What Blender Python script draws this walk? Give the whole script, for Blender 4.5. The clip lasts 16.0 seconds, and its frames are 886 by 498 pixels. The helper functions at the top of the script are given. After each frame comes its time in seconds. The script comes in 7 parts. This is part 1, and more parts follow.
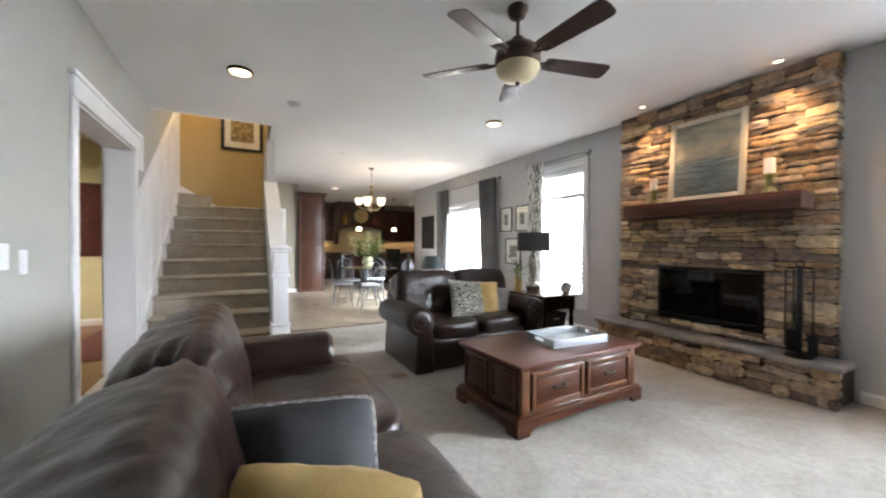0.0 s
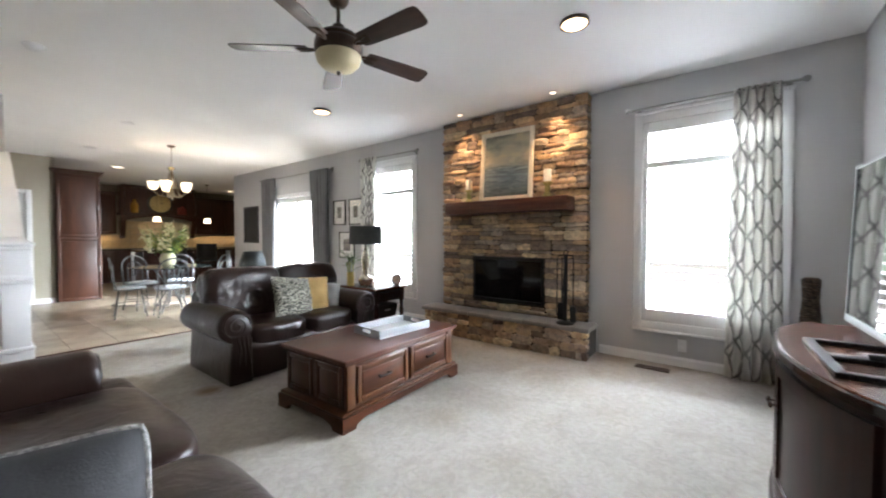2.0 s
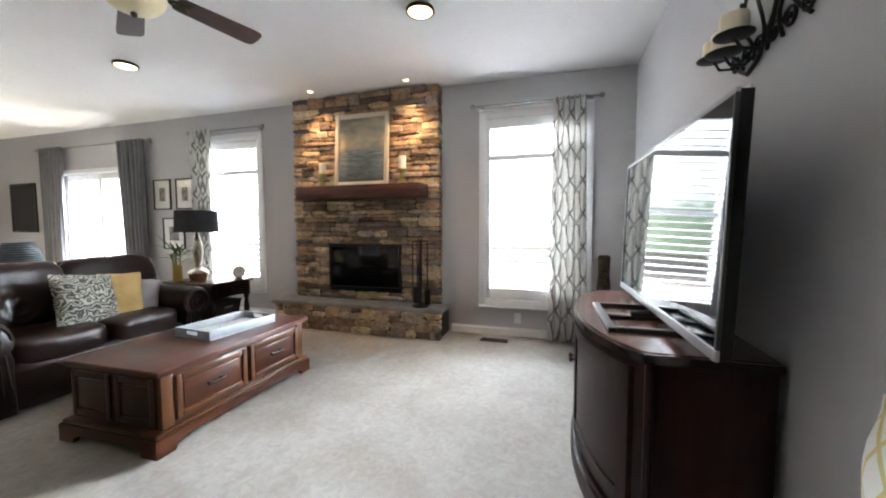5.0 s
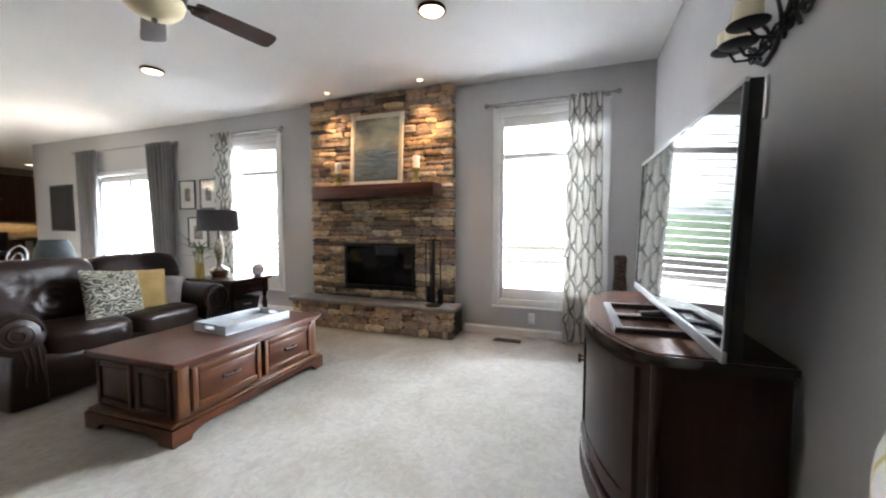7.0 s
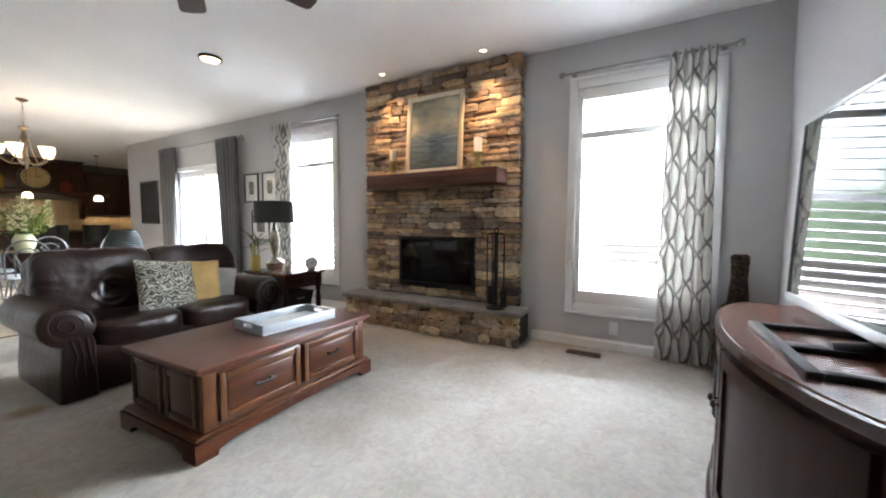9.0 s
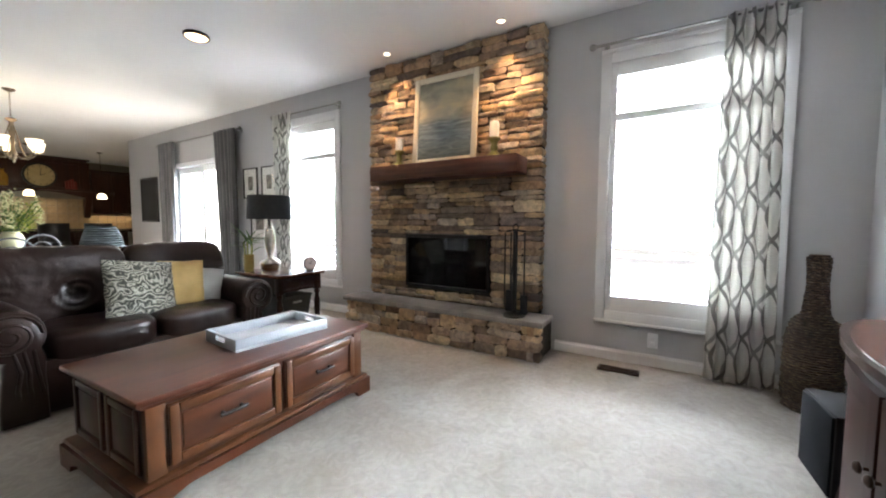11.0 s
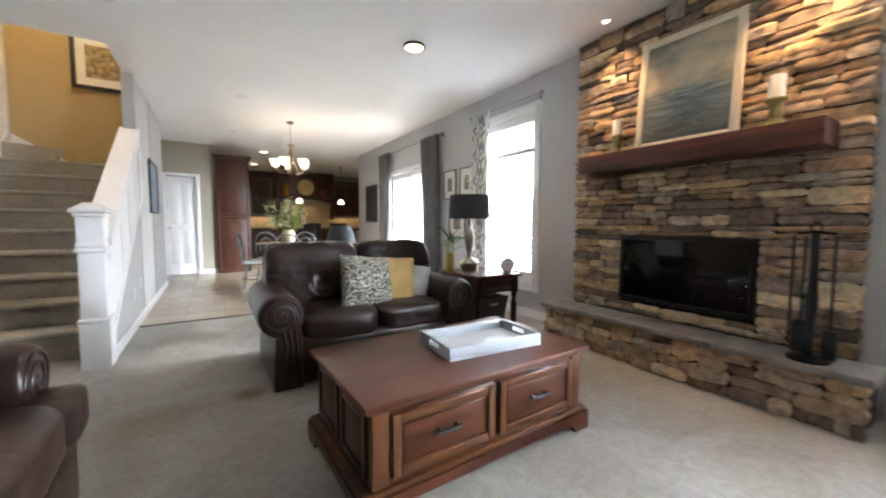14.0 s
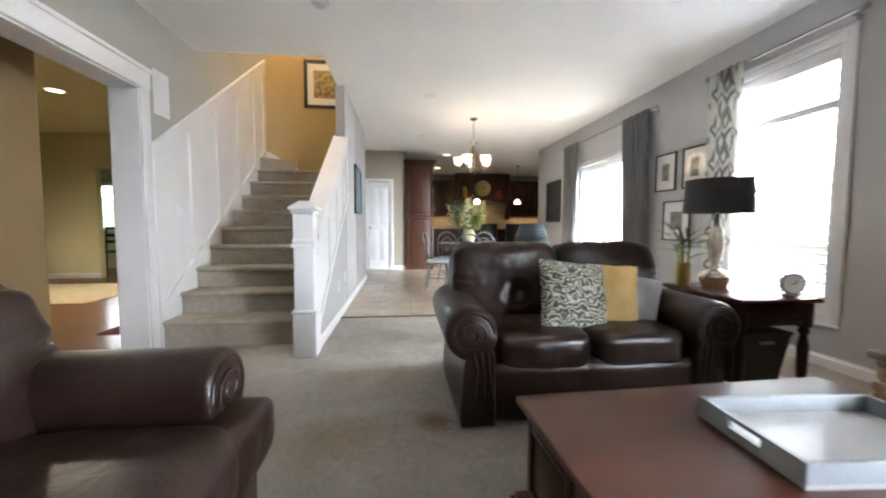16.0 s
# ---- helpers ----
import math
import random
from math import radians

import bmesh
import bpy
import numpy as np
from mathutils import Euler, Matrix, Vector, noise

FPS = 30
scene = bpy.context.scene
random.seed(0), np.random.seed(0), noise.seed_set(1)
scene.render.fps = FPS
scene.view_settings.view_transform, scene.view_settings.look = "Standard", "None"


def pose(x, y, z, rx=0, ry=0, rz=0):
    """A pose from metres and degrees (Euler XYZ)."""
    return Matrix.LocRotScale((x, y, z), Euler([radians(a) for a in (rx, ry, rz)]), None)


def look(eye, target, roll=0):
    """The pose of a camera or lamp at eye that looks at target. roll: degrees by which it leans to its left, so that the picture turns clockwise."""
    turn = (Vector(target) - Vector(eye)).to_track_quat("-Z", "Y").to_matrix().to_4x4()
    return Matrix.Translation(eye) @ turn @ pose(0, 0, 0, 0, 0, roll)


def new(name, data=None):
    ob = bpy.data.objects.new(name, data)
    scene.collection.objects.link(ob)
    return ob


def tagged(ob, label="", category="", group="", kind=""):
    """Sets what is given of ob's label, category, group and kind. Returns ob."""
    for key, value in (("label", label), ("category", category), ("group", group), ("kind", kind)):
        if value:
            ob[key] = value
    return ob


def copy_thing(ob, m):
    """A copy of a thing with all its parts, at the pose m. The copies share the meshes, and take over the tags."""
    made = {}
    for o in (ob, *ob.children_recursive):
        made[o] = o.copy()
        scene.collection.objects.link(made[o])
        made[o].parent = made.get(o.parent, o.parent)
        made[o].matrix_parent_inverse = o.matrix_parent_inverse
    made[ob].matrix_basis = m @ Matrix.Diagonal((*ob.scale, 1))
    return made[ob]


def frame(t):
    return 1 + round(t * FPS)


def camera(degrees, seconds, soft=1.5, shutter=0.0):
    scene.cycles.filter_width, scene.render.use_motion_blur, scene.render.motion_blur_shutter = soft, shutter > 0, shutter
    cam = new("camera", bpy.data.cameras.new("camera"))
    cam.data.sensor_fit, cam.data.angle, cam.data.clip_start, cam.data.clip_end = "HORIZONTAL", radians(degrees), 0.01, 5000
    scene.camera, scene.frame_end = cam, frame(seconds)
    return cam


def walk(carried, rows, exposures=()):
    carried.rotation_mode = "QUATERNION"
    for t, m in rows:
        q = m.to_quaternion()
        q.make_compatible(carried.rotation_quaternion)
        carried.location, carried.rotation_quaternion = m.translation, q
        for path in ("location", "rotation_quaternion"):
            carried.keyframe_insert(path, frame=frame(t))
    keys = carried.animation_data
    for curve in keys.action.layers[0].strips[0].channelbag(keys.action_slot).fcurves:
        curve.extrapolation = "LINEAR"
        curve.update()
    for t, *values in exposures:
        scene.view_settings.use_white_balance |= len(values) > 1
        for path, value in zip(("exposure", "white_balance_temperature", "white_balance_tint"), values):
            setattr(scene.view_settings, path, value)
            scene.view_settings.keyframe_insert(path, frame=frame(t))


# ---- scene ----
cam = camera(100.3, 16.0, soft=2.0, shutter=0.5)
PATH = [
    (0, (0.194, 0.138, 1.208), (1.136, 1.903, 1.186), 0.2),
    (0.5, (0.23, 0.099, 1.231), (1.352, 1.754, 1.195), 0.1),
    (1, (0.249, 0.088, 1.216), (1.552, 1.605, 1.18), 0.0),
    (1.5, (0.261, 0.08, 1.211), (1.717, 1.451, 1.166), 0.0),
    (2, (0.272, 0.075, 1.21), (1.859, 1.291, 1.154), -0.0),
    (2.5, (0.299, 0.053, 1.199), (1.986, 1.125, 1.134), -0.2),
    (3, (0.305, 0.042, 1.203), (2.081, 0.959, 1.125), -0.1),
    (3.5, (0.313, 0.024, 1.193), (2.157, 0.793, 1.109), -0.2),
    (4, (0.331, 0.031, 1.181), (2.229, 0.656, 1.088), -0.2),
    (6.5, (0.402, -0.08, 1.198), (2.312, 0.499, 1.072), -0.1),
    (7, (0.391, -0.068, 1.172), (2.266, 0.619, 1.057), 0.0),
    (7.5, (0.429, -0.067, 1.169), (2.255, 0.74, 1.042), -0.0),
    (8, (0.557, -0.013, 1.144), (2.341, 0.882, 1.011), 0.1),
    (8.5, (0.697, 0.053, 1.139), (2.452, 1.002, 1.006), 0.1),
    (9, (0.805, 0.124, 1.127), (2.544, 1.103, 0.992), 0.2),
    (11.5, (1.204, 0.355, 1.071), (2.899, 1.409, 0.942), 0.2),
    (12, (1.217, 0.358, 1.056), (2.884, 1.455, 0.931), 0.2),
    (12.5, (1.237, 0.357, 1.073), (2.845, 1.538, 0.945), 0.2),
    (13, (1.24, 0.431, 1.069), (2.698, 1.794, 0.939), 0.3),
    (13.5, (1.266, 0.585, 1.077), (2.516, 2.14, 0.941), 0.2),
    (14, (1.274, 0.752, 1.079), (2.33, 2.446, 0.943), 0.2),
    (14.5, (1.298, 0.916, 1.058), (2.149, 2.721, 0.924), 0.3),
    (15, (1.324, 1.069, 1.068), (1.969, 2.957, 0.934), 0.4),
    (15.5, (1.313, 1.231, 1.057), (1.723, 3.184, 0.924), 0.4),
    (16, (1.277, 1.429, 1.041), (1.496, 3.413, 0.912), 0.2),
]
walk(cam, [(t, look(eye, target, roll)) for t, eye, target, roll in PATH], exposures=((0.0, 1.18, 6050, 10), (16.0, 1.18, 6050, 10)))


# ---- light ----
world = bpy.data.worlds.new("sky")
scene.world = world
world.use_nodes = True
_n = world.node_tree.nodes
_sky = _n.new("ShaderNodeTexSky")
_sky.sky_type = "NISHITA"
_sky.sun_disc = False
_sky.sun_elevation = radians(58)
_sky.sun_rotation = radians(236)
world.node_tree.links.new(_sky.outputs[0], _n["Background"].inputs[0])
_n["Background"].inputs[1].default_value = 0.12


def lamp(name, kind, m, power, color, size=0.1, size_y=None, spot=60, blend=0.6):
    data = bpy.data.lights.new(name, kind)
    data.energy, data.color = power, color
    if kind == "AREA":
        data.shape, data.size, data.size_y = "RECTANGLE", size, size_y or size
    elif kind == "SPOT":
        data.spot_size, data.spot_blend, data.shadow_soft_size = radians(spot), blend, size
    elif kind == "SUN":
        data.angle = radians(size)
    else:
        data.shadow_soft_size = size
    ob = new(name, data)
    ob.matrix_world = m
    return ob


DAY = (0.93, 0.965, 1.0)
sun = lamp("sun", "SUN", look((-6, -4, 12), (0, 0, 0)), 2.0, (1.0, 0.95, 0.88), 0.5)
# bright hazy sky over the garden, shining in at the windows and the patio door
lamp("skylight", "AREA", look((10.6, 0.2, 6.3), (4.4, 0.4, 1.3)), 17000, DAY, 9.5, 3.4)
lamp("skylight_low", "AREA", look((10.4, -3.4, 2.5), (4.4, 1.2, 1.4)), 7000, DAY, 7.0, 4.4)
# warm downlights over the fireplace and in the rooms
for sy in (2.72, 1.545):
    lamp("mantel_spot", "SPOT", look((4.03, sy, 2.70), (4.25, sy, 1.95)), 36, (1.0, 0.58, 0.26), 0.04, spot=76, blend=1.0)
for sx, sy in ((0.155, 3.86), (2.93, 3.93), (2.935, 0.95)):
    lamp("disc_light", "AREA", look((sx, sy, 2.69), (sx, sy, 0)), 1.5, (1.0, 0.80, 0.58), 0.165)
lamp("chandelier_light", "POINT", pose(2.42, 7.37, 2.16), 2.0, (1.0, 0.74, 0.46), 0.14)
for sx, sy in ((2.36, 10.43), (2.33, 12.53), (5.2, 11.0)):
    lamp("kitchen_downlight", "SPOT", look((sx, sy, 2.71), (sx, sy, 0)), 9, (1.0, 0.78, 0.52), 0.05, spot=120, blend=0.8)
for sx in (3.40, 4.58):
    lamp("pendant_light", "POINT", pose(sx, 11.86, 1.60), 2.5, (1.0, 0.74, 0.46), 0.05)
for sx, w in ((2.55, 0.8), (5.6, 1.3)):
    lamp("under_cabinet_light", "AREA", look((sx, 13.86, 1.30), (sx, 13.86, 0)), 1.0, (1.0, 0.70, 0.38), w, 0.05)
lamp("hood_light", "AREA", look((3.95, 13.7, 1.70), (3.95, 13.75, 0)), 0.8, (1.0, 0.72, 0.42), 0.7, 0.1)
# no source in view up the shaft; added to brighten the tan wall
lamp("stairwell_fill", "POINT", pose(-0.1, 6.5, 4.7), 40, (1.0, 0.80, 0.55), 0.12)
lamp("hall_light", "SPOT", look((-3.12, 6.78, 2.70), (-3.12, 6.78, 0)), 260, (1.0, 0.84, 0.62), 0.08, spot=160, blend=1.0)
lamp("hall_light", "SPOT", look((-1.3, 5.6, 2.71), (-1.3, 5.6, 0)), 70, (1.0, 0.82, 0.58), 0.06, spot=140, blend=0.8)


# ---- helpers for meshes ----
def part(name, bm, material, parent=None, label="", smooth=40, bevel=0.0):
    me = bpy.data.meshes.new(name)
    bmesh.ops.recalc_face_normals(bm, faces=bm.faces[:])
    bm.to_mesh(me)
    bm.free()
    if smooth:
        me.polygons.foreach_set("use_smooth", [True] * len(me.polygons))
        me.set_sharp_from_angle(angle=radians(smooth))
    me.materials.append(material)
    ob = new(name, me)
    ob.parent = parent
    if label:
        ob["label"] = label
    return ob


def thing(name, x, y, z, label, category, rz=0, group=""):
    ob = new(name)
    ob.empty_display_size = 0.1
    ob.matrix_world = pose(x, y, z, 0, 0, rz)
    return tagged(ob, label, category, group)


def fixed(ob, label="", category=""):
    return tagged(ob, label, category, "", "structure")


def B():
    return bmesh.new()


def box(bm, x0, y0, z0, x1, y1, z1, bev=0.0, seg=2):
    m = Matrix.LocRotScale(((x0 + x1) / 2, (y0 + y1) / 2, (z0 + z1) / 2), None, (abs(x1 - x0), abs(y1 - y0), abs(z1 - z0)))
    r = bmesh.ops.create_cube(bm, size=1, matrix=m)
    if bev:
        edges = list({e for v in r["verts"] for e in v.link_edges})
        bmesh.ops.bevel(bm, geom=edges, offset=bev, segments=seg, affect="EDGES", profile=0.5, clamp_overlap=True)
    return bm


def bx(*a, bev=0.0, seg=2):
    return box(B(), *a, bev=bev, seg=seg)


def rod(bm, p0, p1, r0, r1=None, n=12):
    p0, p1 = Vector(p0), Vector(p1)
    r1 = r0 if r1 is None else r1
    m = Matrix.Translation((p0 + p1) / 2) @ (p1 - p0).to_track_quat("Z", "Y").to_matrix().to_4x4()
    bmesh.ops.create_cone(bm, cap_ends=True, segments=n, radius1=r0, radius2=r1, depth=(p1 - p0).length, matrix=m)
    return bm


def lathe(bm, profile, n=24, at=(0, 0, 0)):
    rings = []
    for r, z in profile:
        rings.append([bm.verts.new((at[0] + max(r, 1e-4) * math.cos(2 * math.pi * i / n), at[1] + max(r, 1e-4) * math.sin(2 * math.pi * i / n), at[2] + z)) for i in range(n)])
    for a, b in zip(rings, rings[1:]):
        for i in range(n):
            bm.faces.new((a[i], a[(i + 1) % n], b[(i + 1) % n], b[i]))
    bm.faces.new(rings[0][::-1])
    bm.faces.new(rings[-1])
    return bm


def tube(bm, pts, r, n=8, taper=1.0):
    pts = [Vector(p) for p in pts]
    rings, side = [], None
    for i, p in enumerate(pts):
        d = (pts[min(i + 1, len(pts) - 1)] - pts[max(i - 1, 0)]).normalized()
        if side is None:
            side = d.orthogonal().normalized()
        side = (side - d * side.dot(d)).normalized()
        up = d.cross(side)
        rr = r * (1 + (taper - 1) * i / max(1, len(pts) - 1))
        rings.append([bm.verts.new(p + rr * (math.cos(2 * math.pi * k / n) * side + math.sin(2 * math.pi * k / n) * up)) for k in range(n)])
    for a, b in zip(rings, rings[1:]):
        for k in range(n):
            bm.faces.new((a[k], a[(k + 1) % n], b[(k + 1) % n], b[k]))
    bm.faces.new(rings[0][::-1])
    bm.faces.new(rings[-1])
    return bm


def arc(c, r, a0, a1, n, plane="xz"):
    out = []
    for i in range(n + 1):
        a = radians(a0 + (a1 - a0) * i / n)
        u, v = r * math.cos(a), r * math.sin(a)
        out.append((c[0] + u, c[1], c[2] + v) if plane == "xz" else (c[0] + u, c[1] + v, c[2]) if plane == "xy" else (c[0], c[1] + u, c[2] + v))
    return out


def soft(bm, c, size, p=5.0, n=10, wrinkle=0.0, ws=9.0, tilt=0.0, axis="X", seed=0.0, pleat=0.0, swirl=None):
    """A padded block: a cube drawn towards a superellipsoid, with wrinkles and gathered ends along x."""
    verts, quads = {}, []
    for ax in range(3):
        for s in (-1, 1):
            grid = []
            for i in range(n + 1):
                row = []
                for j in range(n + 1):
                    q = [0, 0, 0]
                    q[ax], q[(ax + 1) % 3], q[(ax + 2) % 3] = s, 2 * i / n - 1, 2 * j / n - 1
                    key = tuple(round(v, 5) for v in q)
                    if key not in verts:
                        verts[key] = None
                    row.append(key)
                grid.append(row)
            quads += [(grid[i][j], grid[i + 1][j], grid[i + 1][j + 1], grid[i][j + 1]) for i in range(n) for j in range(n)]
    turn = Matrix.Rotation(radians(tilt), 3, axis)
    for key in verts:
        v = Vector(key)
        k = sum(abs(a) ** p for a in v) ** (1 / p)
        v = Vector((v.x / k * size[0] / 2, v.y / k * size[1] / 2, v.z / k * size[2] / 2))
        if wrinkle:
            v += v.normalized() * wrinkle * (noise.noise((v + Vector((seed, seed * 2, 0))) * ws) + 0.5 * noise.noise(v * ws * 2.7))
        if swirl and v.y < 0:
            d, a = math.hypot(v.x - swirl[0], v.z - swirl[1]), math.atan2(v.z - swirl[1], v.x - swirl[0])
            for q in (swirl[2] * (1 - 0.3 * (a / 6.283 + 0.5)), swirl[2] * (0.62 - 0.3 * (a / 6.283 + 0.5))):
                v.y -= 0.009 * math.exp(-((d - q) / 0.017) ** 2)
        if pleat:
            u = abs(v.x) / (size[0] / 2)
            g = max(0.0, min(1.0, (u - 0.62) / 0.25)) * max(0.0, min(1.0, (1.02 - u) / 0.06))
            a = math.atan2(v.z, -v.y)
            way = Vector((0, v.y, v.z)).normalized() if abs(v.y) + abs(v.z) > 1e-5 else Vector((0, 0, 1))
            ridge = math.sin(17 * a + 2.2 * math.sin(3 * a + seed) + 5 * (1 - u)) * (0.6 + 0.4 * math.sin(5 * a + seed))
            v += way * pleat * g * ridge
        verts[key] = bm.verts.new(turn @ v + Vector(c))
    for f in quads:
        bm.faces.new([verts[k] for k in f])
    return bm


def extrude_outline(bm, pts, depth, axis="y", start=0.0):
    """A slab from an outline of (u, v) points; axis is the way of its thickness."""
    def at(u, v, w):
        return {"x": (w, u, v), "y": (u, w, v), "z": (u, v, w)}[axis]
    a = [bm.verts.new(at(u, v, start)) for u, v in pts]
    b = [bm.verts.new(at(u, v, start + depth)) for u, v in pts]
    bm.faces.new(a)
    bm.faces.new(b[::-1])
    for i in range(len(pts)):
        j = (i + 1) % len(pts)
        bm.faces.new((a[i], b[i], b[j], a[j]))
    return bm


def pillow(w, h, t, seed=0, n=14, blunt=0.03):
    """A stuffed cushion standing on its edge: width along x, height along z, centre at the origin."""
    bm = B()
    grids = []
    for s in (-1, 1):
        g = []
        for i in range(n + 1):
            row = []
            for j in range(n + 1):
                u, v = 2 * i / n - 1, 2 * j / n - 1
                d = max(0.0, (1 - abs(u) ** 2.4) * (1 - abs(v) ** 2.4)) ** 0.6
                pull = 1 - blunt * (abs(u) * abs(v)) ** 3
                x = u * w / 2 * (1 - 0.05 * (1 - v * v) * abs(u)) * pull + 0.006 * noise.noise((v * 4, seed, u))
                z = v * h / 2 * (1 - 0.05 * (1 - u * u) * abs(v)) * pull + 0.006 * noise.noise((u * 4, seed + 9, v))
                y = s * (t / 2 * d + 0.003) + d * 0.022 * noise.noise((x * 8 + seed, s * 3, z * 8))
                row.append(bm.verts.new((x, y, z)))
            g.append(row)
        for i in range(n):
            for j in range(n):
                bm.faces.new((g[i][j], g[i + 1][j], g[i + 1][j + 1], g[i][j + 1]))
        grids.append(g)
    a, b = grids
    rim = [(i, 0) for i in range(n)] + [(n, j) for j in range(n)] + [(i, n) for i in range(n, 0, -1)] + [(0, j) for j in range(n, 0, -1)]
    for k in range(len(rim)):
        (i, j), (p, q) = rim[k], rim[(k + 1) % len(rim)]
        bm.faces.new((a[i][j], a[p][q], b[p][q], b[i][j]))
    return bm


# ---- materials ----
def nodes_of(name):
    m = bpy.data.materials.new(name)
    m.use_nodes = True
    return m, m.node_tree.nodes, m.node_tree.links, m.node_tree.nodes["Principled BSDF"]


def noise_node(nt, links, scale, detail=4, stretch=None, coord="Object"):
    tc = nt.new("ShaderNodeTexCoord")
    out = tc.outputs[coord]
    if stretch:
        mp = nt.new("ShaderNodeMapping")
        mp.inputs["Scale"].default_value = stretch
        links.new(out, mp.inputs[0])
        out = mp.outputs[0]
    t = nt.new("ShaderNodeTexNoise")
    t.inputs["Scale"].default_value, t.inputs["Detail"].default_value = scale, detail
    links.new(out, t.inputs["Vector"])
    return t


def ramp_node(nt, links, src, stops):
    r = nt.new("ShaderNodeValToRGB")
    while len(r.color_ramp.elements) < len(stops):
        r.color_ramp.elements.new(0.5)
    for e, (p, c) in zip(r.color_ramp.elements, stops):
        e.position, e.color = p, (*c, 1)
    links.new(src, r.inputs[0])
    return r


def mixed(nt, links, a, b, fac, mode="MIX"):
    m = nt.new("ShaderNodeMix")
    m.data_type, m.blend_type = "RGBA", mode
    for src, i in ((fac, 0), (a, 6), (b, 7)):
        if isinstance(src, float):
            m.inputs[i].default_value = src
        elif isinstance(src, tuple):
            m.inputs[i].default_value = (*src, 1)
        else:
            links.new(src, m.inputs[i])
    return m.outputs[2]


def bump_node(nt, links, bsdf, src, strength, dist=0.01, chain=None):
    b = nt.new("ShaderNodeBump")
    b.inputs["Strength"].default_value, b.inputs["Distance"].default_value = strength, dist
    links.new(src, b.inputs["Height"])
    if chain:
        links.new(chain.outputs[0], b.inputs["Normal"])
    links.new(b.outputs[0], bsdf.inputs["Normal"])
    return b


def surface(name, c1, c2, rough=0.6, scale=3.0, bump=0.1, fine=80.0, metal=0.0, stretch=None, rough2=None, sheen=0.0, coat=0.0, dist=0.004, spec=0.5):
    """Two tones mixed by broad and fine noise, with fine relief."""
    m, nt, links, b = nodes_of(name)
    big, small = noise_node(nt, links, scale, 5, stretch), noise_node(nt, links, fine, 3, stretch)
    add = nt.new("ShaderNodeMath")
    add.operation = "MULTIPLY_ADD"
    add.inputs[1].default_value = 0.35
    links.new(small.outputs[0], add.inputs[0])
    links.new(big.outputs[0], add.inputs[2])
    r = ramp_node(nt, links, add.outputs[0], [(0.45, c1), (0.95, c2)])
    links.new(r.outputs[0], b.inputs["Base Color"])
    rr = nt.new("ShaderNodeMapRange")
    rr.inputs[3].default_value, rr.inputs[4].default_value = rough, rough2 if rough2 is not None else min(1, rough + 0.12)
    links.new(big.outputs[0], rr.inputs[0])
    links.new(rr.outputs[0], b.inputs["Roughness"])
    b.inputs["Metallic"].default_value = metal
    b.inputs["Sheen Weight"].default_value = sheen
    b.inputs["Specular IOR Level"].default_value = spec
    b.inputs["Coat Weight"].default_value = coat
    b.inputs["Coat Roughness"].default_value = 0.15
    if bump:
        bump_node(nt, links, b, small.outputs[0], bump, dist)
    return m


def wood(name, dark, light, rough=0.3, along=(1, 12, 12), scale=2.0, coat=0.12, bump=0.015, spec=0.35):
    m, nt, links, b = nodes_of(name)
    g = noise_node(nt, links, scale, 8, along)
    f = noise_node(nt, links, scale * 14, 4, along)
    p = noise_node(nt, links, 2.2, 2)
    r = ramp_node(nt, links, g.outputs[0], [(0.22, dark), (0.5, tuple((a + c) / 2 for a, c in zip(dark, light))), (0.78, light)])
    c = mixed(nt, links, r.outputs[0], f.outputs[0], 0.14, "MULTIPLY")
    c = mixed(nt, links, c, ramp_node(nt, links, p.outputs[0], [(0.3, (0.7, 0.68, 0.66)), (0.7, (1, 1, 1))]).outputs[0], 0.6, "MULTIPLY")
    links.new(c, b.inputs["Base Color"])
    rr = nt.new("ShaderNodeMapRange")
    rr.inputs[3].default_value, rr.inputs[4].default_value = rough, rough + 0.06
    links.new(p.outputs[0], rr.inputs[0])
    links.new(rr.outputs[0], b.inputs["Roughness"])
    b.inputs["Coat Weight"].default_value, b.inputs["Coat Roughness"].default_value = coat, 0.08
    b.inputs["Specular IOR Level"].default_value = spec
    bump_node(nt, links, b, f.outputs[0], bump, 0.002)
    return m


def glow(name, color, strength):
    m, nt, links, b = nodes_of(name)
    b.inputs["Base Color"].default_value = (*color, 1)
    b.inputs["Emission Color"].default_value = (*color, 1)
    b.inputs["Emission Strength"].default_value = strength
    return m


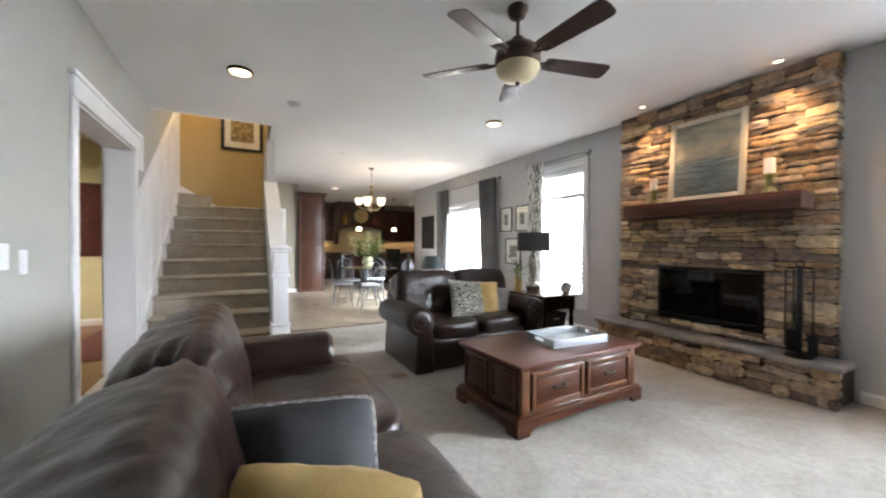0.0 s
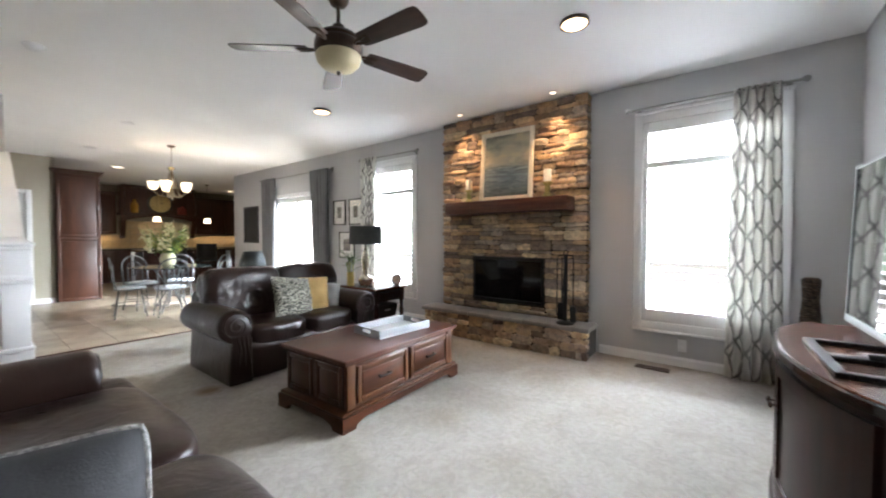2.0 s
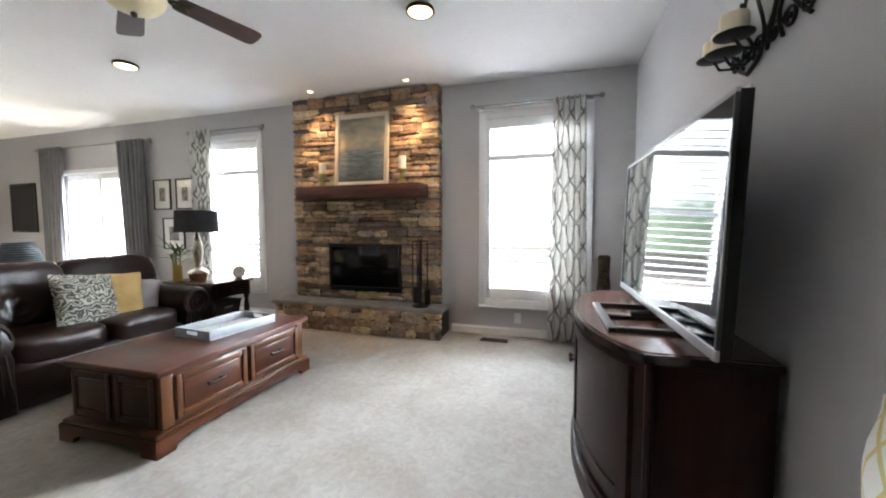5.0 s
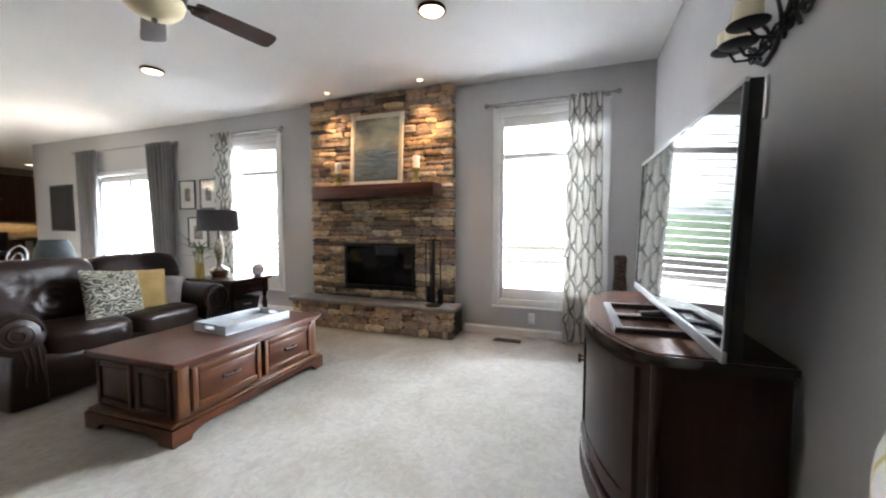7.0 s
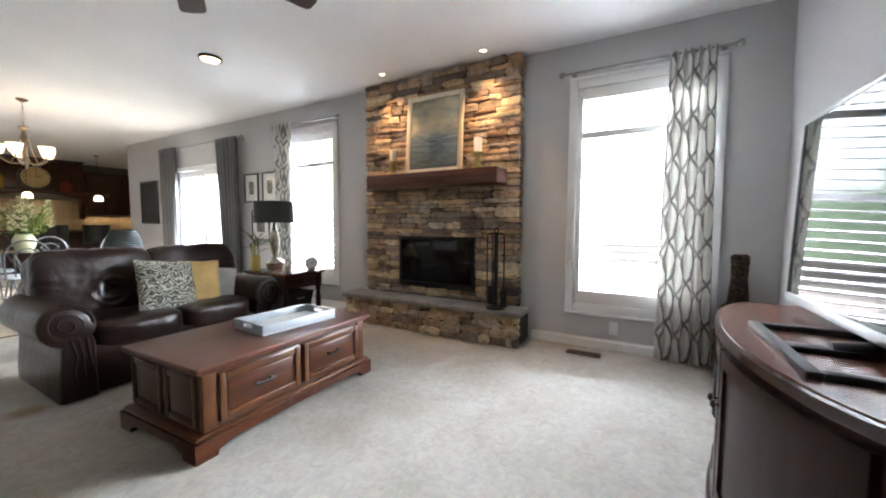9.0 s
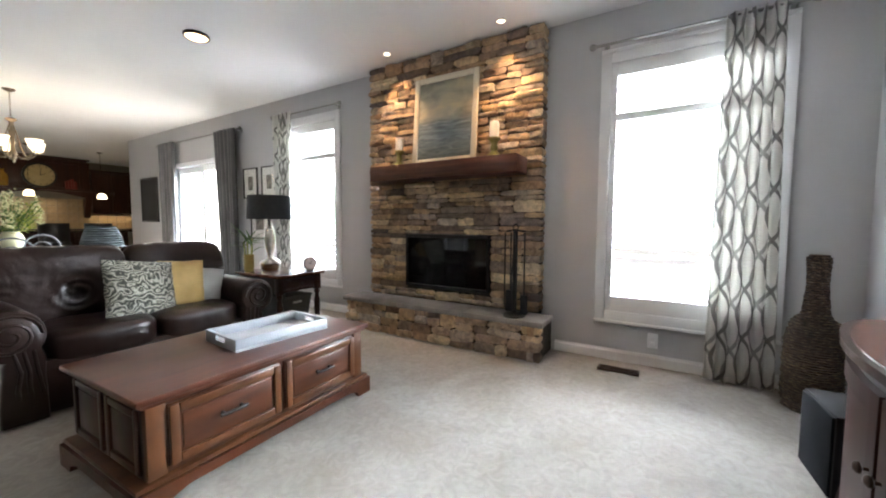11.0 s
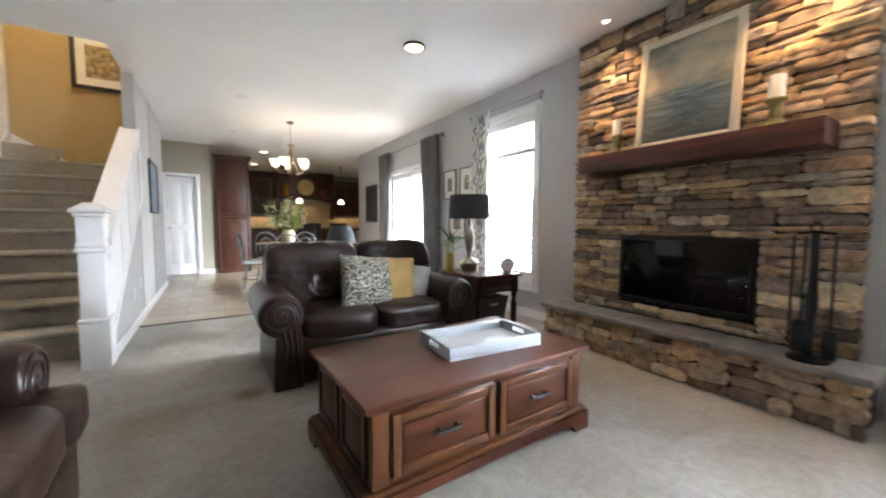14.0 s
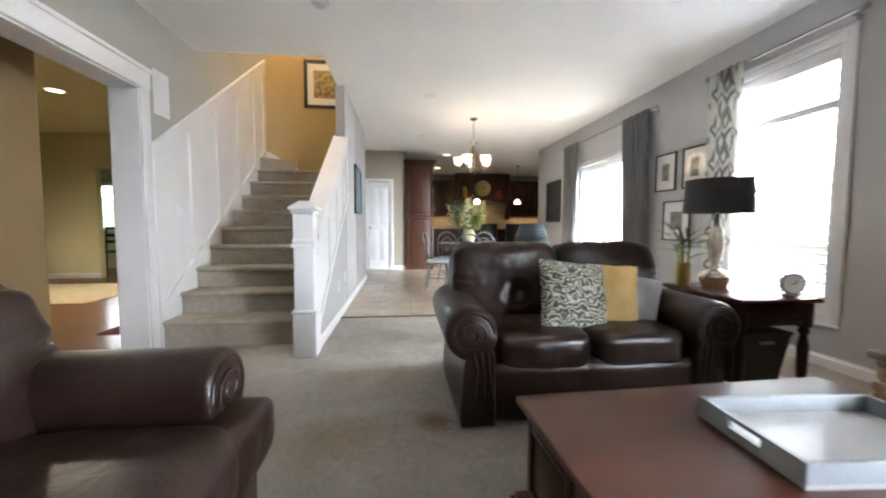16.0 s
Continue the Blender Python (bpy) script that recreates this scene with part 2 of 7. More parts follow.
def leather_material():
    m, nt, links, b = nodes_of("brown_leather")
    b.inputs["Specular IOR Level"].default_value = 0.36
    big = noise_node(nt, links, 3.0, 5)
    r = ramp_node(nt, links, big.outputs[0], [(0.25, (0.011, 0.0057, 0.0045)), (0.6, (0.021, 0.0108, 0.0082)), (0.9, (0.046, 0.023, 0.016))])
    links.new(r.outputs[0], b.inputs["Base Color"])
    rr = nt.new("ShaderNodeMapRange")
    rr.inputs[3].default_value, rr.inputs[4].default_value = 0.24, 0.36
    links.new(big.outputs[0], rr.inputs[0])
    links.new(rr.outputs[0], b.inputs["Roughness"])
    crease = noise_node(nt, links, 9.0, 3)
    crease.inputs["Distortion"].default_value = 1.4
    fold = noise_node(nt, links, 22.0, 4)
    fold.inputs["Distortion"].default_value = 2.2
    crease.inputs["Scale"].default_value = 6.0
    zero = bump_node(nt, links, b, crease.outputs[0], 0.22, 0.02)
    one = bump_node(nt, links, b, fold.outputs[0], 0.18, 0.006, zero)
    tc = nt.new("ShaderNodeTexCoord")
    v = nt.new("ShaderNodeTexVoronoi")
    v.inputs["Scale"].default_value = 260
    links.new(tc.outputs["Object"], v.inputs["Vector"])
    bump_node(nt, links, b, v.outputs["Distance"], 0.25, 0.001, one)
    return m


def carpet_material(name, c1, c2, stain=None):
    m, nt, links, b = nodes_of(name)
    fine, mid, big = noise_node(nt, links, 260, 2), noise_node(nt, links, 17, 5), noise_node(nt, links, 1.6, 5)
    mid.inputs["Distortion"].default_value, big.inputs["Distortion"].default_value = 1.5, 1.0
    r = ramp_node(nt, links, mid.outputs[0], [(0.3, c1), (0.7, c2)])
    c = mixed(nt, links, r.outputs[0], ramp_node(nt, links, fine.outputs[0], [(0.3, (0.84, 0.84, 0.84)), (0.7, (1.04, 1.04, 1.04))]).outputs[0], 0.6, "MULTIPLY")
    c = mixed(nt, links, c, ramp_node(nt, links, big.outputs[0], [(0.35, (0.84, 0.82, 0.78)), (0.6, (1, 1, 1))]).outputs[0], 0.9, "MULTIPLY")
    if stain:
        # old spills, each a soft uneven spot at a place on the floor
        tc = nt.new("ShaderNodeTexCoord")
        for (sx, sy, sr, tone) in stain:
            off = nt.new("ShaderNodeVectorMath")
            off.operation = "DISTANCE"
            wob = nt.new("ShaderNodeVectorMath")
            wob.operation = "MULTIPLY_ADD"
            links.new(mid.outputs["Color"], wob.inputs[0])
            wob.inputs[1].default_value = (0.10, 0.10, 0)
            links.new(tc.outputs["Object"], wob.inputs[2])
            links.new(wob.outputs[0], off.inputs[0])
            off.inputs[1].default_value = (sx + 0.05, sy + 0.05, 0)
            f = nt.new("ShaderNodeMapRange")
            f.inputs[1].default_value, f.inputs[2].default_value = sr, sr * 0.3
            f.inputs[3].default_value, f.inputs[4].default_value = 0.0, 1.0
            links.new(off.outputs["Value"], f.inputs[0])
            c = mixed(nt, links, c, mixed(nt, links, c, tone, 1.0, "MULTIPLY"), f.outputs[0])
    links.new(c, b.inputs["Base Color"])
    b.inputs["Roughness"].default_value = 0.95
    b.inputs["Specular IOR Level"].default_value = 0.06
    one = bump_node(nt, links, b, fine.outputs[0], 0.5, 0.005)
    bump_node(nt, links, b, mid.outputs[0], 0.25, 0.012, one)
    return m


def stone_material(name, gain=1.0):
    m, nt, links, b = nodes_of(name)
    info = nt.new("ShaderNodeObjectInfo")
    tones = [(0.0, (0.055, 0.045, 0.042)), (0.14, (0.15, 0.105, 0.075)), (0.3, (0.30, 0.215, 0.125)), (0.45, (0.115, 0.090, 0.080)),
             (0.58, (0.36, 0.29, 0.19)), (0.7, (0.20, 0.125, 0.075)), (0.84, (0.24, 0.20, 0.16)), (1.0, (0.085, 0.065, 0.055))]
    r = ramp_node(nt, links, info.outputs["Random"], [(p, tuple(gain * v for v in c)) for p, c in tones])
    tc = nt.new("ShaderNodeTexCoord")
    off = nt.new("ShaderNodeVectorMath")
    off.operation = "ADD"
    geo = nt.new("ShaderNodeNewGeometry")
    links.new(geo.outputs["Position"], off.inputs[0])
    n1, n2 = nt.new("ShaderNodeTexNoise"), nt.new("ShaderNodeTexNoise")
    n1.inputs["Scale"].default_value, n1.inputs["Detail"].default_value, n1.inputs["Distortion"].default_value = 14, 8, 0.8
    n2.inputs["Scale"].default_value, n2.inputs["Detail"].default_value = 75, 6
    for n in (n1, n2):
        links.new(off.outputs[0], n.inputs["Vector"])
    c = mixed(nt, links, r.outputs[0], ramp_node(nt, links, n1.outputs[0], [(0.3, (0.45, 0.42, 0.42)), (0.5, (0.9, 0.88, 0.85)), (0.72, (1.35, 1.25, 1.05))]).outputs[0], 0.85, "MULTIPLY")
    c = mixed(nt, links, c, ramp_node(nt, links, n2.outputs[0], [(0.3, (0.6, 0.6, 0.6)), (0.65, (1.1, 1.1, 1.1))]).outputs[0], 0.6, "MULTIPLY")
    links.new(c, b.inputs["Base Color"])
    b.inputs["Roughness"].default_value = 0.85
    one = bump_node(nt, links, b, n1.outputs[0], 0.6, 0.02)
    bump_node(nt, links, b, n2.outputs[0], 0.6, 0.008, one)
    return m


def curtain_material():
    """Off-white cloth printed with grey interlaced waves; u and v of the cloth are in metres."""
    m, nt, links, b = nodes_of("trellis_cloth")
    uv = nt.new("ShaderNodeUVMap")
    sep = nt.new("ShaderNodeSeparateXYZ")
    links.new(uv.outputs[0], sep.inputs[0])

    def op(kind, a, c=None, d=None):
        k = nt.new("ShaderNodeMath")
        k.operation = kind
        for i, s in enumerate((a, c, d)):
            if s is None:
                continue
            if isinstance(s, (int, float)):
                k.inputs[i].default_value = s
            else:
                links.new(s, k.inputs[i])
        return k.outputs[0]

    wob = op("SUBTRACT", noise_node(nt, links, 5, 1).outputs[0], 0.5)
    lines = []
    for phase, shift in ((0.0, 0.0), (math.pi, 0.0), (0.9, 0.5), (math.pi + 0.9, 0.5)):
        wave = op("SINE", op("ADD", op("MULTIPLY", sep.outputs[1], 2 * math.pi / 0.66), phase))
        k = op("ADD", op("MULTIPLY_ADD", wob, 0.12, op("MULTIPLY", sep.outputs[0], 1 / 0.20)), op("MULTIPLY_ADD", wave, 0.33, shift))
        lines.append(op("LESS_THAN", op("ABSOLUTE", op("SUBTRACT", op("FRACT", k), 0.5)), 0.056))
    ink = op("MAXIMUM", op("MAXIMUM", lines[0], lines[1]), op("MULTIPLY", op("MAXIMUM", lines[2], lines[3]), 0.75))
    c = mixed(nt, links, (0.78, 0.77, 0.73), (0.23, 0.225, 0.215), ink)
    weave = noise_node(nt, links, 300, 2)
    c = mixed(nt, links, c, weave.outputs[0], 0.15, "MULTIPLY")
    links.new(c, b.inputs["Base Color"])
    b.inputs["Roughness"].default_value = 0.85
    tr = nt.new("ShaderNodeBsdfTranslucent")
    links.new(c, tr.inputs[0])
    mx = nt.new("ShaderNodeMixShader")
    mx.inputs[0].default_value = 0.28
    links.new(b.outputs[0], mx.inputs[1])
    links.new(tr.outputs[0], mx.inputs[2])
    links.new(mx.outputs[0], nt["Material Output"].inputs[0])
    bump_node(nt, links, b, weave.outputs[0], 0.2, 0.001)
    return m


def paisley_material():
    m, nt, links, b = nodes_of("paisley_cloth")
    d = noise_node(nt, links, 7, 1)
    tc = nt.new("ShaderNodeTexCoord")
    w = nt.new("ShaderNodeTexWave")
    w.wave_type = "RINGS"
    w.inputs["Scale"].default_value, w.inputs["Distortion"].default_value = 13, 20
    w.inputs["Detail"].default_value, w.inputs["Detail Scale"].default_value = 1.5, 1.1
    links.new(tc.outputs["Object"], w.inputs["Vector"])
    r = ramp_node(nt, links, w.outputs[0], [(0.0, (0.030, 0.031, 0.024)), (0.22, (0.055, 0.057, 0.044)), (0.42, (0.17, 0.17, 0.13)), (0.70, (0.21, 0.205, 0.16)), (1.0, (0.42, 0.405, 0.34))])
    links.new(r.outputs[0], b.inputs["Base Color"])
    b.inputs["Roughness"].default_value = 0.7
    bump_node(nt, links, b, noise_node(nt, links, 250, 2).outputs[0], 0.3, 0.002)
    return m


def sea_material():
    m, nt, links, b = nodes_of("sea_painting")
    tc = nt.new("ShaderNodeTexCoord")
    sep = nt.new("ShaderNodeSeparateXYZ")
    links.new(tc.outputs["Generated"], sep.inputs[0])
    # the warm cream of the sky tones includes glow from the mantel spots
    r = ramp_node(nt, links, sep.outputs[2], [(0.0, (0.10, 0.12, 0.11)), (0.25, (0.17, 0.21, 0.22)), (0.45, (0.24, 0.28, 0.28)), (0.55, (0.60, 0.53, 0.38)), (0.72, (0.50, 0.46, 0.34)), (1.0, (0.40, 0.38, 0.29))])
    wave, cloud = noise_node(nt, links, 5, 6, (1, 1.2, 7)), noise_node(nt, links, 3.2, 5, (1, 1.0, 2.0))
    wave.inputs["Distortion"].default_value, cloud.inputs["Distortion"].default_value = 0.8, 0.5
    low = ramp_node(nt, links, wave.outputs[0], [(0.35, (0.50, 0.54, 0.54)), (0.55, (1, 1, 0.98)), (0.72, (1.6, 1.55, 1.4))])
    high = ramp_node(nt, links, cloud.outputs[0], [(0.36, (0.48, 0.52, 0.56)), (0.52, (1, 0.98, 0.94)), (0.68, (1.35, 1.25, 1.0))])
    split = ramp_node(nt, links, sep.outputs[2], [(0.47, (0, 0, 0)), (0.52, (1, 1, 1))])
    tint = mixed(nt, links, low.outputs[0], high.outputs[0], split.outputs[0])
    c = mixed(nt, links, r.outputs[0], tint, 0.85, "MULTIPLY")
    links.new(c, b.inputs["Base Color"])
    b.inputs["Roughness"].default_value = 0.45
    bump_node(nt, links, b, noise_node(nt, links, 90, 3).outputs[0], 0.3, 0.002)
    return m


WALL = surface("grey_wall_paint", (0.485, 0.483, 0.49), (0.525, 0.523, 0.53), 0.75, 1.2, 0.05, 140, spec=0.12)
WALL_BEIGE = surface("greige_wall_paint", (0.39, 0.385, 0.35), (0.43, 0.42, 0.385), 0.75, 1.2, 0.05, 140, spec=0.12)
WALL_DINING = surface("olive_greige_wall_paint", (0.35, 0.325, 0.26), (0.39, 0.36, 0.29), 0.75, 1.2, 0.05, 140, spec=0.12)
WALL_TAN = surface("tan_wall_paint", (0.42, 0.31, 0.145), (0.46, 0.34, 0.165), 0.75, 1.2, 0.05, 140, spec=0.12)
WALL_OLIVE = surface("olive_wall_paint", (0.56, 0.53, 0.33), (0.60, 0.57, 0.36), 0.75, 1.2, 0.05, 140, spec=0.12)
WALL_BROWN = surface("brown_wall_paint", (0.20, 0.14, 0.07), (0.23, 0.165, 0.085), 0.75, 1.2, 0.05, 140, spec=0.12)
CEIL = surface("ceiling_paint", (0.86, 0.86, 0.855), (0.90, 0.90, 0.895), 0.85, 1.5, 0.12, 160, spec=0.1)
WHITE = surface("white_trim_paint", (0.74, 0.74, 0.75), (0.80, 0.80, 0.81), 0.4, 3, 0.03, 60)
CARPET = carpet_material("beige_carpet", (0.35, 0.334, 0.306), (0.435, 0.416, 0.385), [(1.45, 3.33, 0.13, (0.62, 0.52, 0.40)), (0.95, 3.2, 0.30, (0.86, 0.80, 0.70)), (2.2, 1.55, 0.22, (0.90, 0.88, 0.84))])
STAIR_CARPET = carpet_material("stair_carpet", (0.36, 0.325, 0.27), (0.45, 0.41, 0.35))
GROUT = surface("grout", (0.30, 0.26, 0.21), (0.36, 0.32, 0.27), 0.9, 5, 0.2, 120)
FLOOR_WOOD = wood("hall_floor_wood", (0.06, 0.026, 0.012), (0.17, 0.075, 0.03), 0.22, (12, 1, 12))
STONE = stone_material("veneer_stone", 2.1)
MORTAR = surface("dark_mortar", (0.035, 0.03, 0.027), (0.07, 0.06, 0.05), 0.95, 20, 0.6, 90)
SLAB = surface("hearth_slab_stone", (0.17, 0.155, 0.145), (0.27, 0.25, 0.23), 0.7, 7, 0.5, 60)
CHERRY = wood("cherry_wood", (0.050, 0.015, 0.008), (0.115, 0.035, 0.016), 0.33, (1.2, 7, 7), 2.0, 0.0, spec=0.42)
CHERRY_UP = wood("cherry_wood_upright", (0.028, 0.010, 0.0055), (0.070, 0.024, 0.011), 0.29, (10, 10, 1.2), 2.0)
# WALNUT carries the shade of sides turned from the windows; WALNUT_TOP is lighter
WALNUT = wood("shaded_mahogany", (0.009, 0.003, 0.0025), (0.040, 0.013, 0.008), 0.34, (10, 10, 1.2), 2.0, 0.0, spec=0.2)
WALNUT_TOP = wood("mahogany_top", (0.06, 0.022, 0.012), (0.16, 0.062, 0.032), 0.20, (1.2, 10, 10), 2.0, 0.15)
MANTEL = wood("mantel_timber", (0.035, 0.010, 0.006), (0.15, 0.045, 0.022), 0.5, (12, 1, 12), 2.5, 0.1, 0.5)
DRAWER = wood("cherry_drawer_front", (0.034, 0.011, 0.005), (0.100, 0.030, 0.011), 0.29, (1.2, 10, 10), 2.4)
GOLDEN = wood("golden_cherry_moulding", (0.050, 0.019, 0.008), (0.135, 0.052, 0.019), 0.27, (3, 8, 3), 2.4)
LEATHER = leather_material()
IRON = surface("black_iron", (0.012, 0.012, 0.013), (0.03, 0.03, 0.032), 0.45, 8, 0.15, 90, 0.6)
BRONZE = surface("oiled_bronze", (0.035, 0.022, 0.015), (0.075, 0.05, 0.035), 0.35, 6, 0.05, 60, 0.8)
NICKEL = surface("brushed_nickel", (0.24, 0.235, 0.225), (0.36, 0.355, 0.34), 0.25, 6, 0.03, 90, 1.0)
BLACK_GLASS = surface("black_glass", (0.006, 0.006, 0.007), (0.010, 0.010, 0.011), 0.03, 3, 0.0, 60, 0.0, rough2=0.05, spec=0.34)
BLADE = wood("fan_blade_wood", (0.022, 0.010, 0.007), (0.075, 0.036, 0.024), 0.3, (1.5, 10, 10), 3)
GREY_CURTAIN = surface("grey_curtain_cloth", (0.095, 0.094, 0.098), (0.145, 0.143, 0.148), 0.8, 3, 0.2, 260, sheen=0.3)
TRELLIS = curtain_material()
PAISLEY = paisley_material()
GOLD_CLOTH = surface("gold_cloth", (0.54, 0.37, 0.13), (0.70, 0.51, 0.21), 0.7, 9, 0.35, 160, sheen=0.08)
SLATE_CLOTH = surface("slate_satin", (0.030, 0.031, 0.034), (0.055, 0.056, 0.060), 0.65, 7, 0.4, 200, spec=0.2)
SILVER_CLOTH = surface("silver_satin", (0.42, 0.44, 0.46), (0.58, 0.60, 0.63), 0.45, 9, 0.2, 200, sheen=0.2)
BRAID = surface("silver_braid", (0.06, 0.06, 0.062), (0.46, 0.45, 0.43), 0.5, 70, 0.6, 160)
SEA = sea_material()
CREAM_PAINT = surface("cream_paint", (0.66, 0.60, 0.47), (0.78, 0.73, 0.60), 0.55, 9, 0.15, 80)
WAX = surface("cream_wax", (0.78, 0.68, 0.48), (0.85, 0.77, 0.58), 0.5, 8, 0.05, 60)


# ---- setting: walls, floor, ceiling ----
H, WX, LX, TY = 2.74, 4.39, -0.74, -0.72
CARPET_END = 5.62


def structure(name, bm, material, label, smooth=0):
    return fixed(part(name, bm, material, None, label, smooth), label, "building")


floor = structure("floor", bx(LX - 0.21, TY - 0.12, -0.2, WX + 0.16, CARPET_END, 0), CARPET, "light beige cut-pile carpet with faint tread marks")
tile_floor = structure("floor_tiled", bx(-2.2, CARPET_END, -0.2, 7.2, 14.2, -0.006), GROUT, "beige stone tile floor with thin grout joints")
part("threshold_strip", bx(0.58, CARPET_END - 0.02, -0.01, WX, CARPET_END + 0.02, 0.008, bev=0.004), CHERRY, tile_floor, "thin wooden threshold strip")
structure("floor_hall", bx(-7, -0.8, -0.2, LX - 0.21, 11, -0.004), FLOOR_WOOD, "dark hardwood hall floor")

# east wall with two windows and the patio door
WINS = ((-0.27, 0.74, 0.40, 2.34), (3.78, 4.76, 0.40, 2.34))
PATIO = (6.0, 7.86, 0.0, 2.05)
bm = B()
ys = [TY - 0.12, WINS[0][0], WINS[0][1], WINS[1][0], WINS[1][1], PATIO[0], PATIO[1], 9.7]
for a, b in ((0, 1), (2, 3), (4, 5), (6, 7)):
    box(bm, WX, ys[a], -0.2, WX + 0.16, ys[b], H)
for y0, y1, z0, z1 in (*WINS, PATIO):
    box(bm, WX, y0, z1, WX + 0.16, y1, H)
    if z0 > 0:
        box(bm, WX, y0, -0.2, WX + 0.16, y1, z0)
structure("wall_east", bm, WALL, "grey painted wall with tall windows")
structure("wall_south", bx(LX - 0.21, TY - 0.12, -0.2, WX, TY, H), WALL, "grey painted wall behind the television")
DW = (3.25, 4.60, 2.10)
bm = B()
box(bm, LX - 0.21, TY, -0.2, LX, DW[0], H)
box(bm, LX - 0.21, DW[0], DW[2], LX, DW[1], H)
box(bm, LX - 0.21, DW[1], -0.2, LX, 7.25, 5.3)
structure("wall_west", bm, WALL_BEIGE, "greige painted wall with a cased opening")
# stairwell shaft
bm = B()
box(bm, LX - 0.21, 7.25, -0.2, 0.58, 7.37, 5.3)
structure("wall_stair_back", bm, WALL_TAN, "tan painted stairwell wall")
bm = B()
box(bm, 0.47, 6.18, 0, 0.58, 8.69, H)
structure("wall_stair_side", bm, WALL, "grey painted wall beside the stairs")
bm = B()
box(bm, 0.49, 5.42, H + 0.005, 0.60, 7.25, 5.3)
box(bm, LX, 5.30, H + 0.205, 0.60, 5.42, 5.3)
structure("wall_stair_upper", bm, WALL_TAN, "tan painted upper stairwell wall")
structure("ceiling_stairwell", bx(LX - 0.21, 5.3, 5.3, 0.60, 7.37, 5.4), CEIL, "white stairwell ceiling")
# living, dining and kitchen ceiling, open over the stairs
bm = B()
box(bm, LX, TY, H, WX, 5.42, H + 0.2)
box(bm, 0.49, 5.42, H, WX, 9.7, H + 0.2)
box(bm, -2.2, 7.37, H, 0.49, 9.7, H + 0.2)
box(bm, -2.2, 9.7, H, 7.2, 14.2, H + 0.2)
structure("ceiling", bm, CEIL, "white painted ceiling")
structure("ceiling_hall", bx(-7, -0.8, H, LX - 0.21, 11, H + 0.2), WALL_OLIVE, "olive painted hall ceiling")
# dining corridor and kitchen
bm = B()
box(bm, -2.2, 10.15, -0.2, 0.50, 10.27, H)
box(bm, 0.50, 10.15, 2.04, 1.0, 10.27, H)
box(bm, 1.0, 10.15, -0.2, 1.36, 10.27, H)
box(bm, -2.2, 7.37, -0.2, -2.08, 10.15, H)
structure("wall_pantry", bm, WALL_DINING, "olive-greige painted wall with a white door")
bm = B()
box(bm, 1.24, 10.27, -0.2, 1.36, 14.0, H)
box(bm, 1.24, 14.0, -0.2, 7.2, 14.12, H)
box(bm, 7.08, 9.7, -0.2, 7.2, 14.0, H)
box(bm, WX + 0.16, 9.58, -0.2, 7.2, 9.7, H)
structure("wall_kitchen", bm, WALL_DINING, "olive-greige kitchen walls")
bm = B()
box(bm, 0.35, 10.4, 0, 1.2, 10.45, H)
structure("wall_closet", bm, WALL_BEIGE, "closet back wall")
# hall seen through the cased opening
bm = B()
box(bm, -7, 9.2, -0.2, -4.5, 9.32, H)
box(bm, -4.5, 9.2, 2.1, -3.6, 9.32, H)
box(bm, -3.6, 9.2, -0.2, LX - 0.21, 9.32, H)
structure("wall_hall_north", bm, WALL_OLIVE, "olive painted hall wall with a doorway")
bm = B()
box(bm, -7, 10.9, -0.2, -5.9, 11.02, H)
box(bm, -4.6, 10.9, -0.2, LX - 0.21, 11.02, H)
box(bm, -5.9, 10.9, 2.0, -4.6, 11.02, H)
box(bm, -5.9, 10.9, -0.2, -4.6, 11.02, 0.85)
structure("wall_hall_window", bm, WALL_OLIVE, "olive painted wall around the hall window")
structure("wall_hall_west", bx(-7, -0.8, -0.2, -6.88, 10.9, H), WALL_OLIVE, "olive painted hall wall")
structure("wall_hall_south", bx(-6.88, -0.8, -0.2, LX - 0.21, -0.72, H), WALL_OLIVE, "olive painted hall wall")
structure("wall_hall_stair", bx(-2.0, 7.37, -0.2, LX - 0.21, 7.49, H), WALL_OLIVE, "olive painted wall behind the stairs")
structure("wall_hall_partition", bx(-1.62, 0.3, 0, -1.50, 4.65, H), WALL_BROWN, "brown painted hall partition")


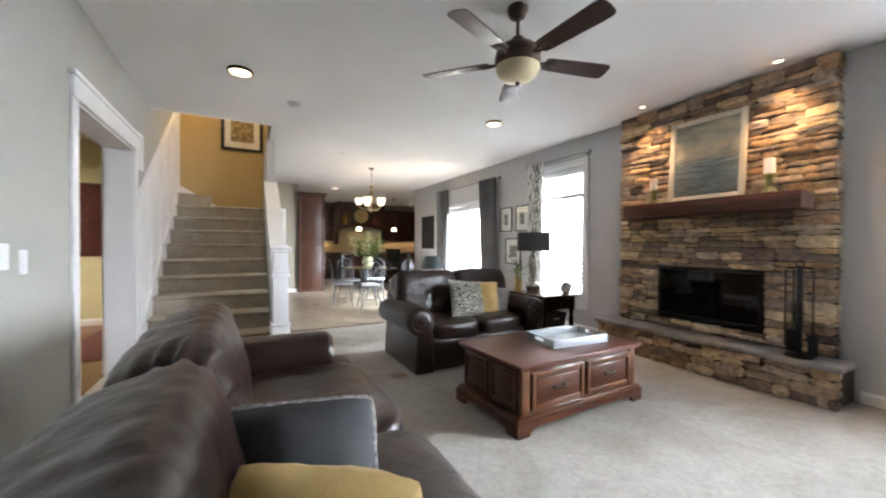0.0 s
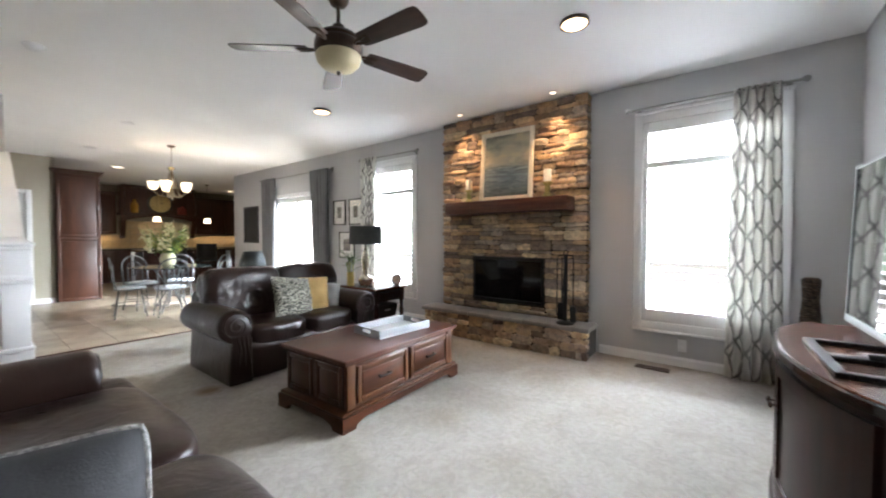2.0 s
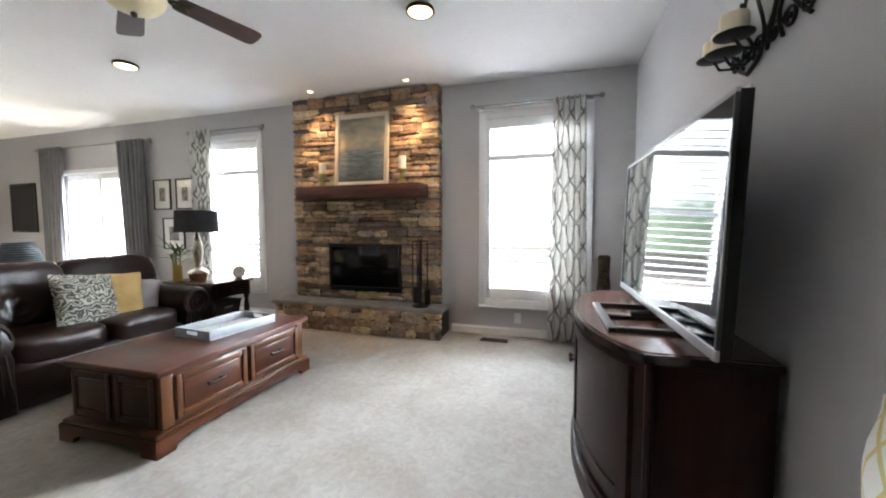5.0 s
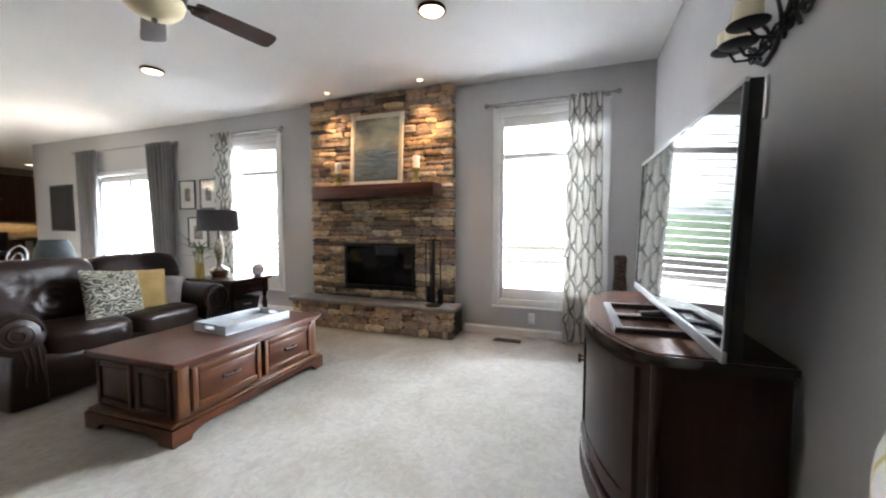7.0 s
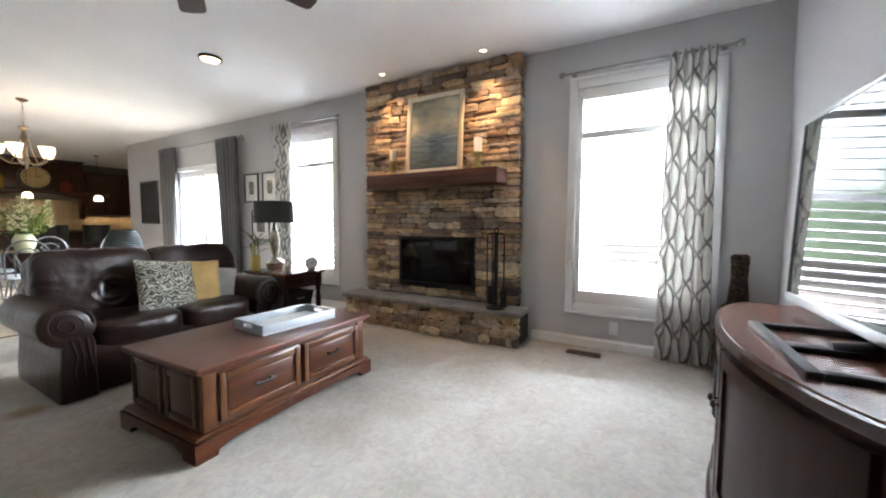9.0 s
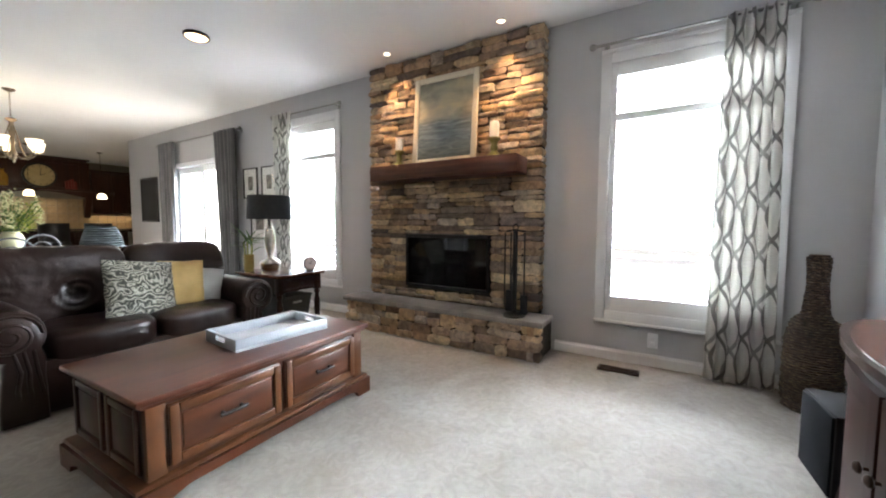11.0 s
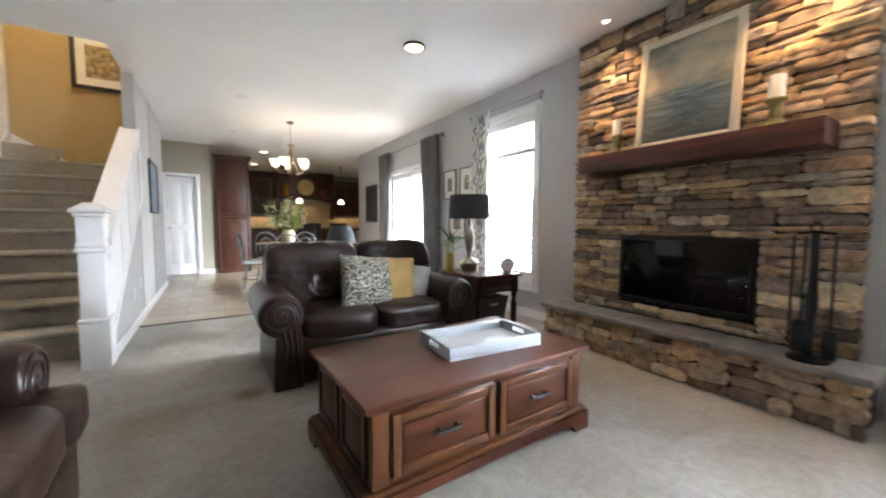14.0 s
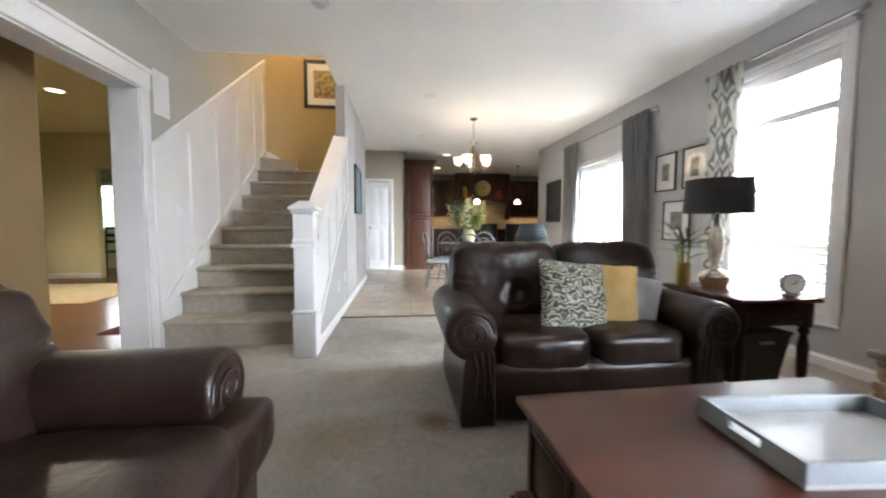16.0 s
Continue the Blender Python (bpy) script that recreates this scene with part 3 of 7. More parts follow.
# ---- outside ----
def backdrop_material():
    m, nt, links, b = nodes_of("bright_garden_distance")
    tc = nt.new("ShaderNodeTexCoord")
    sep = nt.new("ShaderNodeSeparateXYZ")
    links.new(tc.outputs["Object"], sep.inputs[0])
    n1 = noise_node(nt, links, 0.35, 6)
    add = nt.new("ShaderNodeMath")
    add.operation = "MULTIPLY_ADD"
    add.inputs[1].default_value = 9.0
    links.new(n1.outputs[0], add.inputs[0])
    links.new(sep.outputs[2], add.inputs[2])
    rng = nt.new("ShaderNodeMapRange")
    rng.inputs[1].default_value, rng.inputs[2].default_value = -2.0, 16.0
    links.new(add.outputs[0], rng.inputs[0])
    r = ramp_node(nt, links, rng.outputs[0], [(0.0, (0.55, 0.55, 0.50)), (0.25, (0.20, 0.25, 0.17)), (0.55, (0.20, 0.26, 0.18)), (0.66, (0.95, 0.98, 1.0)), (1.0, (0.95, 0.98, 1.0))])
    n2 = noise_node(nt, links, 2.0, 6)
    c = mixed(nt, links, r.outputs[0], ramp_node(nt, links, n2.outputs[0], [(0.35, (0.6, 0.66, 0.55)), (0.65, (1.2, 1.2, 1.2))]).outputs[0], 0.6, "MULTIPLY")
    links.new(c, b.inputs["Emission Color"])
    b.inputs["Emission Strength"].default_value = 5.0
    b.inputs["Base Color"].default_value = (0, 0, 0, 1)
    return m


structure("backdrop", bx(30, -45, -6, 30.2, 60, 26), backdrop_material(), "bright hazy garden distance")
structure("ground", bx(WX + 0.17, -60, -0.5, 60, 80, -0.3), surface("weathered_deck", (0.13, 0.105, 0.09), (0.20, 0.17, 0.145), 0.9, 1.5, 0.5, 30), "weathered pale reddish deck outside")


# ---- windows ----
def window(name, y0, y1, z0, z1, label):
    w = fixed(thing(name, WX, (y0 + y1) / 2, z0, label, "window"))
    hy, hz, t = (y1 - y0) / 2, z1 - z0, 0.075
    bm = B()
    for a in (box, ):
        a(bm, -0.022, -hy - t, -t, 0, -hy, hz + t, bev=0.006)
        a(bm, -0.022, hy, -t, 0, hy + t, hz + t, bev=0.006)
        a(bm, -0.024, -hy, hz, 0, hy, hz + t, bev=0.006)
        a(bm, -0.028, -hy - t, hz + t, 0, hy + t, hz + t + 0.03, bev=0.006)
    part("casing", bm, WHITE, w, "white painted casing")
    part("window_sill", box(box(B(), -0.024, -hy, -t, 0, hy, 0, bev=0.005), -0.035, -hy - t, -t - 0.022, 0, hy + t, -t, bev=0.006), WHITE, w)
    f = 0.045
    bm = B()
    box(bm, 0.0, -hy, 0, 0.06, -hy + f, hz, bev=0.004)
    box(bm, 0.0, hy - f, 0, 0.06, hy, hz, bev=0.004)
    box(bm, 0.0, -hy + f, 0, 0.06, hy - f, 0.115, bev=0.004)
    box(bm, 0.0, -hy + f, hz - 0.10, 0.06, hy - f, hz, bev=0.004)
    part("shutter_frame", bm, WHITE, w)
    part("divider_rail", bx(0.0, -hy + f, 1.50, 0.06, hy - f, 1.555, bev=0.004), WHITE, w)
    # louvers, tilted open
    slat = B()
    box(slat, -0.040, -hy + f + 0.003, -0.005, 0.040, hy - f - 0.003, 0.005, bev=0.004)
    first = part("louver", slat, WHITE, w)
    z, k = 0.150, 0
    spots = []
    while z < 1.48:
        spots.append(z)
        z += 0.072
    z = 1.60
    while z < hz - 0.125:
        spots.append(z)
        z += 0.072
    for k, z in enumerate(spots):
        ob = first if k == 0 else first.copy()
        if k:
            scene.collection.objects.link(ob)
            ob.parent = w
        ob.matrix_basis = pose(0.04, 0, z, 0, -6, 0)
    pane = part("pane", bx(0.115, -hy, 0, 0.121, hy, hz), GLASS, w, smooth=0)
    pane.visible_shadow = False
    bm = B()
    for yy in (-hy, hy - 0.04):
        box(bm, 0.10, yy, 0, 0.14, yy + 0.04, hz)
    for zz in (0, hz * 0.49, hz - 0.04):
        box(bm, 0.10, -hy + 0.04, zz, 0.14, hy - 0.04, zz + 0.04)
    part("window_frame", bm, WHITE, w)
    return w


def glass_material():
    m, nt, links, b = nodes_of("clear_glass")
    tr, gl, mx = nt.new("ShaderNodeBsdfTransparent"), nt.new("ShaderNodeBsdfGlossy"), nt.new("ShaderNodeMixShader")
    gl.inputs["Roughness"].default_value = 0.02
    mx.inputs[0].default_value = 0.05
    links.new(tr.outputs[0], mx.inputs[1])
    links.new(gl.outputs[0], mx.inputs[2])
    links.new(mx.outputs[0], nt["Material Output"].inputs[0])
    return m


GLASS = glass_material()
window("window_1", *WINS[0], "tall white window with open plantation shutters")
window("window_2", *WINS[1], "tall white window with open plantation shutters")


def patio_door():
    y0, y1, z0, z1 = PATIO
    d = fixed(thing("door_1", WX, (y0 + y1) / 2, 0, "white sliding glass patio door", "patio door"))
    hy, t = (y1 - y0) / 2, 0.07
    bm = B()
    box(bm, -0.02, -hy - t, 0, 0, -hy, z1 + t, bev=0.006)
    box(bm, -0.02, hy, 0, 0, hy + t, z1 + t, bev=0.006)
    box(bm, -0.022, -hy, z1, 0, hy, z1 + t, bev=0.006)
    part("casing", bm, WHITE, d)
    for a, b, x in ((-hy, 0.04, 0.03), (-0.04, hy, 0.08)):
        bm = B()
        box(bm, x, a, 0.02, x + 0.04, a + 0.09, z1, bev=0.004)
        box(bm, x, b - 0.09, 0.02, x + 0.04, b, z1, bev=0.004)
        box(bm, x, a + 0.09, 0.02, x + 0.04, b - 0.09, 0.14, bev=0.004)
        box(bm, x, a + 0.09, z1 - 0.10, x + 0.04, b - 0.09, z1, bev=0.004)
        leaf = part("sliding_panel", bm, WHITE, d)
        pane = part("pane", bx(x + 0.017, a + 0.085, 0.13, x + 0.023, b - 0.085, z1 - 0.09), GLASS, leaf, smooth=0)
        pane.visible_shadow = False
    return d


patio_door()


# ---- cased opening, baseboards, stairs ----
def molding(bm, x0, y0, x1, y1, h=0.09, t=0.014):
    """A baseboard along a wall line; its thickness lies to the left of the way from 0 to 1."""
    d = Vector((x1 - x0, y1 - y0, 0))
    n = Vector((-d.y, d.x, 0)).normalized() * t
    pts = [(0, 0), (1, 0), (1, h * 0.75), (0.45, h * 0.88), (0.35, h), (0, h)]
    a = [bm.verts.new((x0 + n.x * u, y0 + n.y * u, v)) for u, v in pts]
    b = [bm.verts.new((x1 + n.x * u, y1 + n.y * u, v)) for u, v in pts]
    bm.faces.new(a)
    bm.faces.new(b[::-1])
    for i in range(len(pts)):
        j = (i + 1) % len(pts)
        bm.faces.new((a[i], b[i], b[j], a[j]))


bm = B()
molding(bm, WX, -0.72, WX, 1.13)
molding(bm, WX, 3.24, WX, 5.93)
molding(bm, WX, 7.93, WX, 9.7)
molding(bm, LX, 3.16, LX, TY)
molding(bm, LX, TY, WX, TY)
molding(bm, 0.58, 8.69, 0.58, 4.53)
molding(bm, 1.36, 10.15, 1.08, 10.15)
molding(bm, 0.42, 10.15, -2.0, 10.15)
structure("baseboard", bm, WHITE, "white painted baseboard")
bm = B()
molding(bm, -1.50, 4.65, -1.50, 0.3, 0.1)
molding(bm, -4.5, 9.2, -6.8, 9.2, 0.1)
molding(bm, LX - 0.22, 7.37, -2.0, 7.37, 0.1)
structure("baseboard_hall", bm, WHITE, "white hall baseboard")


def cased_opening():
    y0, y1, z1 = DW
    d = fixed(thing("trim", LX, (y0 + y1) / 2, 0, "white painted cased opening to the hall", "door casing"))
    hy, t = (y1 - y0) / 2, 0.09
    for side in (1, -1):
        x0, x1 = (0, 0.02) if side == 1 else (-0.23, -0.21)
        bm = B()
        box(bm, x0, -hy - t, 0, x1, -hy, z1 + 0.005, bev=0.005)
        box(bm, x0, hy, 0, x1, hy + t, z1 + 0.005, bev=0.005)
        part("casing", bm, WHITE, d)
        bm = B()
        e = 0.008 * side
        box(bm, x0, -hy - t, z1, x1 + e, hy + t, z1 + 0.13, bev=0.004)
        box(bm, x0, -hy - t - 0.02, z1 + 0.13, x1 + 2.4 * e, hy + t + 0.02, z1 + 0.165, bev=0.008)
        part("header", bm, WHITE, d)
    bm = B()
    box(bm, -0.21, -hy, 0, 0, -hy + 0.012, z1)
    box(bm, -0.21, hy - 0.012, 0, 0, hy, z1)
    box(bm, -0.21, -hy + 0.012, z1 - 0.012, 0, hy - 0.012, z1)
    part("jamb", bm, WHITE, d)


cased_opening()

STEP_Y, RUN, RISE, Z1 = 4.72, 0.268, 0.196, 0.232
STAIRS = fixed(thing("stairs", -0.13, STEP_Y, 0, "straight flight of stairs covered in taupe carpet", "stairs"))
for k in range(9):
    z = Z1 + RISE * k
    y = RUN * k
    y1 = y + RUN + 0.02 if k < 8 else 7.25 - STEP_Y
    zb = max(0, z - RISE - 0.02) if k else 0
    bm = B()
    box(bm, -0.58, y, zb, 0.578, y1, z - 0.03)
    nose = bx(-0.585, y - 0.03, z - 0.045, 0.58, y1 + 0.01 if k < 8 else y1, z, bev=0.02, seg=3)
    me = bpy.data.meshes.new("tmp")
    nose.to_mesh(me)
    nose.free()
    bm.from_mesh(me)
    part("step", bm, STAIR_CARPET, STAIRS)


def slope(y):
    return 1.68 + 0.685 * (y - 4.69)


# wainscot on the stair wall: panel board, cap rail, stiles and skirt
WAIN = fixed(thing("wainscot", LX, 4.69, 0, "white painted panelled wainscot climbing the stairs", "wainscot"))


def sloped(bm, y0, y1, lo, hi, x0, x1):
    """A board in the plane of the wall whose lower and upper edges follow lo(y) and hi(y)."""
    pts = [(y0, lo(y0)), (y1, lo(y1)), (y1, hi(y1)), (y0, hi(y0))]
    return extrude_outline(bm, [(a - 4.69, c) for a, c in pts], x1 - x0, "x", x0)


part("panel_board", sloped(B(), 4.69, 7.248, lambda y: 0, slope, 0, 0.008), WHITE, WAIN, smooth=0)
part("cap_rail", sloped(B(), 4.69, 7.247, lambda y: slope(y) - 0.045, lambda y: slope(y) + 0.012, 0.006, 0.045), WHITE, WAIN, smooth=0)
part("top_rail", sloped(B(), 4.69, 7.247, lambda y: slope(y) - 0.14, lambda y: slope(y) - 0.045, 0.006, 0.030), WHITE, WAIN, smooth=0)
part("skirt", sloped(B(), 4.69, 7.247, lambda y: max(0.0, 0.735 * (y - 4.72)), lambda y: 0.34 + 0.725 * (y - 4.72), 0.006, 0.026), WHITE, WAIN, smooth=0)
for y in (4.69, 5.22, 5.75, 6.28, 6.81):
    part("stile", sloped(B(), y, y + 0.085, lambda v: 0.3 + 0.725 * (v - 4.72), lambda v: slope(v) - 0.13, 0.006, 0.028), WHITE, WAIN, smooth=0)
part("corner_stile", sloped(B(), 7.16, 7.246, lambda v: 1.8, lambda v: slope(v) - 0.13, 0.006, 0.024), WHITE, WAIN, smooth=0)


def cap(y):
    return 1.19 + 0.69 * (y - 4.84)


# the low wall beside the flight, with its handrail cap and newel post
KNEE = fixed(thing("stair_knee_wall", 0.525, 4.69, 0, "low stair wall with white panelling and grey paint", "stair rail"))
part("lower_wall", sloped(B(), 4.50, 6.18, lambda y: 0, lambda y: cap(y) - 0.05, -0.05, 0.05), WALL, KNEE, "grey painted plaster", smooth=0)
for x0, x1, nm in ((0.05, 0.066, "panel"), (-0.072, -0.05, "inner_panel")):
    part(nm, sloped(B(), 4.50, 6.18, lambda y: max(0, cap(y) - 0.76), lambda y: cap(y) - 0.05, x0, x1), WHITE, KNEE, smooth=0)
part("lower_band", sloped(B(), 4.50, 6.18, lambda y: cap(y) - 0.78, lambda y: cap(y) - 0.71, 0.062, 0.078), WHITE, KNEE, smooth=0)
part("upper_band", sloped(B(), 4.50, 6.18, lambda y: cap(y) - 0.16, lambda y: cap(y) - 0.05, 0.062, 0.078), WHITE, KNEE, smooth=0)
for y in (5.0, 5.42, 5.84):
    part("stile", sloped(B(), y, y + 0.07, lambda v: cap(v) - 0.72, lambda v: cap(v) - 0.15, 0.062, 0.074), WHITE, KNEE, smooth=0)
part("handrail", sloped(B(), 4.50, 6.20, lambda y: cap(y) - 0.05, lambda y: cap(y) + 0.012, -0.088, 0.088), WHITE, KNEE, smooth=0)
part("end_stile", sloped(B(), 6.10, 6.19, lambda v: cap(v) - 0.76, lambda v: cap(v) - 0.05, 0.056, 0.08), WHITE, KNEE, smooth=0)

NEWEL = fixed(thing("newel_post", 0.52, 4.445, 0, "square white painted newel post with moulded cap", "newel post"))
part("shaft", bx(-0.075, -0.075, 0, 0.075, 0.075, 1.15, bev=0.006), WHITE, NEWEL)
part("base", box(box(B(), -0.088, -0.088, 0, 0.088, 0.088, 0.34, bev=0.008), -0.095, -0.095, 0.34, 0.095, 0.095, 0.375, bev=0.012), WHITE, NEWEL)
part("collar", box(box(B(), -0.092, -0.092, 0.86, 0.092, 0.092, 0.895, bev=0.012), -0.083, -0.083, 0.895, 0.083, 0.083, 0.93, bev=0.006), WHITE, NEWEL)
bm = B()
box(bm, -0.09, -0.09, 1.12, 0.09, 0.09, 1.15, bev=0.012)
box(bm, -0.105, -0.105, 1.15, 0.105, 0.105, 1.18, bev=0.01)
rod(bm, (0, 0, 1.18), (0, 0, 1.225), 0.13, 0.05, 4)
part("cap", bm, WHITE, NEWEL)
for v in NEWEL.children:
    if v.name.startswith("cap"):
        for q in v.data.vertices:
            if q.co.z > 1.1801 or abs(abs(q.co.x) - 0.13) < 0.001 or abs(abs(q.co.y) - 0.13) < 0.001:
                x, y = q.co.x, q.co.y
                c = math.sqrt(0.5)
                q.co.x, q.co.y = (x * c - y * c), (x * c + y * c)


# ---- fireplace ----
FP = fixed(thing("fireplace", WX, 2.184, 0, "stacked ledgestone fireplace rising to the ceiling", "fireplace"))
FB = (1.70 - 2.184, 2.64 - 2.184, 0.45, 0.99)
bm = B()
y0, y1 = 1.25 - 2.184, 3.12 - 2.184
for a, b, c, d in ((y0, FB[0], 0, H), (FB[1], y1, 0, H), (FB[0], FB[1], 0, FB[2]), (FB[0], FB[1], FB[3], H)):
    box(bm, -0.10, a, c, -0.003, b, d - 0.002)
part("chimney_breast", bm, MORTAR, FP, "dark recessed mortar", smooth=0)


def stone_meshes(count, seed):
    """Rough-faced unit stones (front at x = -1, back at x = 0; y and z from -0.5 to 0.5)."""
    rnd = random.Random(seed)
    out = []
    for k in range(count):
        bm = B()
        ny, nz = 5, 3
        skew, bow = rnd.uniform(-0.10, 0.10), rnd.uniform(-0.05, 0.05)
        dip = [(rnd.uniform(-0.35, 0.35), rnd.uniform(-0.35, 0.35), rnd.uniform(0.03, 0.13)) for _ in range(2)]
        front = []
        for i in range(ny + 1):
            row = []
            for j in range(nz + 1):
                u, v = i / ny - 0.5, j / nz - 0.5
                edge = i in (0, ny) or j in (0, nz)
                x = -1 + (rnd.uniform(0.05, 0.12) if edge else rnd.uniform(-0.05, 0.07))
                for a, b, c in dip:
                    x += c * math.exp(-((u - a) ** 2 + (v - b) ** 2) / 0.06)
                ju, jv = rnd.uniform(-0.025, 0.025), rnd.uniform(-0.07, 0.07)
                corner = i in (0, ny) and j in (0, nz)
                s = rnd.uniform(0.86, 0.95) if corner else 1.0
                row.append(bm.verts.new((x, (u + ju * (0.5 if edge else 1)) * s, (v + skew * u + bow * (0.25 - u * u) * 2 + jv * (0.9 if edge else 1)) * s)))
            front.append(row)
        for i in range(ny):
            for j in range(nz):
                bm.faces.new((front[i][j], front[i][j + 1], front[i + 1][j + 1], front[i + 1][j]))
        rim = [front[i][0] for i in range(ny + 1)] + [front[ny][j] for j in range(1, nz + 1)] + [front[i][nz] for i in range(ny - 1, -1, -1)] + [front[0][j] for j in range(nz - 1, 0, -1)]
        back = [bm.verts.new((0, v.co.y, v.co.z)) for v in rim]
        for a in range(len(rim)):
            b = (a + 1) % len(rim)
            bm.faces.new((rim[a], rim[b], back[b], back[a]))
        me = bpy.data.meshes.new("stone")
        bmesh.ops.recalc_face_normals(bm, faces=bm.faces[:])
        bm.to_mesh(me)
        bm.free()
        me.polygons.foreach_set("use_smooth", [True] * len(me.polygons))
        me.set_sharp_from_angle(angle=radians(32))
        me.materials.append(STONE)
        out.append(me)
    return out


STONES = stone_meshes(26, 5)


def lay_stones(parent, y0, y1, z0, z1, depth, front, rnd, hmin=0.07, hmax=0.15, holes=()):
    """Broken courses of ledgestone between y0 and y1: single stones, stacked thin ones and jumpers."""
    def stone(y, w, z, h):
        ob = bpy.data.objects.new("stone", rnd.choice(STONES))
        scene.collection.objects.link(ob)
        ob.parent = parent
        out = depth + rnd.uniform(-0.016, 0.016)
        ob.matrix_basis = pose(front, y + w / 2, z + h / 2, rnd.uniform(-1.6, 1.6) if w < 0.3 else rnd.uniform(-0.4, 0.4), 0, 0) @ Matrix.Diagonal((out, (w - 0.004) * rnd.choice((1, -1)), (h - 0.004) * rnd.choice((1, -1)), 1))

    def run(y, w, z, h):
        """One thin layer of one or two stones."""
        if w > 0.30 and rnd.random() < 0.6:
            k = w * rnd.uniform(0.35, 0.65)
            stone(y, k, z, h)
            stone(y + k, w - k, z, h)
        else:
            stone(y, w, z, h)

    z = z0
    while z < z1 - 0.015:
        h = min(rnd.uniform(hmin, hmax), z1 - z)
        if z1 - (z + h) < 0.045:
            h = z1 - z
        for a, b, c, d in holes:
            for lip in (c, d):
                if z < lip < z + h:
                    h = lip - z if lip - z > 0.035 else h
        spans = [(y0, y1)]
        for a, b, c, d in holes:
            if z + h > c + 0.012 and z < d - 0.012:
                spans = [s for p, q in spans for s in ((p, min(q, a)), (max(p, b), q)) if s[1] - s[0] > 0.02]
        for p, q in spans:
            y = p
            while y < q - 0.01:
                w = rnd.uniform(0.13, 0.44)
                if q - (y + w) < 0.11:
                    w = q - y
                k = rnd.random()
                if h > 0.085 and (k < 0.72 or w > 0.28):
                    cut = h * rnd.uniform(0.38, 0.62)
                    run(y, w, z, cut)
                    run(y, w, z + cut, h - cut)
                else:
                    stone(y, w, z, h)
                y += w
        z += h


rnd = random.Random(11)
MAN = (1.365 - 2.184, 2.90 - 2.184, 1.51, 1.655)
lay_stones(FP, 1.235 - 2.184, 3.135 - 2.184, 0.335, H - 0.005, 0.135, -0.003, rnd, 0.055, 0.125, (FB,))
# hearth
HEARTH = fixed(thing("hearth", WX, 2.182, 0, "raised stone hearth with a grey slab top", "hearth"))
part("hearth_core", bx(-0.395, -1.02, 0, -0.003, 1.02, 0.285), MORTAR, HEARTH, smooth=0)
lay_stones(HEARTH, -1.045, 1.045, 0.0, 0.285, 0.075, -0.345, rnd, 0.09, 0.17)
for k in range(3):
    for yy, s in ((-1.02, -1), (1.02, 1)):
        z = 0.095 * k
        for a, b in ((-0.42, -0.2), (-0.2, -0.01)):
            ob = bpy.data.objects.new("stone", STONES[(k * 3 + int(a * 10)) % 14])
            scene.collection.objects.link(ob)
            ob.parent = HEARTH
            ob.matrix_basis = pose((a + b) / 2, yy - 0.03 * s, z + 0.047, 0, 0, 90 * s) @ Matrix.Diagonal((0.06, b - a - 0.006, 0.088, 1))
bm = B()
for a, b in ((-1.065, -0.36), (-0.357, 0.34), (0.343, 1.065)):
    box(bm, -0.445, a, 0.287, -0.13, b, 0.333, bev=0.009)
part("hearth_slab", bm, SLAB, HEARTH, "rough grey stone slabs")
# firebox with its black frame and doors
fire = part("firebox", box(box(box(box(B(), -0.02, FB[0], FB[2], -0.004, FB[1], FB[3]), -0.12, FB[0] + 0.002, FB[2] + 0.002, -0.02, FB[0] + 0.03, FB[3] - 0.002), -0.12, FB[1] - 0.03, FB[2] + 0.002, -0.02, FB[1] - 0.002, FB[3] - 0.002), -0.12, FB[0] + 0.03, FB[3] - 0.032, -0.02, FB[1] - 0.03, FB[3] - 0.002), IRON, FP, smooth=0)
bm = B()
box(bm, -0.148, FB[0] + 0.004, FB[2] + 0.004, -0.118, FB[0] + 0.026, FB[3] - 0.004, bev=0.004)
box(bm, -0.148, FB[1] - 0.026, FB[2] + 0.004, -0.118, FB[1] - 0.004, FB[3] - 0.004, bev=0.004)
box(bm, -0.148, FB[0] + 0.026, FB[3] - 0.035, -0.118, FB[1] - 0.026, FB[3] - 0.004, bev=0.004)
box(bm, -0.148, FB[0] + 0.026, FB[2] + 0.004, -0.118, FB[1] - 0.026, FB[2] + 0.03, bev=0.004)
part("fire_frame", bm, IRON, FP, "black metal fireplace frame")
for a, b in ((FB[0] + 0.028, -0.016), (-0.012, FB[1] - 0.028)):
    part("glass_door", bx(-0.132, a, FB[2] + 0.032, -0.126, b, FB[3] - 0.037), BLACK_GLASS, FP, "smoked glass door", smooth=0)
# mantel shelf
part("mantel_shelf", bx(-0.39, MAN[0], MAN[2], -0.12, MAN[1], MAN[3], bev=0.008), MANTEL, FP, "rough-sawn reddish timber mantel")


# ---- living room furniture ----
def spiral(bm, c, r0, r1, turns, r, plane="xz", flip=1, n=40):
    pts = []
    for i in range(n + 1):
        a = 2 * math.pi * turns * i / n
        q = r0 + (r1 - r0) * i / n
        pts.append((c[0] + flip * q * math.cos(a), c[1], c[2] + q * math.sin(a)))
    return tube(bm, pts, r, 6)


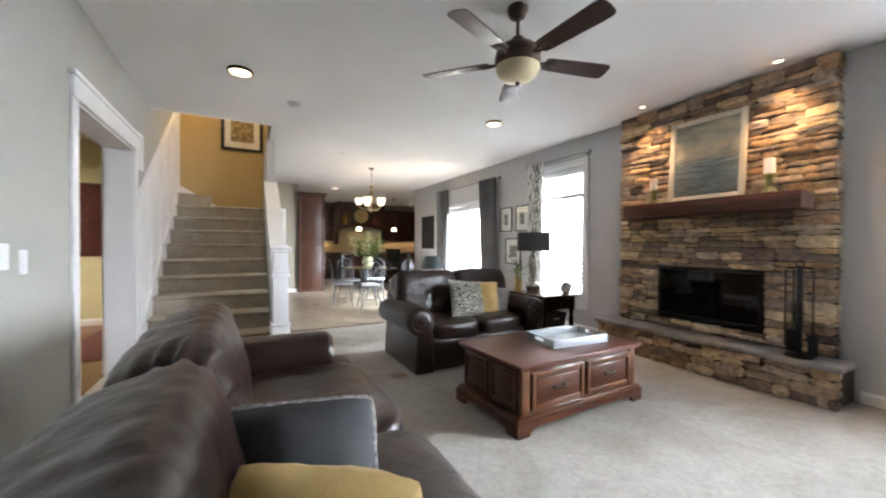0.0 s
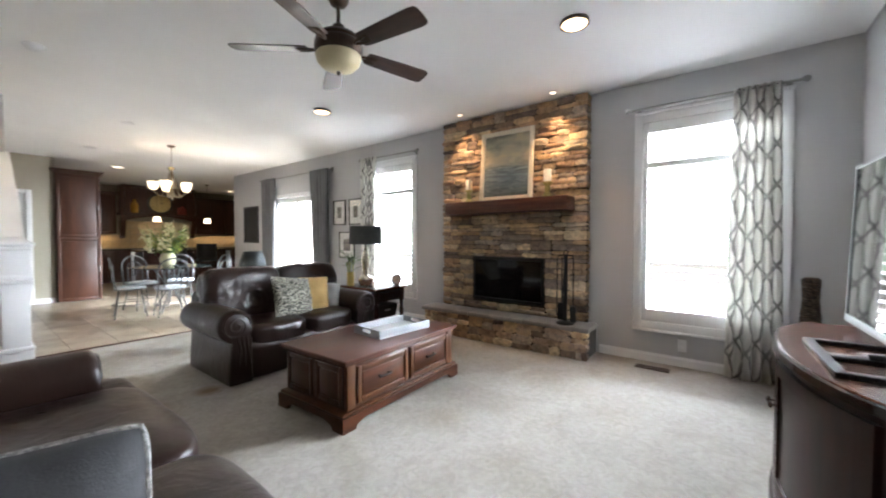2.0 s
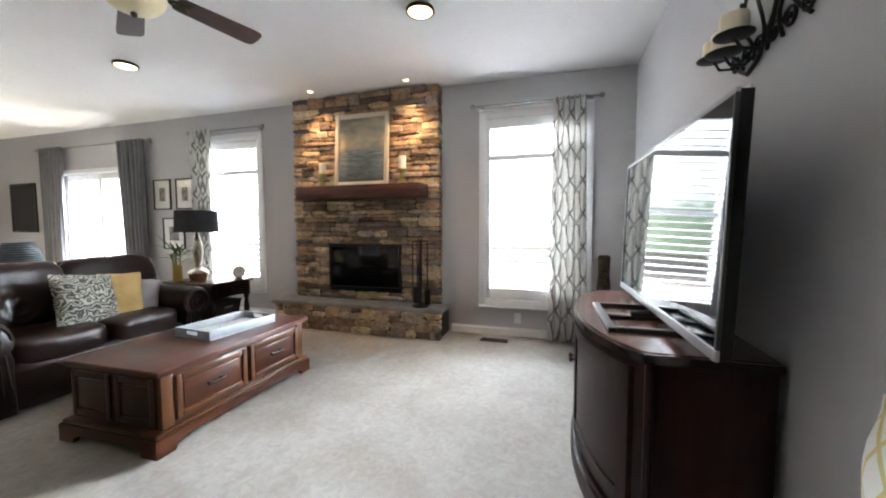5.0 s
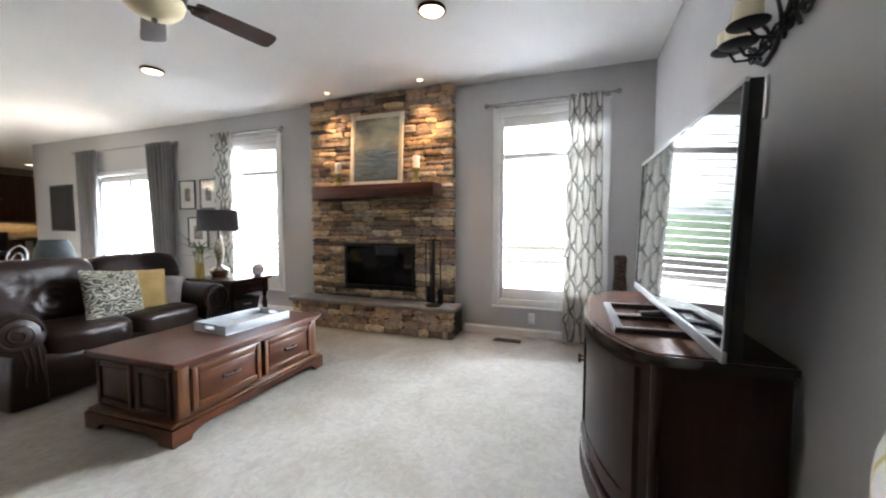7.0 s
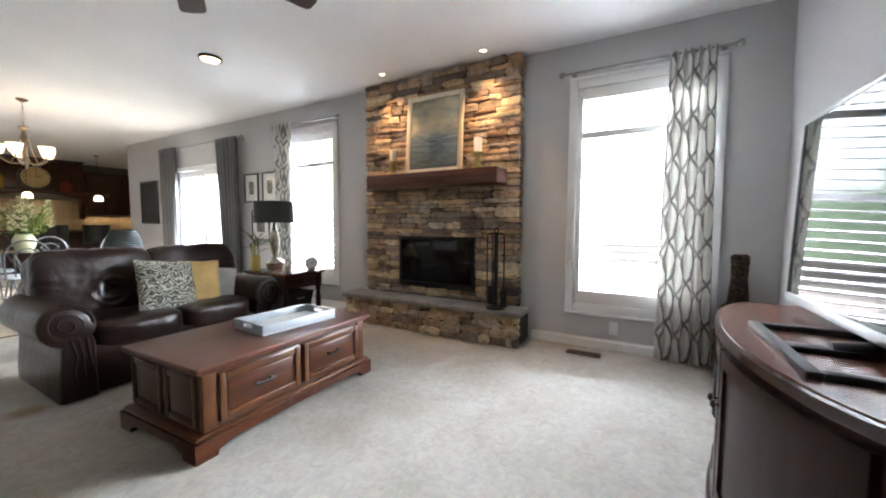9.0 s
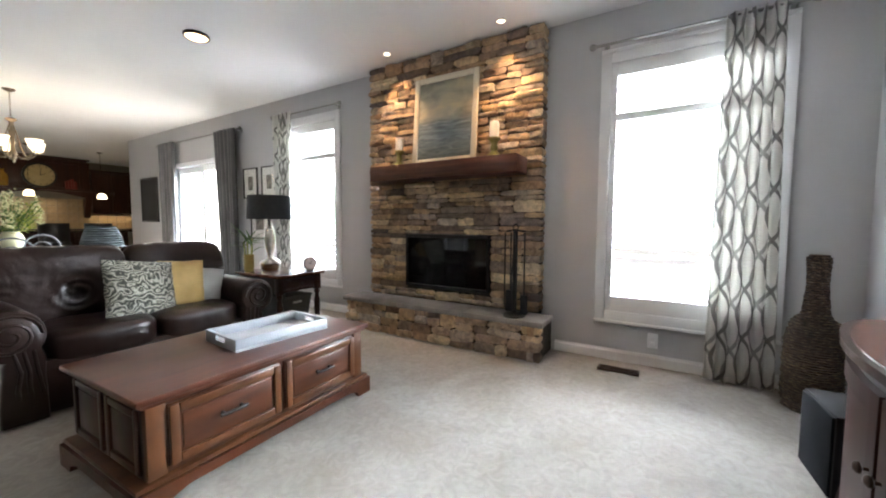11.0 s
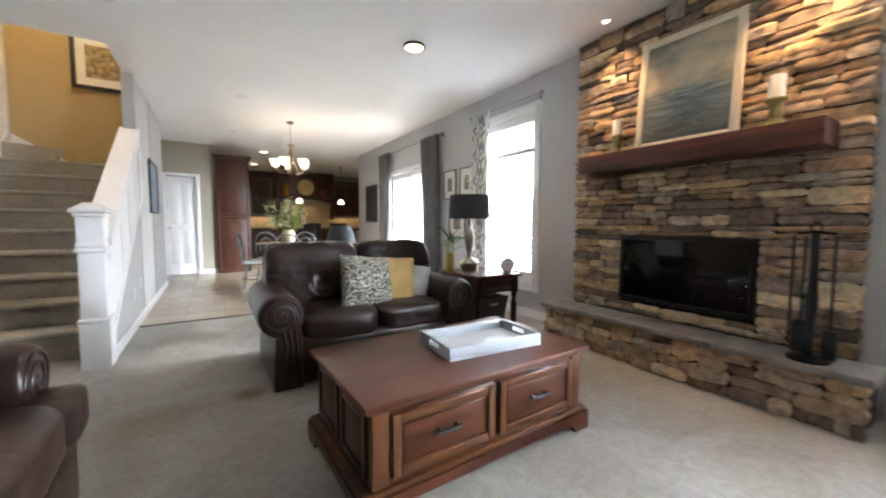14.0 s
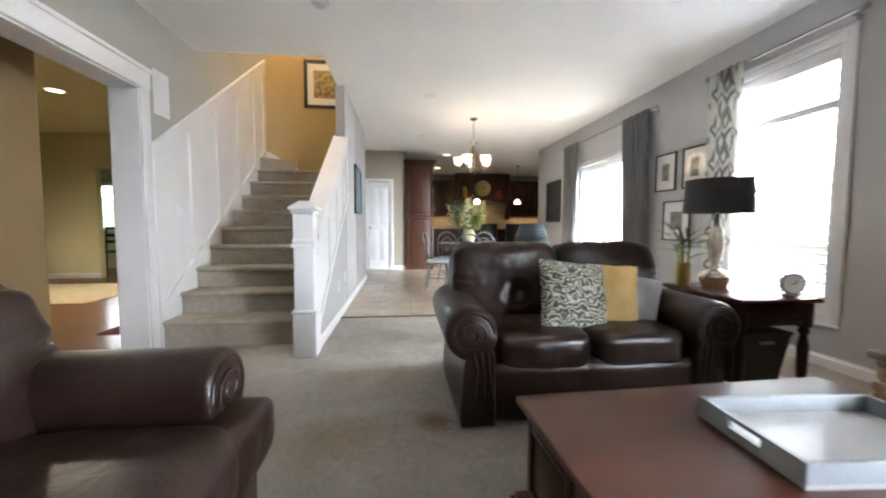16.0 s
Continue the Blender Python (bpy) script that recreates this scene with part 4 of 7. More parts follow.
def leather_sofa(name, w, d, backs, x, y, rz, label, lean=0.28, thick=0.32, puff=6.0, rise=0.65, tilt=-12, set_back=0.0, crumple=0.024):
    """Roll-arm sofa facing -y of its own axes; backs gives the edges of its back cushions along x."""
    s = thing(name, x, y, 0, label, "sofa", rz)
    f, b = -d / 2, d / 2
    aw = 0.27
    iw = w - 2 * aw
    count = len(backs) - 1
    part("base", soft(B(), (0, 0.0, 0.165), (w - 0.36, d - 0.11, 0.315), 14, 10), LEATHER, s)
    part("back_frame", soft(B(), (0, b - 0.13, 0.385), (w - 0.20, 0.24, 0.73), 9, 14, 0.008, 5), LEATHER, s)
    cw = iw / count
    for k in range(count):
        cx = -iw / 2 + cw * (k + 0.5)
        seat = soft(B(), (cx, -0.10, 0.365), (cw + 0.012, d - 0.30, 0.21), 5.5, 20, 0.009, 6, seed=k * 3.1 + w)
        if set_back:
            end = -1 if k == 0 else 1
            soft(seat, (end * (iw / 2 + 0.05), f + 0.155, 0.345), (0.34, 0.19, 0.20), 4.5, 14, 0.006, 6, seed=k + w)
        part("seat_cushion", seat, LEATHER, s)
        x0, x1 = backs[k], backs[k + 1]
        part("back_cushion", soft(B(), ((x0 + x1) / 2, b - lean, rise), (x1 - x0 + 0.02, thick, 0.54), puff, 44, crumple, 7.0, tilt, "X", seed=k * 5.3 + w, pleat=0.018 if set_back else 0.009, swirl=(0.05, -0.07, 0.12) if k == 0 and not set_back else None), LEATHER, s, smooth=75)
    f += set_back
    for sx in (-1, 1):
        ax = sx * (w / 2 - 0.18)
        bm = B()
        n = 24
        outline = []
        cxr, czr, r = ax + sx * 0.050, 0.490, 0.138
        for i in range(n + 1):
            a = radians(-78 + 292 * i / n)
            outline.append((cxr + sx * r * math.cos(a), czr + r * math.sin(a)))
        outline += [(ax - sx * 0.080, 0.36), (ax - sx * 0.076, 0.25), (ax - sx * 0.080, 0.10), (ax - sx * 0.080, 0.012), (ax + sx * 0.105, 0.012), (ax + sx * 0.105, 0.10), (ax + sx * 0.092, 0.25), (ax + sx * 0.088, 0.33)]
        rings = []
        for yy, g in ((f + 0.035, 0.88), (f + 0.042, 0.95), (f + 0.060, 0.985), (f + 0.085, 1.0), (f + 0.35, 1.0), (b - 0.35, 1.0), (b - 0.12, 0.99), (b - 0.06, 0.93)):
            rings.append([bm.verts.new((ax + (u - ax) * g, yy, 0.36 + (v - 0.36) * (g if v > 0.3 else 1.0))) for u, v in outline])
        for p, q in zip(rings, rings[1:]):
            for i in range(len(outline)):
                j = (i + 1) % len(outline)
                bm.faces.new((p[i], p[j], q[j], q[i]))
        bm.faces.new(rings[0])
        bm.faces.new(rings[-1][::-1])
        arm = part("arm", bm, LEATHER, s, smooth=50)
        scroll = B()
        spiral(scroll, (cxr, f + 0.036, czr), 0.118, 0.016, 2.3, 0.009, "xz", -sx)
        part("scroll", scroll, LEATHER, arm, smooth=60)
        for k in range(3):
            u = -0.050 + 0.044 * k
            part("pleat", tube(B(), [(ax + sx * (u * 1.1 - 0.012), f + 0.048, 0.12), (ax + sx * u, f + 0.034, 0.20), (ax + sx * (u * 0.7 - 0.004), f + 0.032, 0.29), (ax + sx * (u * 0.85 + 0.012), f + 0.038, 0.40)], 0.011, 10, 0.8), LEATHER, arm, smooth=70)
    return s


leather_sofa("loveseat", 1.63, 0.97, (-0.70, 0.0, 0.70), 2.31, 3.68, 0, "dark brown leather rolled-arm loveseat on the carpet", crumple=0.011)
leather_sofa("sofa", 2.50, 1.02, (-1.05, -0.05, 1.19), 0.38, 1.60, 90, "dark brown leather rolled-arm sofa with loose back cushions", 0.13, 0.37, 4.6, 0.60, -16, 0.16, 0.012)


def throw_pillow(material, w, h, t, m, label, seed, trim=None, blunt=0.03):
    ob = part("throw_pillow", pillow(w, h, t, seed, blunt=blunt), material)
    ob.matrix_world = m
    tagged(ob, label, "pillow")
    if trim:
        n, pts = 14, []
        rim = [(i / n * 2 - 1, -1) for i in range(n)] + [(1, i / n * 2 - 1) for i in range(n)] + [(1 - i / n * 2, 1) for i in range(n)] + [(-1, 1 - i / n * 2) for i in range(n + 1)]
        for u, v in rim:
            pull = 1 - blunt * (abs(u) * abs(v)) ** 3
            pts.append((u * w / 2 * (1 - 0.05 * (1 - v * v) * abs(u)) * pull, 0, v * h / 2 * (1 - 0.05 * (1 - u * u) * abs(v)) * pull))
        part("piping", tube(B(), pts, 0.010, 8), trim, ob)
    return ob


throw_pillow(PAISLEY, 0.45, 0.44, 0.17, pose(2.30, 3.53, 0.615, -20, 7, 6), "square black and cream paisley pillow on the loveseat", 1)
throw_pillow(GOLD_CLOTH, 0.31, 0.40, 0.14, pose(2.58, 3.59, 0.605, -18, 2, -18), "gold velvet pillow leaning on the loveseat", 2)
throw_pillow(SILVER_CLOTH, 0.29, 0.33, 0.12, pose(2.735, 3.60, 0.565, -18, 8, -30), "pale silver satin pillow leaning on the loveseat", 3)
throw_pillow(SLATE_CLOTH, 0.50, 0.37, 0.27, pose(0.33, 1.34, 0.535, -26, 2, -8), "slate satin pillow with silver edging on the sofa", 4, BRAID, blunt=0.09)
throw_pillow(GOLD_CLOTH, 0.46, 0.38, 0.28, pose(0.335, 0.965, 0.53, -8, 4, -30), "gold cloth pillow lying on the sofa", 5, blunt=0.12)


def framed_panel(bm, x0, z0, x1, z1, y, out=-1, fw=0.035):
    """A raised panel with a moulded border, on a face that looks along y."""
    a, b = (y - 0.014, y) if out < 0 else (y, y + 0.014)
    box(bm, x0, a, z0, x0 + fw, b, z1, bev=0.005)
    box(bm, x1 - fw, a, z0, x1, b, z1, bev=0.005)
    box(bm, x0 + fw, a, z0, x1 - fw, b, z0 + fw, bev=0.005)
    box(bm, x0 + fw, a, z1 - fw, x1 - fw, b, z1, bev=0.005)
    c, d = (y - 0.008, y) if out < 0 else (y, y + 0.008)
    box(bm, x0 + fw + 0.012, c, z0 + fw + 0.012, x1 - fw - 0.012, d, z1 - fw - 0.012, bev=0.006)
    return bm


def bracket_base(bm, x0, y0, x1, y1, h, t=0.03, foot=0.14):
    """A plinth with bracket feet and an arched apron on all four sides."""
    def side(a, b, fixed_at, axis):
        pts = [(a, 0), (a + foot * 0.75, 0), (a + foot * 0.8, h * 0.28), (a + foot * 1.05, h * 0.42), (a + foot * 1.35, h * 0.55)]
        pts += [(b - (p - a), z) for p, z in pts[::-1]]
        pts += [(b, h), (a, h)]
        extrude_outline(bm, pts, t, axis, fixed_at)
    side(x0, x1, y0, "y")
    side(x0, x1, y1 - t, "y")
    side(y0 + 0.001, y1 - 0.001, x0 + 0.0005, "x")
    side(y0 + 0.001, y1 - 0.001, x1 - t - 0.0005, "x")
    return bm


def bar_pull(parent, x, y, z, w=0.10):
    h = B()
    for sx in (-1, 1):
        rod(h, (x + sx * w * 0.42, y, z), (x + sx * w * 0.42, y - 0.022, z), 0.010, 0.007, 10)
    tube(h, [(x - w * 0.60, y - 0.020, z), (x - w * 0.45, y - 0.024, z), (x - w * 0.2, y - 0.028, z), (x + w * 0.2, y - 0.028, z), (x + w * 0.45, y - 0.024, z), (x + w * 0.60, y - 0.020, z)], 0.0085, 10)
    return part("handle", h, IRON, parent, "dark pewter bar handle", smooth=60)


def coffee_table():
    t = thing("coffee_table", 2.297, 2.298, 0, "cherry wood coffee table with two drawers and bracket feet", "coffee table", 1.8)
    hx, hy, px, py = 0.620, 0.367, 0.636, 0.358
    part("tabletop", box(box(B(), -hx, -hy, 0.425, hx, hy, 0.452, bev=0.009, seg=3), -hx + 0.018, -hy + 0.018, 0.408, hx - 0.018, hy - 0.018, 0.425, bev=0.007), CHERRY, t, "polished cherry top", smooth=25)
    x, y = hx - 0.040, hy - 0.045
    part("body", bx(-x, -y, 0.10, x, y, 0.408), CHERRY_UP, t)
    part("plinth", bracket_base(B(), -px, -py, px, py, 0.095), DRAWER, t)
    part("base_moulding", bx(-px + 0.010, -py + 0.010, 0.095, px - 0.010, py - 0.010, 0.120, bev=0.010), GOLDEN, t)
    for a, b in ((-x + 0.07, -0.012), (0.012, x - 0.07)):
        d = part("drawer", box(bx(a, -y - 0.012, 0.145, b, -y - 0.0005, 0.392, bev=0.003), a + 0.052, -y - 0.017, 0.197, b - 0.052, -y - 0.011, 0.340, bev=0.005), DRAWER, t, "moulded drawer front")
        bm, fy = B(), -y - 0.011
        for q in ((a + 0.003, 0.148, a + 0.040, 0.389), (b - 0.040, 0.148, b - 0.003, 0.389), (a + 0.040, 0.148, b - 0.040, 0.185), (a + 0.040, 0.352, b - 0.040, 0.389)):
            box(bm, q[0], fy - 0.016, q[1], q[2], fy, q[3], bev=0.007)
        part("moulding", bm, GOLDEN, d, "golden raised moulding")
        bar_pull(d, (a + b) / 2, -y - 0.016, 0.270)
    for sx in (-1, 1):
        bm = B()
        box(bm, sx * (x - 0.062) - 0.006 if sx > 0 else -x - 0.001, -y - 0.014, 0.122, x + 0.001 if sx > 0 else -x + 0.068, -y + 0.02, 0.407, bev=0.004)
        part("corner_post", bm, GOLDEN, t)
        for a, b in ((-y + 0.03, -0.02), (0.02, y - 0.01)):
            q = framed_panel(B(), a, 0.14, b, 0.392, 0, -1, 0.03)
            rot = Matrix.Rotation(radians(90), 3, "Z")
            for v in q.verts:
                v.co = rot @ v.co
                if sx < 0:
                    v.co.x = -v.co.x
                v.co.x += sx * x
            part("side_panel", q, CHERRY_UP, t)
    return t


coffee_table()


def serving_tray():
    t = thing("serving_tray", 2.45, 2.27, 0.452, "pale grey wooden serving tray with cut-out handles", "tray", -4)
    hx, hy, h = 0.27, 0.165, 0.062
    part("tray_floor", bx(-hx, -hy, 0.0, hx, hy, 0.012), TRAY_IN, t, "tray floor in a pale window-lit tone")
    bm = B()
    box(bm, -hx, -hy, 0.0, hx, -hy + 0.014, h, bev=0.002)
    box(bm, -hx, hy - 0.014, 0.0, hx, hy, h, bev=0.002)
    part("long_side", bm, TRAY, t)
    for sx in (-1, 1):
        x0, x1 = sorted((sx * hx, sx * (hx - 0.014)))
        bm = B()
        y0, y1 = -hy + 0.0142, hy - 0.0142
        box(bm, x0, y0, 0.0, x1, y1, 0.026)
        box(bm, x0, y0, 0.05, x1, y1, h)
        box(bm, x0, y0, 0.026, x1, -0.05, 0.05)
        box(bm, x0, 0.05, 0.026, x1, y1, 0.05)
        part("end_side", bm, TRAY, t)
    return t


TRAY = surface("grey_tray_paint", (0.30, 0.33, 0.36), (0.38, 0.41, 0.44), 0.35, 8, 0.05, 60)
# tray floor is paler than the sides, with window light in its colour
TRAY_IN = surface("window_lit_tray_paint", (0.58, 0.60, 0.62), (0.64, 0.66, 0.68), 0.16, 8, 0.03, 60)
serving_tray()


def turned_leg(x, y, h, s=0.03):
    bm = B()
    box(bm, x - s, y - s, h - 0.16, x + s, y + s, h, bev=0.004)
    lathe(bm, [(s * 0.55, 0), (s * 0.75, 0.015), (s * 0.55, 0.05), (s * 0.9, 0.12), (s * 1.05, h * 0.5), (s * 0.6, h - 0.21), (s * 1.05, h - 0.19), (s * 0.8, h - 0.16)], 14, (x, y, 0))
    return bm


def end_table():
    t = thing("end_table", 3.56, 3.74, 0, "dark mahogany end table with a drawer and turned legs", "end table")
    hx, hy, h = 0.28, 0.35, 0.60
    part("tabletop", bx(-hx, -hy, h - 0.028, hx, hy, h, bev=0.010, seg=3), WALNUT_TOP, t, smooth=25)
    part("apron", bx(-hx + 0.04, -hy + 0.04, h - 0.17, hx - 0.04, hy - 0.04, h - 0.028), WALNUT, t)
    d = part("drawer", framed_panel(B(), -hx + 0.10, h - 0.155, hx - 0.10, h - 0.045, -hy + 0.0395, -1, 0.014), WALNUT, t)
    part("knob", lathe_y(0.0, -hy + 0.028, h - 0.10, 0.014), IRON, d)
    for sx in (-1, 1):
        for sy in (-1, 1):
            part("leg", turned_leg(sx * (hx - 0.06), sy * (hy - 0.06), h - 0.028), WALNUT, t)
    return t


def lathe_y(x, y, z, r):
    bm = lathe(B(), [(0.3 * r, 0), (0.3 * r, r * 0.8), (r, r * 1.2), (r, r * 1.6), (0.5 * r, r * 2), (0.0, r * 2.05)], 14)
    for v in bm.verts:
        v.co = Vector((x + v.co.x, y - v.co.z, z + v.co.y))
    return bm


end_table()


def wicker_material():
    m, nt, links, b = nodes_of("dark_wicker")
    tc = nt.new("ShaderNodeTexCoord")
    w = nt.new("ShaderNodeTexWave")
    w.bands_direction = "Z"
    w.inputs["Scale"].default_value, w.inputs["Distortion"].default_value, w.inputs["Detail"].default_value, w.inputs["Detail Scale"].default_value = 22, 3, 2, 6
    links.new(tc.outputs["Object"], w.inputs["Vector"])
    n = noise_node(nt, links, 40, 3, (1, 1, 4))
    c = mixed(nt, links, ramp_node(nt, links, n.outputs[0], [(0.32, (0.022, 0.013, 0.009)), (0.5, (0.11, 0.065, 0.04)), (0.66, (0.36, 0.25, 0.16))]).outputs[0], w.outputs[0], 0.6, "MULTIPLY")
    links.new(c, b.inputs["Base Color"])
    b.inputs["Roughness"].default_value = 0.6
    bump_node(nt, links, b, w.outputs[0], 1.0, 0.02)
    return m


WICKER = wicker_material()


def woven_rings(bm, profile, at, n=26, seed=1):
    """A woven shell: stacked strands, each a slightly wavy ring along the profile."""
    rnd = random.Random(seed)
    for r, z in profile:
        pts, ph, k = [], rnd.uniform(0, 6.3), rnd.randint(5, 9)
        for i in range(n + 1):
            a = 2 * math.pi * i / n
            q = r + 0.006 * math.sin(k * a + ph)
            pts.append((at[0] + q * math.cos(a), at[1] + q * math.sin(a), at[2] + z + 0.004 * math.sin(3 * a + ph)))
        tube(bm, pts, 0.0085, 5)
    return bm


def radius_along(z, pts):
    for (r0, z0), (r1, z1) in zip(pts, pts[1:]):
        if z0 <= z <= z1:
            k = (z - z0) / (z1 - z0)
            return r0 + (r1 - r0) * (k * k * (3 - 2 * k))
    return pts[-1][0]


VASE_PTS = [(0.115, 0.0), (0.128, 0.10), (0.128, 0.40), (0.108, 0.50), (0.052, 0.59), (0.040, 0.75), (0.046, 0.92)]
vase = thing("floor_vase", 4.10, -0.43, 0, "tall dark woven wicker bottle vase on the floor", "floor vase")
part("core", lathe(B(), [(r * 0.96, z) for r, z in [(radius_along(0.92 * i / 30, VASE_PTS), 0.92 * i / 30) for i in range(31)]], 20), WICKER, vase)
part("weave", woven_rings(B(), [(radius_along(0.01 + 0.0148 * i, VASE_PTS), 0.01 + 0.0148 * i) for i in range(61)], (0, 0, 0)), WICKER, vase, "woven dark strands")

def storage_bin():
    """An open bin with sloping sides, a rolled rim and a grip slot in each end."""
    t = thing("storage_basket", 3.57, 3.70, 0, "black woven storage bin on the carpet under the end table", "basket")
    lo, hi, h = (0.13, 0.17), (0.17, 0.215), 0.36
    for sx in (-1, 1):
        bm = B()
        outer = [(sx * lo[0], -lo[1], 0), (sx * lo[0], lo[1], 0), (sx * hi[0], hi[1], h), (sx * hi[0], -hi[1], h)]
        a = [bm.verts.new(p) for p in outer]
        b = [bm.verts.new((p[0] - sx * 0.012, p[1], p[2])) for p in outer]
        bm.faces.new(a)
        bm.faces.new(b[::-1])
        for k in range(4):
            bm.faces.new((a[k], a[(k + 1) % 4], b[(k + 1) % 4], b[k]))
        part("side", bm, BIN, t, smooth=0)
    for sy in (-1, 1):
        bm = B()
        outer = [(-lo[0] + 0.012, sy * lo[1], 0), (lo[0] - 0.012, sy * lo[1], 0), (hi[0] - 0.012, sy * hi[1], h), (-hi[0] + 0.012, sy * hi[1], h)]
        a = [bm.verts.new(p) for p in outer]
        b = [bm.verts.new((p[0], p[1] - sy * 0.012, p[2])) for p in outer]
        bm.faces.new(a)
        bm.faces.new(b[::-1])
        for k in range(4):
            bm.faces.new((a[k], a[(k + 1) % 4], b[(k + 1) % 4], b[k]))
        end = part("end", bm, BIN, t, smooth=0)
        part("grip", bx(-0.05, sy * 0.212 - 0.004, 0.292, 0.05, sy * 0.212 + 0.004, 0.312, bev=0.003), NICKEL, end, "pale metal grip")
    part("bottom", bx(-0.115, -0.155, 0.002, 0.115, 0.155, 0.014), BIN, t)
    part("rim", tube(B(), [(-hi[0], -hi[1], h), (hi[0], -hi[1], h), (hi[0], hi[1], h), (-hi[0], hi[1], h), (-hi[0], -hi[1], h)], 0.010, 8), BIN, t)


BIN = surface("black_woven_cord", (0.010, 0.010, 0.011), (0.026, 0.025, 0.025), 0.55, 40, 0.6, 160)
storage_bin()

# table lamp
SHADE_DARK = surface("charcoal_shade_cloth", (0.035, 0.037, 0.042), (0.055, 0.057, 0.062), 0.8, 20, 0.2, 300)
MERCURY = surface("mercury_glass", (0.55, 0.50, 0.42), (0.75, 0.71, 0.64), 0.12, 12, 0.25, 50, 0.85, rough2=0.3)


def table_lamp():
    t = thing("table_lamp", 3.56, 3.90, 0.60, "mercury glass table lamp with a charcoal drum shade", "table lamp")
    part("lamp_base", lathe(B(), [(0.075, 0.0), (0.085, 0.012), (0.10, 0.05), (0.105, 0.075), (0.085, 0.105), (0.035, 0.13), (0.028, 0.16), (0.050, 0.24), (0.056, 0.32), (0.042, 0.42), (0.020, 0.48), (0.012, 0.53)], 28), MERCURY, t, "silvery mercury glass")
    part("neck", rod(B(), (0, 0, 0.52), (0, 0, 0.60), 0.010), NICKEL, t)
    bm = B()
    n = 40
    rings = []
    for r, z in ((0.215, 0.535), (0.205, 0.775), (0.200, 0.775), (0.210, 0.535)):
        rings.append([bm.verts.new((r * math.cos(2 * math.pi * i / n), r * math.sin(2 * math.pi * i / n), z)) for i in range(n)])
    for k in range(4):
        a, b = rings[k], rings[(k + 1) % 4]
        for i in range(n):
            bm.faces.new((a[i], a[(i + 1) % n], b[(i + 1) % n], b[i]))
    part("shade", bm, SHADE_DARK, t, "charcoal cloth drum shade")
    for a in range(3):
        c, s_ = math.cos(a * 2.094), math.sin(a * 2.094)
        part("shade_spoke", rod(B(), (0, 0, 0.60), (0.207 * c, 0.207 * s_, 0.60), 0.002, None, 6), NICKEL, t)


table_lamp()

LEAF = surface("plant_leaf", (0.045, 0.10, 0.022), (0.10, 0.18, 0.05), 0.4, 10, 0.05, 60)
BAMBOO = surface("bamboo_stalk", (0.20, 0.22, 0.05), (0.36, 0.36, 0.10), 0.4, 12, 0.05, 60)
GOLD_POT = surface("ochre_glaze", (0.40, 0.28, 0.07), (0.54, 0.40, 0.12), 0.25, 8, 0.05, 60)


def blade_leaf(bm, base, way, length, width, droop):
    way = Vector(way).normalized()
    side = way.cross(Vector((0, 0, 1)))
    side = side.normalized() if side.length > 0.01 else Vector((1, 0, 0))
    prev, n = None, 7
    for i in range(n + 1):
        t = i / n
        c = Vector(base) + way * length * t - Vector((0, 0, droop * t * t))
        w = width * math.sin(math.pi * min(0.98, 0.12 + 0.86 * t)) * (1 - 0.4 * t)
        row = [bm.verts.new(c - side * w + Vector((0, 0, w * 0.5))), bm.verts.new(c), bm.verts.new(c + side * w + Vector((0, 0, w * 0.5)))]
        if prev:
            for k in range(2):
                bm.faces.new((prev[k], prev[k + 1], row[k + 1], row[k]))
        prev = row
    return bm


def bamboo_plant():
    t = thing("potted_bamboo", 3.38, 3.97, 0.60, "lucky bamboo plant in an ochre glazed pot", "potted plant")
    t.matrix_world = pose(3.36, 3.96, 0.60) @ Matrix.Scale(1.15, 4)
    part("pot", lathe(B(), [(0.034, 0), (0.040, 0.008), (0.043, 0.05), (0.042, 0.12), (0.044, 0.15), (0.040, 0.148), (0.038, 0.12)], 22), GOLD_POT, t, "ochre glazed pot")
    rnd = random.Random(4)
    for k in range(5):
        a = k * 1.3
        x, y, h = 0.022 * math.cos(a), 0.022 * math.sin(a), rnd.uniform(0.20, 0.32)
        bm = B()
        rod(bm, (x, y, 0.09), (x * 1.6, y * 1.6, h), 0.007, 0.006, 8)
        for z in (0.14, 0.19, 0.24):
            rod(bm, (x * 1.25, y * 1.25, z), (x * 1.25, y * 1.25, z + 0.005), 0.0085, None, 8)
        part("stalk", bm, BAMBOO, t)
        for q in range(4):
            b = a + q * 1.7 + rnd.uniform(-0.4, 0.4)
            part("leaf", blade_leaf(B(), (x * 1.6, y * 1.6, h - 0.02 * q), (math.cos(b), math.sin(b), rnd.uniform(0.4, 1.3)), rnd.uniform(0.18, 0.30), 0.011, rnd.uniform(0.03, 0.12)), LEAF, t, smooth=60)


bamboo_plant()


